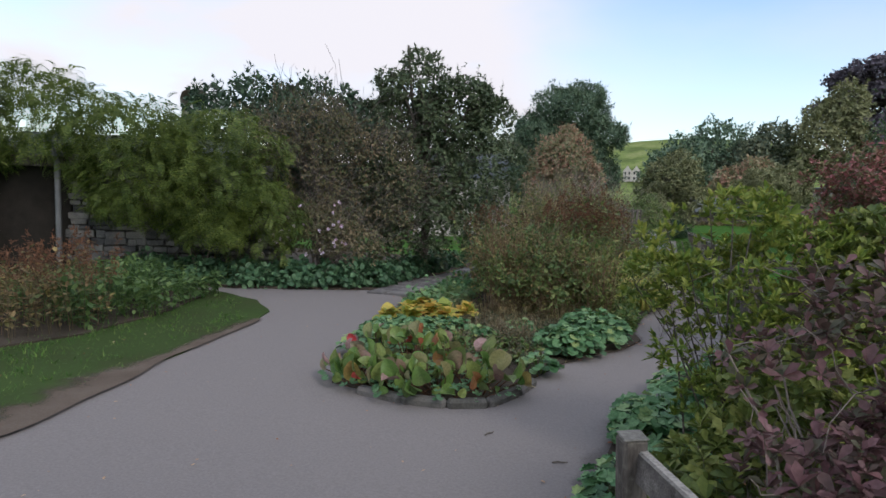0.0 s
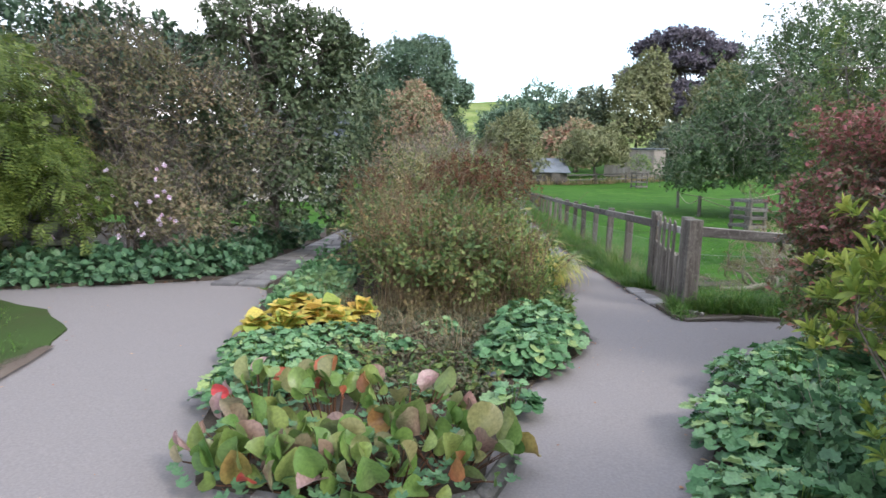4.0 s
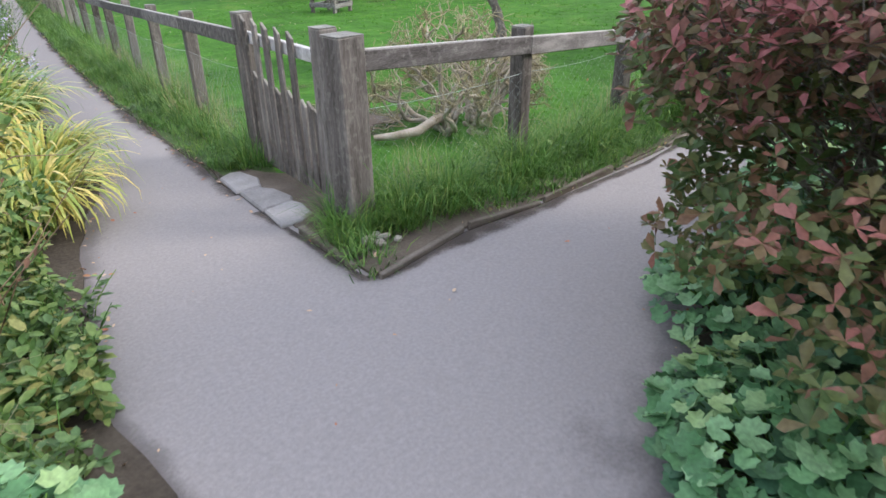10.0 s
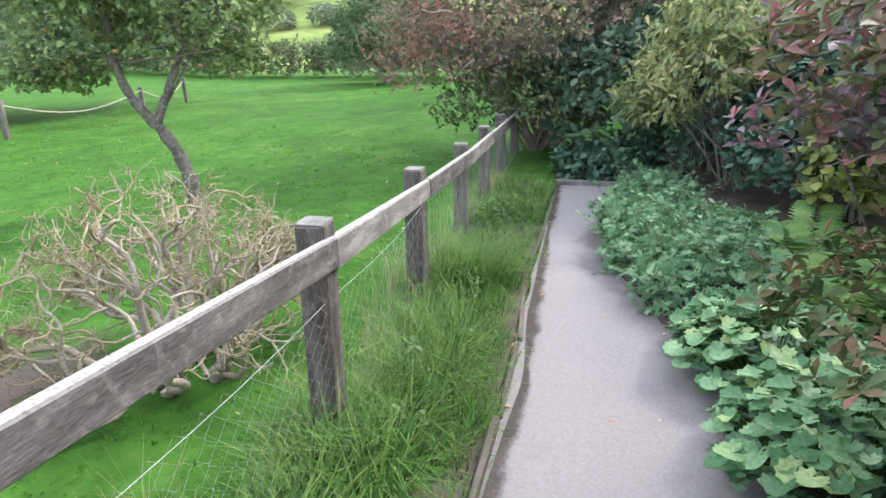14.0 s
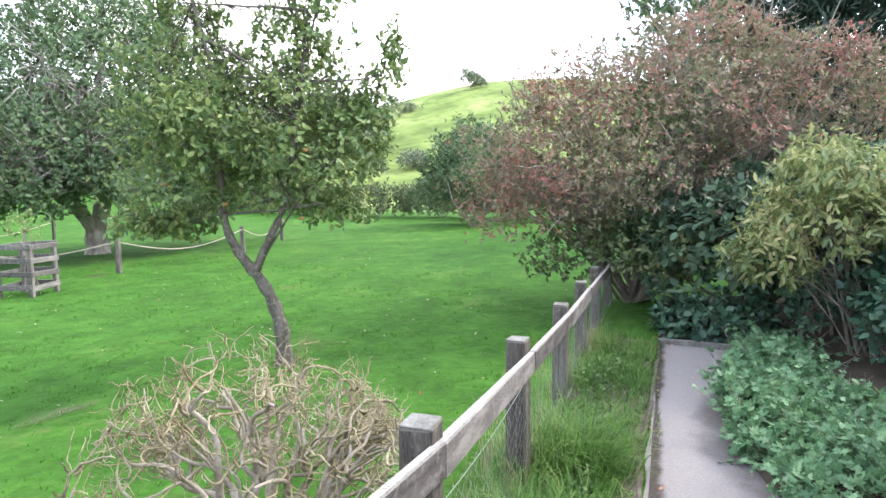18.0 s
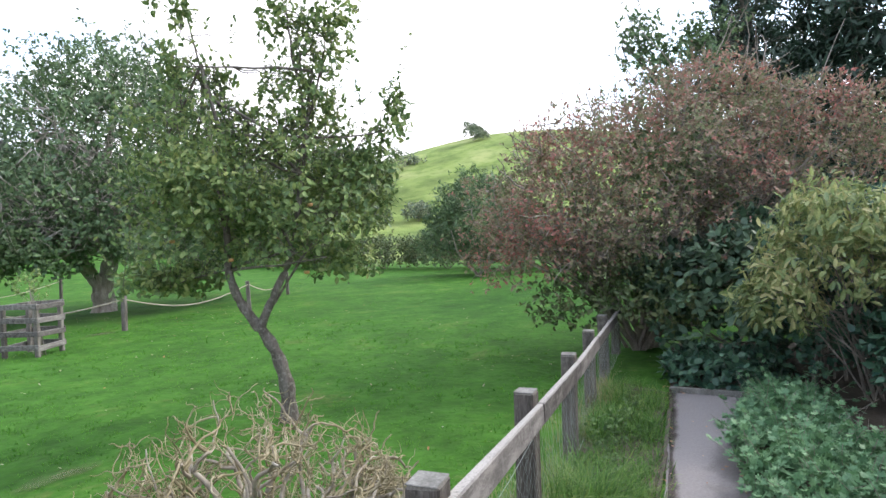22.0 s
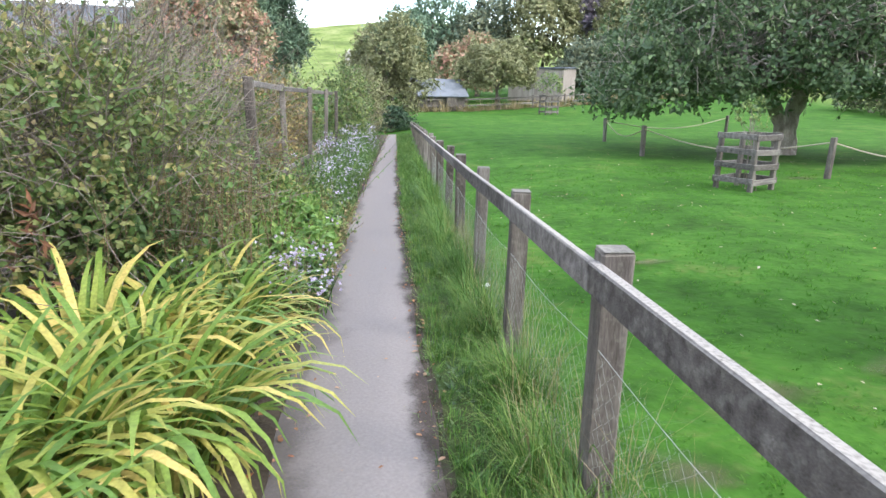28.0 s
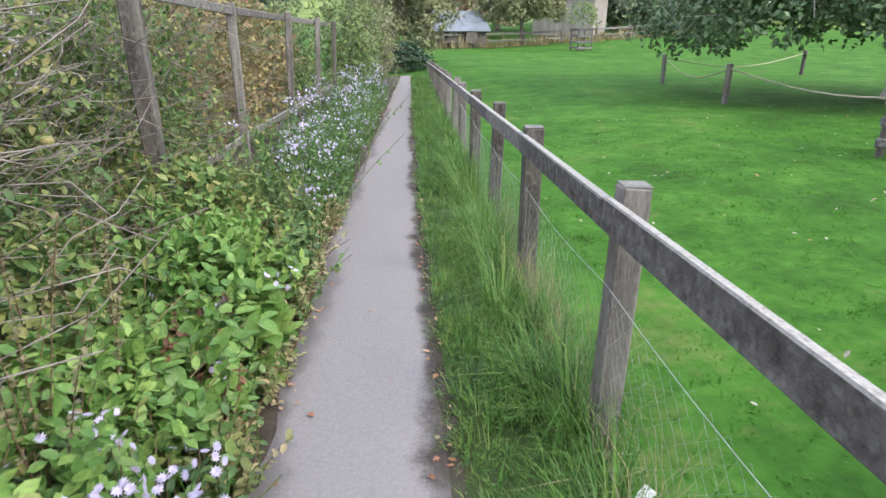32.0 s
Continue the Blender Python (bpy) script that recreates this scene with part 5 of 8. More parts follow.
wist = thing("wisteria", -8.6, 9.6, ground_at(-8.6, 9.6), "large green wisteria draped over the outhouse roof and wall", "climber")
wb = [(-3.4, -1.4, 2.9, 1.5, 1.2, 1.1), (-2.0, -0.2, 2.9, 1.4, 1.2, 1.0), (-0.6, 0.2, 2.55, 1.4, 1.1, 0.85), (1.0, 0.9, 2.35, 1.3, 1.1, 0.9), (0.3, -0.2, 1.9, 1.2, 0.8, 0.9), (1.4, 0.3, 1.6, 1.1, 0.8, 0.85), (2.1, 0.7, 1.2, 0.9, 0.7, 0.7), (0.2, -0.4, 1.45, 0.9, 0.5, 0.45), (-2.8, -1.0, 2.3, 0.9, 0.7, 0.5), (1.5, 0.1, 1.1, 0.7, 0.5, 0.45), (-4.6, -2.2, 2.3, 1.3, 0.9, 1.2)]
p, d = blob_points(wb, 17000, 0.18, 0.3, 0.6, -0.8, 2.4)
dd = unit(d * [1, 1, 0.3] + RNG.normal(size=p.shape) * 0.45 + [0, 0, -0.3])
np_part("foliage", [scatter(WISTERIA, p, frames(dd, unit(d + [0, 0, 0.7])), RNG.uniform(0.15, 0.28, len(p)))], G_WIST, wist)
np_part("branchwork", [tubes(limb_paths((1.1, 0.3, 0), np.abs(p[:4]) * [0.4, 0.3, 0.7], spread=0.06), 0.03 * np.linspace(1, 0.2, 6)[None], 5)], M_BARK, wist)

# ---- trees and shrubs round the start ----
shrub("evergreen_shrub", -9.4, 14.2, [(0, 0, 2.8, 2.2, 1.6, 2.0), (1.4, 0.4, 3.6, 1.3, 1.0, 1.2), (2.6, 0, 2.6, 1.6, 1.2, 1.6)], "dense dark green shrub behind the outhouse", "shrub", G_DARK, 0.13, 3600, 5, DIAMOND, 5, 0.05)
shrub("twiggy_shrub", -6.3, 12.5, [(-0.9, 0, 2.4, 1.7, 1.2, 1.5), (0.9, 0, 2.0, 1.6, 1.1, 1.5), (0, -0.4, 1.0, 2.1, 1.0, 0.9), (-0.2, 0.3, 3.0, 1.2, 0.9, 1.0)], "brown half bare twiggy shrub", "shrub", BROWN, 0.065, 4300, 3, DIAMOND, 26, 0.024, bark=M_BARK, twigs=3000, gaps=0.6, shell=0.4, bare=900, spray=0.4)
rose = shrub("rose_bush", -5.4, 10.9, [(-0.35, 0, 0.95, 0.9, 0.5, 0.7), (0.5, 0.1, 0.8, 0.7, 0.5, 0.55)], "loose rose bush with small white and pink blooms", "shrub", BROWN, 0.055, 800, 4, OVAL, 12, 0.012, twigs=500, bare=160, spray=0.3)
for i in range(34):
    a = random.uniform(0, 6.28)
    c = np.array([[random.uniform(-1.2, 1.0), -0.45 + random.uniform(-0.1, 0.25), random.uniform(0.6, 1.65)]])
    k = 12
    np_part("rose_bloom", [scatter(BROAD, np.repeat(c, k, 0), frames(rand_dirs(k, 0.5), rand_dirs(k)), RNG.uniform(0.03, 0.055, k))], WHITE, rose, "white rose bloom")
PEARLEAF = leaf("leaf_olive_pear", [(0.066, 0.108, 0.048), (0.095, 0.145, 0.06), (0.135, 0.18, 0.075)], 0.45, 0.25, 0.5)
tree("pear_tree", -4.7, 14.6, [(0, 0, 0), (0.05, 0, 0.8), (0.1, 0.1, 1.6)], 0.14, [(-0.3, 0, 2.3, 1.9, 1.4, 1.9), (1.25, 0.2, 2.3, 1.1, 1.1, 2.0), (-0.9, 0.1, 3.7, 1.1, 0.8, 0.9), (0.6, 0, 3.8, 1.1, 0.8, 0.9), (0.2, -0.5, 1.2, 2.0, 1.2, 1.1), (-0.3, 0, 4.5, 1.1, 0.8, 0.5), (0.9, 0.1, 4.3, 0.8, 0.7, 0.5), (-0.2, 0, 5.1, 0.5, 0.4, 0.35), (1.6, 0.3, 3.9, 0.5, 0.5, 0.5), (-1.6, -0.1, 3.9, 0.5, 0.5, 0.4)], "dense dark green small tree with a wispy top", PEARLEAF, 0.1, 6500, 5, DIAMOND, 18, gaps=0.6, scale=1.8, rough=0.3, sprays=200, spray=0.55, up=0.9)
tree("pine_tree", -2.7, 33.8, [(0, 0, 0), (0.2, 0, 2.5), (0.1, 0, 5.0)], 0.3, [(0, 0, 7.0, 2.0, 2.0, 1.3), (-1.5, 0, 5.8, 1.7, 1.6, 1.1), (1.4, 0, 5.7, 1.4, 1.4, 1.0), (0.0, 0, 4.4, 2.4, 2.0, 1.3), (1.2, 0, 3.6, 1.3, 1.3, 1.0), (-1.6, 0, 3.4, 1.8, 1.4, 1.2), (-0.3, 0, 2.4, 2.2, 1.6, 1.2)], "dark green pine above the garden", G_PINE, 0.19, 9500, 7, NARROW, 8, scale=0.8)
shrub("rowan_tree", -3.1, 29.6, [(0.3, 0, 4.0, 1.4, 1.5, 1.5), (1.0, 0, 3.1, 1.3, 1.4, 1.4), (-0.4, 0, 3.0, 1.2, 1.3, 1.3), (0.4, -0.4, 2.0, 1.7, 1.6, 1.6), (0.6, 0, 5.1, 0.6, 0.6, 0.6)], "rounded tree with green leaves turning coral pink", "tree", ROWAN, 0.12, 4200, 4, OVAL, 12, 0.05, twigs=800)

# added tree, out of view, that only shades the start of the path
tree("unseen_shade_tree", 4.2, -4.6, [(0, 0, 0), (0.1, 0, 1.4), (0, 0.1, 2.6)], 0.16, [(0, 0, 4.6, 2.8, 2.8, 1.8), (-1.6, 0.4, 3.9, 1.8, 1.8, 1.2), (0.4, 0.2, 6.2, 1.8, 1.8, 1.2)], "unseen leafy tree added behind the start to shade the path", G_MID, 0.16, 2600, 4, DIAMOND, 6)

# ---- island bed ----
def perennials(name, poly, n, h, label, mat, stems=None, plume=None, leaves=9, size=0.07, hvar=0.25, tpl=OVAL, lean=0.16, start=0.15, group=""):
    """A stand of leafy stems, optionally with plumed tops."""
    stems = stems or STEMG
    c = np.mean(np.array(poly), 0)
    z0 = ground_at(*c)
    ob = thing(name, c[0], c[1], z0, label, "plant", group)
    x, y = scatter_in(poly, 60)
    k = RNG.choice(len(x), n)
    x, y = x[k] + RNG.normal(size=n) * 0.03, y[k] + RNG.normal(size=n) * 0.03
    hh = h * (1 + hvar * RNG.uniform(-1, 0.6, n)) * (1 + 0.2 * np.sin(x * 2.1 + y * 1.3))
    s = np.linspace(0, 1, 5)
    ln = RNG.normal(size=(n, 2)) * lean
    P = np.zeros((n, 5, 3))
    P[:, :, 0] = (x - c[0])[:, None] + ln[:, :1] * hh[:, None] * s ** 1.6
    P[:, :, 1] = (y - c[1])[:, None] + ln[:, 1:] * hh[:, None] * s ** 1.6
    P[:, :, 2] = (gz(x, y) - z0)[:, None] + 0.03 + hh[:, None] * s
    np_part("stalkwork", [tubes(P, np.linspace(0.0042, 0.002, 5)[None], 3)], stems, ob)
    if leaves:
        j = np.repeat(np.arange(n), leaves)
        u = RNG.uniform(start, 1, len(j))
        a = np.clip((u * 4).astype(int), 0, 3)
        fr = u * 4 - a
        pos = P[j, a] * (1 - fr[:, None]) + P[j, a + 1] * fr[:, None]
        dr = rand_dirs(len(j), 0.1) * [1, 1, 0.6]
        np_part("leafage", [scatter(tpl, pos, frames(unit(dr), np.tile([0, 0, 1.0], (len(j), 1))), size * RNG.uniform(0.6, 1.3, len(j)))], mat, ob)
    if plume is not None:
        m = 44
        j = np.repeat(np.arange(n)[hh > h * 0.9], m)
        u = RNG.uniform(0, 1, len(j))
        pos = P[j, 4] + np.stack([RNG.normal(size=len(j)) * 0.06 * (1 - u), RNG.normal(size=len(j)) * 0.06 * (1 - u), u * 0.34 - 0.2], 1)
        np_part("plume_tuft", [scatter(NARROW, pos, frames(rand_dirs(len(j), 0.8), rand_dirs(len(j))), 0.05 * RNG.uniform(0.6, 1.4, len(j)))], plume, ob)
    return ob


perennials("meadow_perennials", [(-1.75, 8.9), (-1.6, 8.4), (-0.9, 8.5), (-0.8, 10.4), (-2.0, 10.4)], 260, 0.95, "tall fading brown and green perennials in the island bed", PEREN, leaves=26, size=0.055, start=0.05, lean=0.28, hvar=0.5)
perennials("meadow_perennials", [(-0.9, 8.5), (-0.3, 8.5), (-0.1, 9.3), (-0.25, 10.2), (-0.9, 10.4)], 150, 0.75, "leafy olive perennials in the island bed", G_BORDER, leaves=36, size=0.05, start=0.0, lean=0.3, hvar=0.5)
perennials("bramble_like_perennials", [(-1.75, 9.2), (-0.4, 8.9), (-0.2, 10.0), (-2.0, 10.6)], 100, 1.0, "arching green leafy stems in the island bed", G_BORDER, leaves=30, size=0.1, start=0.35, lean=0.35, hvar=0.4, tpl=BROAD)
perennials("yellowing_perennials", [(-2.0, 8.9), (-0.2, 8.5), (0.2, 9.6), (-2.3, 10.2)], 70, 0.8, "leafy yellow green perennials in the island bed", G_YEL, leaves=24, size=0.065, start=0.05, lean=0.3)
perennials("dead_flower_stems", [(-1.8, 8.6), (-0.3, 8.4), (0.2, 9.4), (-2.1, 10.5)], 380, 1.2, "dry brown flower stalks with seed heads", RUST, STRAW, leaves=4, size=0.03, start=0.5, lean=0.25)
perennials("rusty_meadowsweet", [(-2.2, 10.9), (-0.3, 10.5), (0.0, 11.9), (-2.9, 12.0)], 300, 1.42, "tall stand with rust brown feathery plumes", G_APPLE, plume=RUST, leaves=26, size=0.085, start=0.05)
for x, y, h, mat, lb in ((-1.4, 9.6, 0.8, PEREN, "fading tawny thicket in the island bed"), (-1.2, 9.0, 0.75, G_APPLE, "yellow green bramble sprigs in the island bed"), (-0.75, 9.6, 0.8, G_BORDER, "fading tawny thicket in the island bed"), (-1.4, 10.3, 1.0, G_MID, "green bramble sprigs in the island bed"), (-1.05, 10.7, 1.0, G_YEL, "yellow green bramble sprigs in the island bed")):
    shrub("bed_thicket", x, y, [(0, 0, h, 0.75, 0.6, 0.3), (0.4, -0.3, h * 0.7, 0.5, 0.45, 0.3), (-0.4, -0.2, h * 0.75, 0.5, 0.45, 0.3)], lb, "plant", mat, 0.062, 620, 3, OVAL, 14, 0.006, bark=STEMG, gaps=0.8, shell=0.45, scale=3, rough=0.4, spread=0.35, sprays=120, spray=0.3, bare=80)
perennials("edge_weeds", [(-0.15, 7.9), (0.2, 7.95), (0.16, 8.6), (0.3, 9.4), (0.05, 9.4), (-0.1, 8.6)], 130, 0.22, "green weedy growth at the bed's edge", G_MID, GRASSB, leaves=14, size=0.05, start=0.0, lean=0.45)
perennials("low_leafy_weeds", [(-2.4, 6.1), (-1.4, 5.9), (-0.9, 6.0), (-0.6, 6.5), (-1.2, 7.0), (-2.4, 7.2)], 300, 0.13, "low yellow green weeds and seedlings in the bed", G_BORDER, leaves=7, size=0.045, start=0.0, lean=0.4, tpl=BROAD)
perennials("edge_weeds", [(-0.1, 8.2), (0.22, 8.4), (0.25, 10.2), (0.6, 11.2), (0.35, 11.2), (-0.1, 9.8)], 130, 0.26, "green weedy growth at the bed's edge", G_BORDER, GRASSB, leaves=18, size=0.065, start=0.0, lean=0.3)
perennials("low_dry_perennials", [(-1.5, 5.6), (-0.76, 5.6), (-0.5, 6.36), (-0.2, 6.9), (-0.7, 8.5), (-2.6, 8.5), (-2.2, 7.0)], 1200, 0.11, "low cut back stems and weedy leaves", WEED, leaves=12, size=0.04, start=0.0)

def leaf_mesh(name, tpl, mat, smooth=True):
    me = np_mesh(name, [tpl], smooth)
    me.materials.append(mat)
    return me


def leafy_plant(name, x, y, label, category, meshes, spots, group=""):
    """A clump whose large leaves are separate pieces on shared shapes. Spots: place, direction, upper side, size."""
    ob = thing(name, x, y, ground_at(x, y) + 0.03, label, category, group)
    for k, (p, d, u, s) in enumerate(spots):
        r = frames(np.array([d], float), np.array([u], float))[0]
        o = new("leaf", meshes[k % len(meshes)])
        o.parent = ob
        o.matrix_basis = Matrix.Translation(p) @ Matrix(r.tolist()).to_4x4() @ Matrix.Diagonal((s, s, s, 1))
    return ob


def petioles(ob, spots, mat, r=0.004):
    P = np.array([[(s[0][0] * 0.45, s[0][1] * 0.45, 0.0), (s[0][0] * 0.75, s[0][1] * 0.75, s[0][2] * 0.6), tuple(s[0])] for s in spots])
    np_part("stalkwork", [tubes(P, np.full((len(P), 3), r), 3)], mat, ob)


ROUND = []
for k in range(5):
    v, f = [(0, 0.5, -0.05)], []
    for ring, rr in ((1, 0.3), (2, 0.5)):
        for i in range(14):
            a = 2 * math.pi * i / 14 - math.pi / 2
            w = 0.52 + 0.05 * k
            fold = (0.16 + 0.06 * k) * abs(math.cos(a)) * (rr / 0.5) ** 1.3
            v.append((rr * math.cos(a) * w * 2 * 0.7, 0.5 + rr * math.sin(a), fold + 0.035 * (ring - 1) * math.sin(3 * a + 2 * k) - (0.16 * max(0, math.sin(a)) ** 2 if ring == 2 else 0.05 * max(0, math.sin(a)))))
    f3 = [(0, 1 + i, 1 + (i + 1) % 14) for i in range(14)]
    f4 = [(1 + i, 15 + i, 15 + (i + 1) % 14, 1 + (i + 1) % 14) for i in range(14)]
    ROUND.append(leaf_mesh("bergenia_leaf", T(v, f3, f4), BERG))
LOB = [leaf_mesh("mantle_leaf", lobed(n, dp, cp), MANTLE, False) for n, dp, cp in ((9, 0.17, 0.16), (8, 0.2, 0.08), (7, 0.2, 0.24))]
STRAPS = [leaf_mesh("strap_leaf", strap(1, b, w, 7, s0, tw), DAY) for b, w, s0, tw in ((2.4, 0.021, 1.45, 1), (2.9, 0.023, 1.4, -1), (3.3, 0.022, 1.42, 0.5), (1.9, 0.02, 1.45, 0), (3.7, 0.022, 1.32, 1))]


GOLD = leaf("leaf_daylily_gold", [(0.15, 0.25, 0.045), (0.27, 0.36, 0.06), (0.44, 0.45, 0.09), (0.58, 0.5, 0.12)], 0.4, 0.3, 0.25, "object")
GOLDS = [leaf_mesh("gold_strap_leaf", strap(1, b, 0.016, 7, s0, tw), GOLD) for b, s0, tw in ((2.9, 1.4, 1), (3.4, 1.35, -1), (3.9, 1.3, 0.5), (2.4, 1.42, 0))]


def dome_spots(n, rx, ry, h, size, tilt=0.5, vary=0.3):
    out = []
    for i in range(n):
        a, r = random.uniform(0, 2 * math.pi), math.sqrt(random.random())
        x, y = rx * r * math.cos(a), ry * r * math.sin(a)
        z = h * math.sqrt(max(0, 1 - r * r * 0.85)) * random.uniform(0.7, 1.05)
        o = Vector((math.cos(a) * r, math.sin(a) * r, 0.0))
        d = Vector((math.cos(a + random.uniform(-1, 1)), math.sin(a + random.uniform(-1, 1)), -0.25 * r + random.uniform(-0.15, 0.2)))
        u = Vector((o.x * tilt * 1.6, o.y * tilt * 1.6, 1)) + Vector([random.uniform(-0.3, 0.3) for _ in range(3)])
        out.append(((x, y, max(0.03, z)), d, u, size * random.uniform(1 - vary, 1 + vary)))
    return out


def mantle_low(ob, h):
    """Small scalloped leaves that grow up between the large ones."""
    un = dome_spots(46, 0.36, 0.36, h * 0.75, 0.065, 0.5)
    np_part("leafage", [scatter(LOBED, np.array([q[0] for q in un]), frames(np.array([tuple(q[1]) for q in un]), np.array([tuple(q[2]) for q in un])), np.array([q[3] for q in un]))], CRANE_M, ob, "small green scalloped leaves")


for x, y, n, h in ((-2.15, 5.05, 34, 0.2), (-1.92, 4.88, 34, 0.2), (-1.35, 4.85, 30, 0.26), (-1.75, 5.35, 30, 0.4), (-1.08, 5.02, 24, 0.24), (-2.2, 5.55, 24, 0.36), (-1.35, 5.45, 24, 0.38), (-1.65, 4.8, 22, 0.22)):
    sp = []
    for q, d, u, s in dome_spots(int(n * 1.05), 0.34, 0.34, h * 0.85, 0.126, 0.7, 0.5):
        sp.append((q, (d[0], d[1], random.uniform(0.2, 1.8)), (u[0] * 1.5, u[1] * 1.5, u[2] * 0.7), s))
    b = leafy_plant("elephant_ears", x, y, "clump of large rounded green and crimson elephant ear leaves", "plant", ROUND, sp, "elephant ear clumps")
    petioles(b, sp, RUST, 0.005)
    mantle_low(b, h)


def mantle(x, y, rx, ry, h, n, size, label="mound of soft green scalloped leaves"):
    sp = dome_spots(n, rx, ry, h, size, 0.7)
    b = leafy_plant("lady_mantle", x, y, label, "plant", LOB, sp, "scalloped leaf mounds")
    petioles(b, sp, GRASSB, 0.003)
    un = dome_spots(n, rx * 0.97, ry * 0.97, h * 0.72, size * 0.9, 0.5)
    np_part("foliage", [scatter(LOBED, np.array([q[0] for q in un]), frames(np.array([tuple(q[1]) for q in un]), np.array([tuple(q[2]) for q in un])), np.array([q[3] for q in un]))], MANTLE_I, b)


mantle(-0.28, 7.6, 0.42, 0.6, 0.36, 290, 0.09)
mantle(-0.5, 6.85, 0.36, 0.36, 0.28, 190, 0.1)
mantle(-0.68, 5.85, 0.13, 0.18, 0.2, 26, 0.11)
mantle(-2.3, 6.4, 0.5, 0.5, 0.22, 286, 0.080)
mantle(-1.5, 7.1, 0.16, 0.14, 0.16, 34, 0.073)
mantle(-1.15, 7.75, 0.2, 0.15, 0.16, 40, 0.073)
mantle(1.28, 6.12, 0.48, 0.62, 0.36, 300, 0.09)
mantle(0.66, 5.3, 0.34, 0.55, 0.3, 230, 0.09)
mantle(1.85, 6.8, 0.45, 0.45, 0.26, 286, 0.093)
mantle(0.36, 4.4, 0.34, 0.5, 0.28, 200, 0.100)
mantle(0.3, 3.2, 0.42, 0.7, 0.28, 271, 0.093)
for x, y in ((1.4, 5.3), (1.05, 4.75), (1.65, 4.8), (1.12, 5.2)):
    shrub("cut_leaf_plant", x, y, [(0, 0, 0.14, 0.45, 0.45, 0.2)], "low plant with dark blue green cut leaves", "plant", DARKCUT, 0.085, 420, 3, LOBED, 0, group="cut leaf mats")
mantle(2.6, 7.35, 0.5, 0.4, 0.3, 185, 0.093)
mantle(2.35, 6.3, 0.4, 0.4, 0.28, 143, 0.093)
mantle(3.1, 6.0, 0.3, 0.25, 0.2, 104, 0.093)
mantle(3.7, 7.6, 0.6, 0.5, 0.34, 300, 0.093)
mantle(4.5, 7.85, 0.5, 0.45, 0.34, 286, 0.093)
HOS = [leaf_mesh("hosta_leaf", strap(1, b_, 0.4, 6, 0.75, 0), HOSTA_O) for b_ in (1.2, 1.9, 2.4)]
for x, y in ((-2.6, 7.6), (-2.15, 7.75), (-2.75, 8.1), (-2.3, 8.25), (-2.85, 7.5), (-2.4, 7.95), (-1.95, 8.15), (-2.7, 8.55)):
    leafy_plant("yellow_hosta", x, y, "hosta clump turning bright yellow", "plant", HOS, [((0, 0, 0.02), (math.cos(a), math.sin(a), random.uniform(0, 1.3)), (0, 0, 1), random.uniform(0.15, 0.29)) for a in [random.uniform(0, 6.28) for _ in range(46)]], "yellow hostas")


def daylily(x, y, n, ln, spread, label="arching daylily clump, green leaves turning yellow", leaves=None):
    sp = []
    for i in range(n):
        a, r = random.uniform(0, 2 * math.pi), spread * math.sqrt(random.random())
        sp.append(((r * math.cos(a), r * math.sin(a), 0), (math.cos(a + random.uniform(-0.5, 0.5)), math.sin(a + random.uniform(-0.5, 0.5)), 0.0), (0, 0, 1), ln * random.uniform(0.6, 1.15)))
    leafy_plant("daylily", x, y, label, "plant", leaves or STRAPS, sp, "daylily clumps")


daylily(0.3, 13.4, 250, 0.92, 0.3)
daylily(0.25, 14.5, 240, 0.92, 0.34)
daylily(-0.15, 14.0, 220, 1.05, 0.34)
daylily(-0.1, 13.0, 220, 0.95, 0.34)
daylily(0.3, 10.75, 270, 0.72, 0.22, "arching daylily clump at the path's edge, turned golden", GOLDS)
daylily(0.46, 11.6, 270, 0.72, 0.22, "arching daylily clump at the path's edge, turned golden", GOLDS)
GREENSTRAP = leaf("leaf_green_strap", [(0.06, 0.13, 0.035), (0.1, 0.19, 0.05), (0.17, 0.24, 0.07), (0.3, 0.3, 0.13)], 0.45, 0.3, 0.25, "object")
GSTRAPS = [leaf_mesh("green_strap_leaf", strap(1, q, 0.014, 6, s0, 1), GREENSTRAP) for q, s0 in ((1.2, 1.4), (1.8, 1.3), (2.5, 1.2))]
for x, y, n, ln in ((-7.0, 10.1, 60, 0.75), (-6.5, 9.95, 70, 0.6), (-7.5, 10.1, 40, 0.7), (-8.2, 9.9, 40, 0.6), (-4.75, 12.3, 40, 0.6)):
    leafy_plant("grassy_clump", x, y, "tall clump of grassy green strap leaves", "plant", GSTRAPS, [((random.uniform(-0.15, 0.15), random.uniform(-0.12, 0.12), 0), (math.cos(a), math.sin(a), 0), (0, 0, 1), ln * random.uniform(0.6, 1.2)) for a in [random.uniform(0, 6.28) for _ in range(n)]], "grassy clumps")
daylily(0.08, 12.3, 220, 0.78, 0.28)

mantle(-2.55, 6.95, 0.38, 0.42, 0.2, 150, 0.086)
mantle(-2.05, 7.35, 0.4, 0.3, 0.18, 110, 0.081)
mantle(-2.45, 5.95, 0.3, 0.3, 0.22, 90, 0.090)
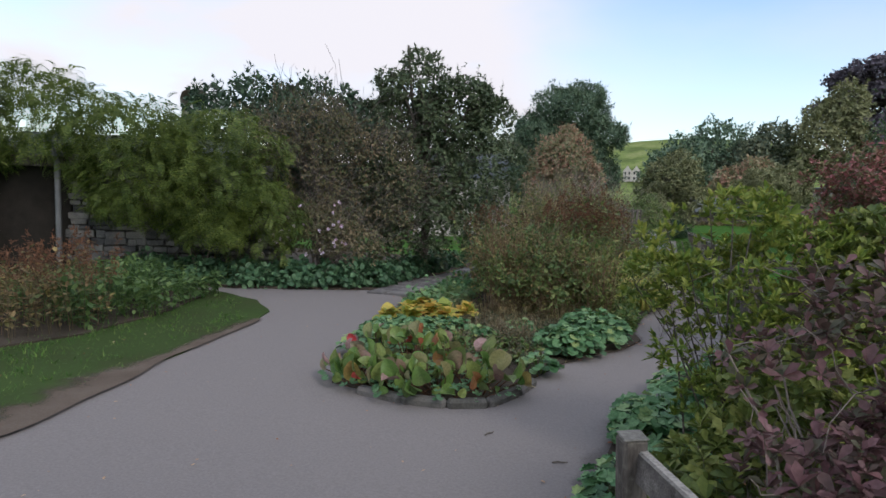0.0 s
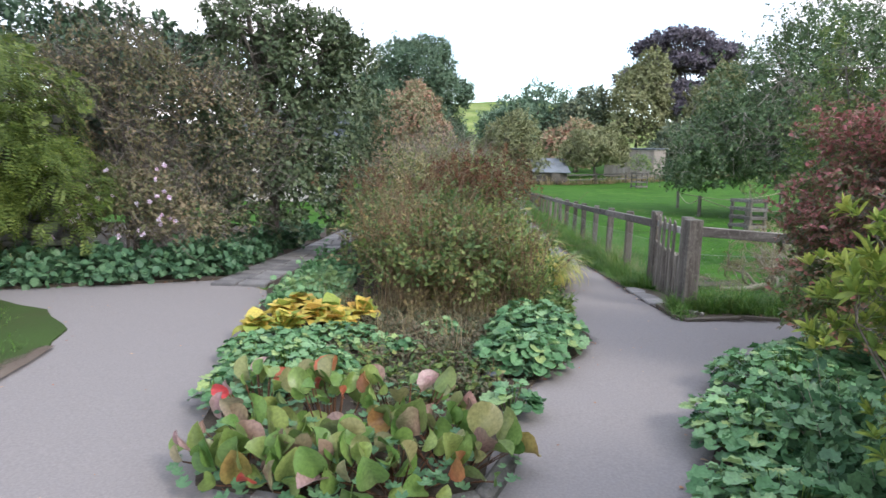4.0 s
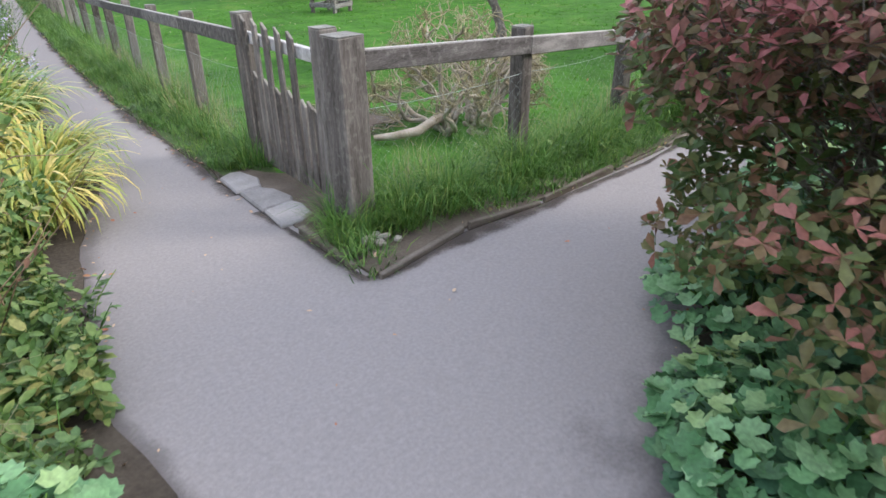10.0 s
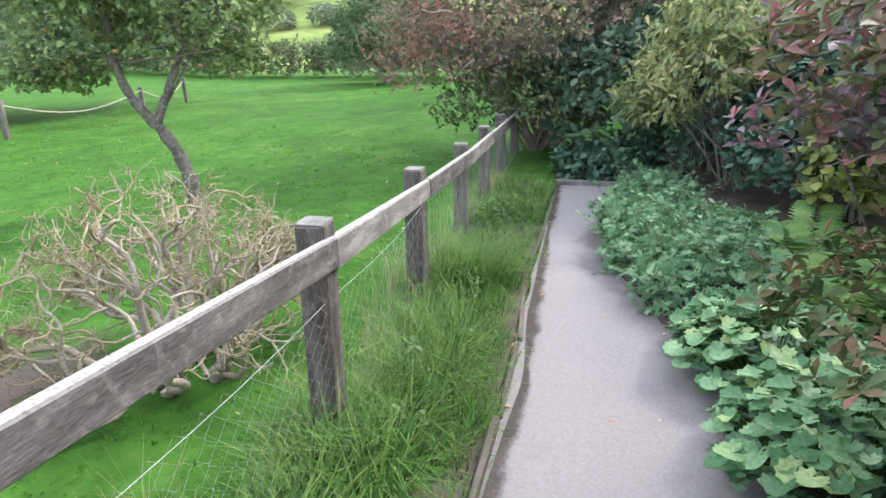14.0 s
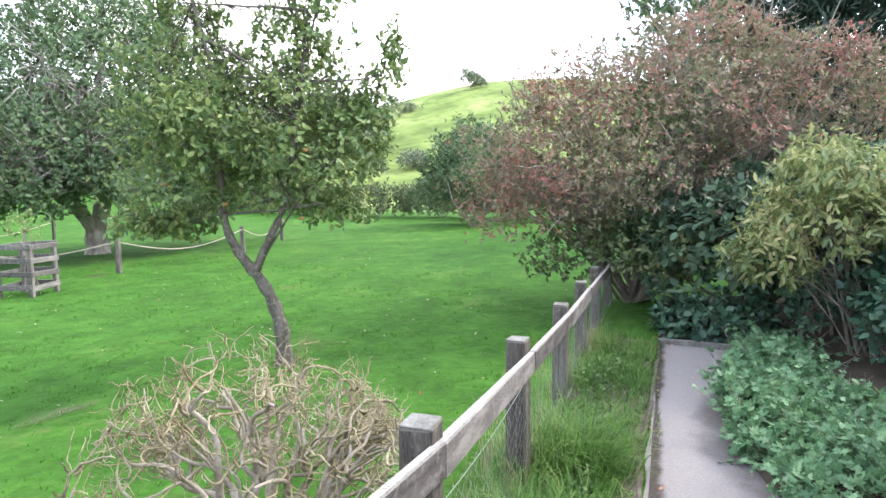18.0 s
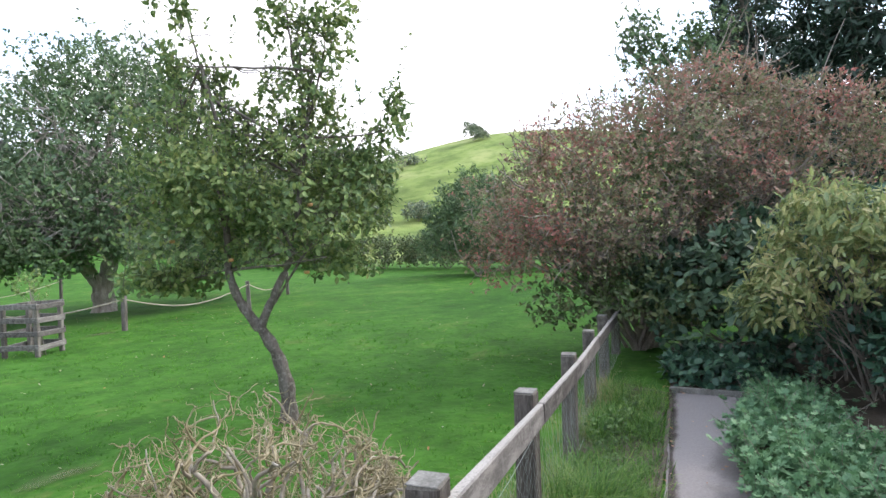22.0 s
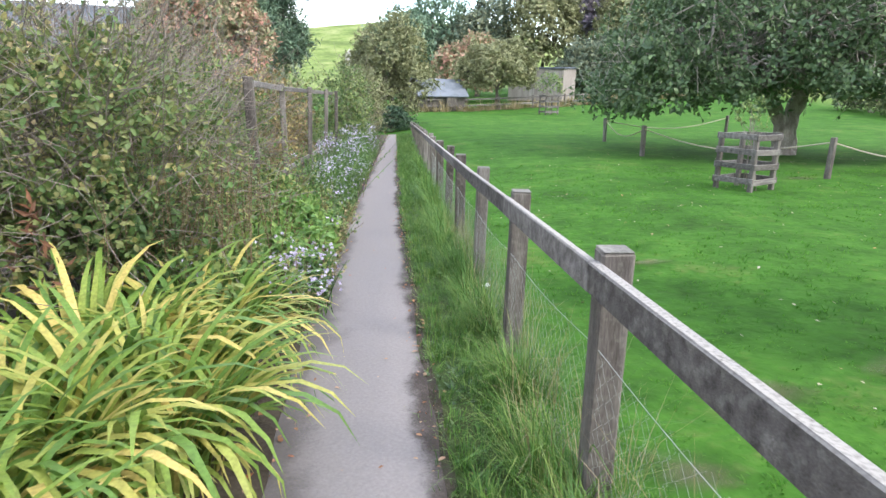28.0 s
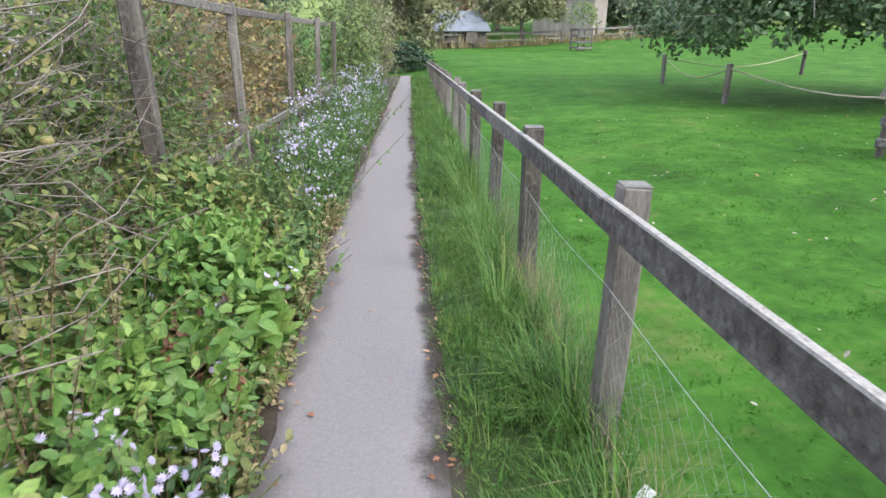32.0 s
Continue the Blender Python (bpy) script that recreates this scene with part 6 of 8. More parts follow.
# ---- right border ----
shrub("yellow_green_azalea", 0.58, 3.82, [(0, 0, 1.15, 0.4, 0.4, 0.36), (-0.36, 0.05, 1.24, 0.2, 0.2, 0.1), (-0.42, 0.05, 1.06, 0.15, 0.15, 0.08), (-0.32, 0, 1.44, 0.17, 0.17, 0.08), (-0.15, 0, 1.57, 0.2, 0.2, 0.1), (0.05, 0.05, 1.6, 0.25, 0.25, 0.12), (0.4, 0.1, 1.25, 0.4, 0.4, 0.35), (-0.02, 0, 0.8, 0.32, 0.3, 0.2), (0.1, -0.15, 0.45, 0.38, 0.36, 0.28), (0.35, -0.2, 0.7, 0.4, 0.4, 0.35), (0.15, -0.5, 0.35, 0.35, 0.35, 0.25)],
      "azalea with fresh yellow green whorled leaves", "shrub", AZY, 0.05, 1400, 9, ELLIPSE, 16, 0.01, bark=M_BARK, low=-0.7, gaps=0.85, spray=0.1, sprays=30, scale=3.2, rough=0.3, star=0.75, shell=0.3)
shrub("yellow_green_azalea", 1.25, 3.9, [(0, 0, 1.0, 0.45, 0.45, 0.4), (-0.2, 0.1, 0.6, 0.45, 0.4, 0.35), (0.2, 0.1, 1.35, 0.35, 0.35, 0.3)], "olive green azalea behind the rail", "shrub", G_YEL, 0.062, 900, 8, OBOVATE, 10, 0.012, low=-0.5, gaps=0.6, spray=0.1, sprays=20, scale=2.6, star=1.0)
shrub("yellow_green_azalea", 0.5, 2.7, [(0, 0, 0.4, 0.4, 0.4, 0.35), (0.3, 0.3, 0.6, 0.35, 0.35, 0.35)], "low azalea with yellow green whorled leaves", "shrub", G_YEL, 0.062, 560, 8, OBOVATE, 8, 0.01, spray=0.12, sprays=20, star=1.0)
shrub("purple_azalea", 0.85, 2.15, [(-0.15, 0, 0.72, 0.36, 0.36, 0.28), (0.15, -0.1, 0.85, 0.42, 0.4, 0.3), (-0.3, 0.3, 1.05, 0.24, 0.24, 0.16), (0.1, 0.4, 1.15, 0.4, 0.4, 0.25), (0.3, 0.2, 0.5, 0.5, 0.45, 0.35)], "azalea with dull purple leaves and pale bare twigs", "shrub", PURPLE, 0.046, 760, 7, OBOVATE, 12, 0.011, twigs=160, gaps=0.7, shell=0.32, spray=0.2, sprays=20, scale=2.6, bare=40, star=1.05)
shrub("purple_azalea", 2.35, 5.25, [(0, 0, 0.55, 0.5, 0.45, 0.35), (0.3, -0.3, 0.5, 0.5, 0.45, 0.4), (-0.2, -0.4, 0.35, 0.4, 0.4, 0.3), (0.5, 0.2, 0.55, 0.45, 0.4, 0.35)], "low purple and green azalea beneath the wall", "shrub", PURPLE, 0.062, 1300, 7, OBOVATE, 10, 0.011, gaps=0.7, scale=2.6, star=1.05)
shrub("yellow_leaved_shrub", 2.95, 5.75, [(0, 0, 0.5, 0.26, 0.24, 0.28)], "small shrub with round yellow green leaves", "shrub", G_YEL, 0.06, 200, 4, BROAD, 6, 0.009)
RED_TOP = [(0, 0, 2.0, 1.1, 1.0, 0.4), (-0.35, 0.35, 1.8, 0.78, 0.68, 0.36), (0.4, 0.65, 1.55, 0.85, 0.7, 0.32), (0.65, -0.4, 1.95, 1.0, 0.9, 0.38), (1.4, -0.3, 1.8, 0.9, 0.8, 0.35), (-0.7, -0.2, 1.6, 0.6, 0.6, 0.3), (0.0, 0.85, 1.75, 0.5, 0.4, 0.3), (-0.74, 0.6, 1.42, 0.5, 0.45, 0.28), (-0.62, 0.75, 1.1, 0.45, 0.4, 0.26), (0.2, 0.1, 1.85, 0.9, 0.8, 0.3), (-0.6, 0.3, 1.15, 0.7, 0.65, 0.22), (0.8, 0.3, 1.75, 0.8, 0.7, 0.3), (-0.95, 0.05, 1.2, 0.45, 0.5, 0.22), (-0.85, -0.35, 1.35, 0.45, 0.45, 0.22), (-0.1, 0.3, 2.25, 0.4, 0.4, 0.2), (0.9, -0.1, 2.2, 0.4, 0.4, 0.18)]
red = shrub("red_azalea", 2.95, 6.75, RED_TOP, "large azalea in autumn colour, red and bronze leaves", "shrub", RED, 0.047, 5800, 6, OBOVATE, 24, 0.022, bark=M_BARK, low=-0.75, gaps=0.95, twigs=1300, shell=0.34, rough=0.46, spread=0.12, sprays=160, spray=0.22, up=0.25, scale=2.3, star=1.15, single=True)
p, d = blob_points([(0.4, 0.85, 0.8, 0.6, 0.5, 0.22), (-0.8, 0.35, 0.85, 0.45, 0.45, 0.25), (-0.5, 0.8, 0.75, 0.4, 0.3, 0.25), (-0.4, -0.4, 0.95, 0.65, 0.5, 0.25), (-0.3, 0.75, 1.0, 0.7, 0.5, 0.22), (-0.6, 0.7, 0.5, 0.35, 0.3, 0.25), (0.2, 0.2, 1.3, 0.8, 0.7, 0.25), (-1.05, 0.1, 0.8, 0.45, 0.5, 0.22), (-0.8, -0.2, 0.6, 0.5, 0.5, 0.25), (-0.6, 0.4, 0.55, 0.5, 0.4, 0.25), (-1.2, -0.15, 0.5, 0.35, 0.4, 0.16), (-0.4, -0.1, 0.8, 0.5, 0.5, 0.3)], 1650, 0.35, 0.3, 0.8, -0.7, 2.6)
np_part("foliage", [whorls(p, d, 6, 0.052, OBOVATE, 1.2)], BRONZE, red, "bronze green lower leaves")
for x, y in ((2.75, 6.4), (3.2, 6.65), (2.4, 6.6), (3.3, 7.2), (2.9, 7.0)):
    shrub("shade_plant", x, y, [(0, 0, 0.16, 0.36, 0.34, 0.2)], "low dark green broad-leaved plant in the azalea's shade", "plant", DARKCUT, 0.1, 200, 3, LOBED, 0, group="shade plants")
shrub("smoky_purple_shrub", 4.05, 7.15, [(0, 0, 1.5, 0.5, 0.45, 0.32), (-0.32, 0.42, 1.35, 0.38, 0.33, 0.22), (-0.38, 0.8, 1.28, 0.24, 0.22, 0.13), (0.2, 0, 1.95, 0.45, 0.4, 0.3), (-0.2, 0.6, 1.7, 0.4, 0.4, 0.22)], "open shrub with smoky purple and coral oval leaves", "shrub", SMOKE, 0.052, 700, 6, OBOVATE, 12, 0.014, bark=M_BARK, gaps=0.7, twigs=300, shell=0.4, sprays=30, spray=0.2, low=-0.8, star=1.15)
shrub("fresh_green_shrub", 6.5, 6.5, [(0, 0, 1.5, 0.7, 0.6, 0.5), (-0.7, 0.2, 1.1, 0.6, 0.5, 0.45), (0.6, 0.1, 1.8, 0.6, 0.5, 0.45)], "bright green broad-leaved shrub behind the border", "shrub", G_MAPLE, 0.11, 800, 4, CRANE, 8, 0.016, gaps=0.6)
shrub("dogwood_shrub", 8.75, 7.85, [(-0.2, 0.5, 1.3, 0.68, 0.6, 0.45), (-0.05, 0.35, 1.72, 0.65, 0.6, 0.4), (-0.42, 0.85, 0.95, 0.42, 0.4, 0.3), (0.2, -0.2, 1.55, 0.6, 0.6, 0.5)], "shrub with drooping yellow green leaves and bare lower stems", "shrub", G_PALE, 0.098, 1000, 4, ELLIPSE, 14, 0.014, lift=-2.4, up=-0.2, spray=0.25, gaps=0.65, scale=2.4, rough=0.34)
spin = shrub("spindle_shrub", 11.2, 10.6, [(0, 0, 2.3, 2.1, 2.0, 1.4), (-0.9, 0.8, 1.9, 1.5, 1.5, 1.0), (0.4, -0.7, 3.05, 1.6, 1.5, 1.05), (1.3, -1.9, 2.8, 1.6, 1.6, 1.2), (2.0, -3.1, 2.3, 1.5, 1.5, 1.2), (-0.8, 1.0, 1.45, 1.4, 1.2, 0.7), (-0.7, 0.7, 2.9, 0.7, 0.7, 0.6), (0.5, -1.0, 3.8, 0.8, 0.8, 0.5), (1.5, -2.2, 3.5, 0.8, 0.8, 0.5)], "broad shrub in copper pink autumn leaf over dark green", "shrub", PINKY, 0.054, 9500, 5, OVAL, 24, 0.04, twigs=1600, gaps=0.6, shell=0.32, rough=0.34, bare=420, scale=2.2, single=True)
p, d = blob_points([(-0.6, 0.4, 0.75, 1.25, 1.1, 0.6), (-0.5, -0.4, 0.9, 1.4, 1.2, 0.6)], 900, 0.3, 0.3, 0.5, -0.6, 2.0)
# inner leaves added to close the crown, its shade put into their dark colour
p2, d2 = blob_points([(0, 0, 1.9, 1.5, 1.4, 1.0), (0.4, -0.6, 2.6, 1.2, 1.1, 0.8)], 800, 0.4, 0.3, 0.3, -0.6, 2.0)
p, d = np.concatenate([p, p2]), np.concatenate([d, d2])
np_part("foliage", [rosettes(p, d, 4, 0.075, OVAL, 0.75, 0.2)], SKIRT, spin, "dark green lower leaves, plus inner ones added dark as crown shade")
shrub("dark_evergreen", 10.4, 9.2, [(0, 0, 0.9, 1.2, 1.1, 0.9), (0.8, -1.0, 1.1, 1.3, 1.2, 1.0)], "dark green shade shrub at the bend of the path", "shrub", G_DARK, 0.12, 1500, 5, OVAL, 6, 0.03)
shrub("ivy_bank", 9.3, 9.25, [(0, 0, 0.15, 0.6, 0.7, 0.22)], "low dark ivy at the foot of the shrubs", "plant", IVY, 0.08, 500, 3, BROAD, 0)
for x, y, s in ((5.55, 8.1, 0.95), (6.2, 8.4, 0.9), (6.9, 8.55, 0.9), (6.5, 8.0, 0.8), (7.6, 8.6, 0.85), (8.3, 8.6, 0.7)):
    shrub("cranesbill", x, y, [(0, 0, 0.14 * s, 0.6 * s, 0.5 * s, 0.18 * s)], "spreading mat of blue green cut leaves", "plant", CRANE_M, 0.07, 480, 3, CRANE, 0, group="cut leaf mats")
shrub("laurel_hedge", 6.6, 5.9, [(0, 0, 0.9, 1.2, 0.8, 0.9), (1.3, 0.3, 1.0, 1.0, 0.8, 1.0), (-1.2, -0.2, 0.8, 1.0, 0.7, 0.8)], "dark glossy evergreen behind the border", "shrub", IVY, 0.1, 3200, 4, DIAMOND, 8, 0.02)
shrub("laurel_hedge", 8.9, 6.4, [(0, 0, 1.0, 1.0, 0.8, 1.0), (0.9, 0.6, 1.2, 0.9, 0.9, 1.1)], "dark glossy evergreen behind the border", "shrub", IVY, 0.1, 2600, 4, DIAMOND, 8, 0.02)
for x, y in ((9.6, 8.3), (10.2, 7.6), (8.2, 7.3)):
    shrub("laurel_hedge", x, y, [(0, 0, 0.55, 0.8, 0.7, 0.55), (0.2, -0.2, 1.2, 0.7, 0.6, 0.5)], "dark glossy evergreen behind the border", "shrub", IVY, 0.1, 900, 4, DIAMOND, 6, 0.02)
shrub("bramble", 7.4, 7.0, [(0, 0, 0.5, 0.5, 0.4, 0.4), (0.3, 0, 0.9, 0.35, 0.3, 0.3)], "rambling plant with broad bright green leaves", "shrub", G_YEL, 0.1, 260, 4, BROAD, 6, 0.01)
shrub("laurel_hedge", 9.5, 6.0, [(0, 0, 1.3, 1.6, 1.3, 1.3), (-1.6, -0.8, 1.2, 1.5, 1.2, 1.2)], "dark glossy evergreen behind the border", "shrub", IVY, 0.11, 2400, 4, DIAMOND, 5, 0.03)


def fern(x, y, n, ln, label="green fern with arching fronds"):
    ob = thing("fern", x, y, ground_at(x, y) + 0.03, label, "fern", "ferns")
    for i in range(n):
        a = 2 * math.pi * i / n + random.uniform(-0.3, 0.3)
        e = random.uniform(0.35, 0.9)
        r = frames(np.array([[math.cos(a), math.sin(a), e]]), np.array([[0, 0, 1.0]]))[0]
        o = new("frond", FROND[i % len(FROND)])
        o.parent = ob
        s = ln * random.uniform(0.7, 1.1)
        o.matrix_basis = Matrix(r.tolist()).to_4x4() @ Matrix.Diagonal((s, s, s, 1))


FROND = [leaf_mesh("frond", pinnate(18, dp, 0.22, 0.3), FERNM, False) for dp in (0.5, 0.8, 1.0)]
for x, y, n, s in ((2.2, 5.95, 14, 0.95), (1.95, 5.6, 13, 0.9), (1.8, 5.2, 11, 0.8), (2.1, 5.05, 11, 0.75), (5.35, 7.55, 14, 0.95), (6.0, 7.6, 15, 1.0), (6.7, 7.4, 15, 1.0), (5.5, 7.0, 14, 0.85), (5.0, 7.0, 12, 0.75), (4.3, 6.9, 12, 0.7)):
    fern(x, y, n, s)

# ---- long border beside the narrow path ----
for x, y, h, m, lb in ((-0.75, 15.9, 2.2, G_TAWNY, "loose twiggy shrub with yellowing leaves"), (-0.95, 17.3, 2.0, G_TAWNY, "loose green and yellow shrub on a trellis"), (-1.3, 18.6, 2.5, G_BORDER, "loose twiggy shrub with sparse green leaves"), (-0.85, 19.9, 2.3, G_BORDER, "loose green and yellow shrub on a trellis"), (-0.75, 22.2, 2.2, PEREN, "loose tawny green shrub on a trellis"), (-0.55, 24.8, 2.3, PEREN, "green shrub fading to yellow"), (-0.3, 27.6, 2.3, G_APPLE, "green shrub beside the path"), (1.0, 31, 2.7, G_APPLE, "green shrub beside the path"), (1.6, 35, 2.8, G_FARY, "yellowing shrub beside the path"), (-1.9, 14.6, 2.1, G_LIGHT, "loose shrub with yellowing leaves"), (-1.6, 16.6, 2.5, G_LIGHT, "loose twiggy shrub with yellowing leaves")):
    shrub("border_shrub", x, y, [(0, 0, h * 0.62, 0.85, 1.1, h * 0.38), (0.1, 0.4, h * 0.35, 0.7, 0.9, h * 0.3), (0, -0.3, h * 0.3, 0.7, 0.9, h * 0.28)], lb, "shrub", m, 0.058 if y < 23 else 0.085, 2300 if y < 23 else 1300, 4, OVAL if y < 23 else DIAMOND, 10, 0.014, twigs=420, gaps=0.85, shell=0.4, rough=0.36, scale=3.0, spray=0.45, bare=650 if y < 20 else 150)
perennials("border_perennials", [(-0.4, 14.6), (0.75, 14.9), (0.85, 16.2), (0.95, 19.5), (0.2, 20), (-0.3, 17)], 700, 0.5, "low mixed green and tawny plants along the path", G_BORDER, leaves=18, size=0.055, start=0.0)
FRUIT = rough_mat("ripe_apple", [(0.16, 0.17, 0.06), (0.22, 0.22, 0.08), (0.28, 0.22, 0.1)], 8, 60, 0.45, 0.1, 0.002)
for x, y, z in ((-0.15, 15.3, 1.15), (-0.1, 15.33, 1.12), (0.0, 15.45, 1.16), (0.2, 16.5, 0.62), (-0.35, 15.1, 1.3), (0.1, 17.2, 1.2), (0.05, 16.0, 1.3)):
    ap = bmesh.new()
    bmesh.ops.create_uvsphere(ap, u_segments=12, v_segments=8, radius=0.028)
    for v in ap.verts:
        v.co.z *= 0.9
        if v.co.x ** 2 + v.co.y ** 2 < 0.0003:
            v.co.z *= 0.75
    fr = part("apple", ap, FRUIT)
    fr.location = (x, y, ground_at(x, y) + z)
    tagged(fr, "small yellow apple hanging among bare border twigs", "fruit", "border apples")
perennials("seed_head_stems", [(-0.5, 14.7), (0.45, 14.8), (0.6, 16.6), (-0.3, 16.8)], 70, 0.95, "brown upright seed heads standing in the border", BROWN, STRAW, leaves=60, size=0.022, start=0.45, lean=0.12)
perennials("rusty_border_plumes", [(0.5, 16.6), (0.8, 16.5), (0.85, 17.6), (0.5, 17.6)], 22, 0.55, "dry rust brown plant beside the trellis", RUST, STRAW, leaves=40, size=0.035, start=0.2, lean=0.2)
perennials("rusty_border_plumes", [(-1.5, 12.6), (-0.75, 12.6), (-0.75, 13.7), (-1.5, 13.7)], 90, 0.95, "feathery rust brown plumes behind the daylilies", G_APPLE, STRAW, plume=RUST, leaves=10, size=0.05, lean=0.25)
perennials("green_perennials", [(0.0, 16.5), (0.85, 16.5), (0.95, 17.7), (0.2, 17.9)], 260, 0.45, "fresh lime green leafy plant at the path's edge", G_MAPLE, GRASSB, leaves=16, size=0.13, start=0.0)
perennials("green_perennials", [(0.4, 17.9), (1.0, 17.8), (1.15, 20.6), (0.5, 20.6)], 320, 0.4, "fresh green leafy plants at the path's edge", G_MID, GRASSB, leaves=16, size=0.07, start=0.0)
perennials("tall_weedy_stems", [(-0.5, 14.9), (0.3, 15.2), (0.55, 19.5), (-0.5, 19.5)], 130, 1.15, "tall seeding stems among the border plants", G_BORDER, STEMG, leaves=22, size=0.06, start=0.1)


def asters(poly, n, h, flowers, low=0.85):
    ob = perennials("aster", poly, n, h, "pale lilac asters leaning over the path", G_MID, GRASSB, leaves=12, size=0.05, lean=0.3, group="asters")
    c = np.mean(np.array(poly), 0)
    x, y = scatter_in(poly, 200)
    heads = max(1, flowers // 9)
    k = np.repeat(RNG.choice(len(x), heads), 9)
    top = np.repeat(h * RNG.uniform(low, 1.25, heads), 9)
    flowers = len(k)
    z = gz(x[k], y[k]) - ground_at(*c) + top + RNG.normal(size=flowers) * 0.025
    ctr = np.stack([x[k] - c[0] + RNG.normal(size=flowers) * 0.05, y[k] - c[1] + RNG.normal(size=flowers) * 0.05, z], 1)
    pet = 9
    a = np.tile(np.arange(pet) * 2 * math.pi / pet, flowers)
    nrm = np.repeat(unit(rand_dirs(flowers, 0.9) + [0.5, -0.3, 0]), pet, 0)
    ref = frames(nrm, np.tile([1.0, 0.2, 0.1], (len(nrm), 1)))
    d = ref[:, :, 0] * np.cos(a)[:, None] + ref[:, :, 2] * np.sin(a)[:, None]
    np_part("blossom", [scatter(NARROW, np.repeat(ctr, pet, 0), frames(d, nrm), np.stack([np.full(len(d), 0.03), np.full(len(d), 0.017), np.full(len(d), 0.017)], 1))], LILAC, ob)


asters([(-0.3, 15.1), (0.6, 15.1), (1.0, 15.4), (1.0, 16.0), (-0.1, 16.2)], 130, 0.46, 820, 0.6)
asters([(0.1, 16.3), (0.9, 16.2), (1.05, 18.6), (0.3, 18.6)], 60, 0.42, 70)
for x, y, h, mat, lb in ((0.15, 15.2, 0.42, G_BORDER, "leafy green sprigs filling the border"), (0.35, 16.1, 0.42, G_MAPLE, "bright green leafy sprigs filling the border"), (0.0, 16.9, 0.6, G_BORDER, "leafy green sprigs filling the border"), (0.5, 17.6, 0.45, G_MAPLE, "bright green leafy sprigs filling the border"), (0.25, 18.5, 0.6, G_BORDER, "leafy green sprigs filling the border"), (-0.45, 15.6, 0.75, G_MID, "leafy green sprigs filling the border")):
    shrub("border_sprigs", x, y, [(0, 0, h, 0.42, 0.55, h * 0.5), (0.1, 0.35, h * 0.7, 0.35, 0.4, h * 0.45)], lb, "plant", mat, 0.062, 420, 4, OVAL, 9, 0.006, bark=STEMG, gaps=0.7, shell=0.4, scale=3, rough=0.4, spread=0.25, sprays=70, spray=0.25)
asters([(0.4, 18.9), (1.05, 18.9), (1.6, 26), (1.95, 31), (1.2, 31), (0.75, 26)], 620, 0.85, 2300, 0.25)
asters([(-0.2, 14.9), (0.5, 15.0), (0.5, 15.6), (-0.2, 15.6)], 40, 0.45, 60)

perennials("border_perennials", [(0.72, 15.4), (0.9, 15.4), (0.98, 16.8), (1.1, 20.5), (0.9, 20.5), (0.75, 16.8)], 300, 0.24, "low mixed green and tawny plants along the path", G_LIGHT, leaves=14, size=0.045, start=0.0, lean=0.4)
trellis = thing("trellis", 0.4, 17.0, ground_at(0.4, 17.0), "grey weathered timber trellis of posts and rails in the border", "trellis")
TP = [(0.02, 18.8), (0.1, 21.4), (0.3, 24.0), (0.5, 26.6), (0.7, 29.0)]
for i, (x, y) in enumerate(TP):
    post(x, y, ground_at(x, y) + 1.98, trellis, 0.09 if i else 0.12, 4, (random.uniform(-2, 2), random.uniform(-3, 3)), False)
    if i + 1 < len(TP):
        xn, yn = TP[i + 1]
        for h in (0.62, 1.9):
            beam("rail", (x, y, ground_at(x, y) + h), (xn, yn, ground_at(xn, yn) + h), 0.03, 0.08, M_RAIL, trellis)

# ---- orchard ----
APPLE = [(-0.95, 0, 2.15, 0.65, 0.65, 0.6), (-1.15, 0.1, 2.85, 0.42, 0.42, 0.6), (0.3, 0, 2.05, 0.75, 0.75, 0.62), (-0.3, 0.3, 1.8, 0.75, 0.7, 0.4), (0.75, -0.1, 2.35, 0.4, 0.45, 0.55), (0.25, 0, 3.0, 0.52, 0.5, 0.65), (-0.98, -0.1, 3.55, 0.2, 0.25, 0.5), (-0.62, 0.1, 3.3, 0.16, 0.2, 0.5),
         (0.35, 0.1, 3.8, 0.36, 0.36, 0.5), (0.68, 0, 4.1, 0.14, 0.18, 0.45), (0.0, 0, 4.2, 0.14, 0.18, 0.45), (-1.2, 0, 4.15, 0.08, 0.1, 0.45), (-0.95, 0.1, 4.3, 0.07, 0.1, 0.4), (1.2, 0, 3.1, 0.12, 0.15, 0.35), (1.0, 0, 2.6, 0.2, 0.2, 0.4), (-1.55, 0.1, 1.48, 0.32, 0.35, 0.18), (-1.2, 0.2, 1.42, 0.3, 0.3, 0.18), (-1.55, 0.1, 1.46, 0.34, 0.35, 0.2), (-1.25, 0.2, 1.42, 0.34, 0.3, 0.2), (-0.9, 0.2, 1.5, 0.34, 0.3, 0.2),
         (0.55, 0.3, 1.6, 0.42, 0.45, 0.24), (-0.5, -0.5, 2.4, 0.55, 0.5, 0.55), (0.2, 0.7, 2.5, 0.6, 0.5, 0.55), (-0.4, 0.1, 2.9, 0.35, 0.4, 0.4)]
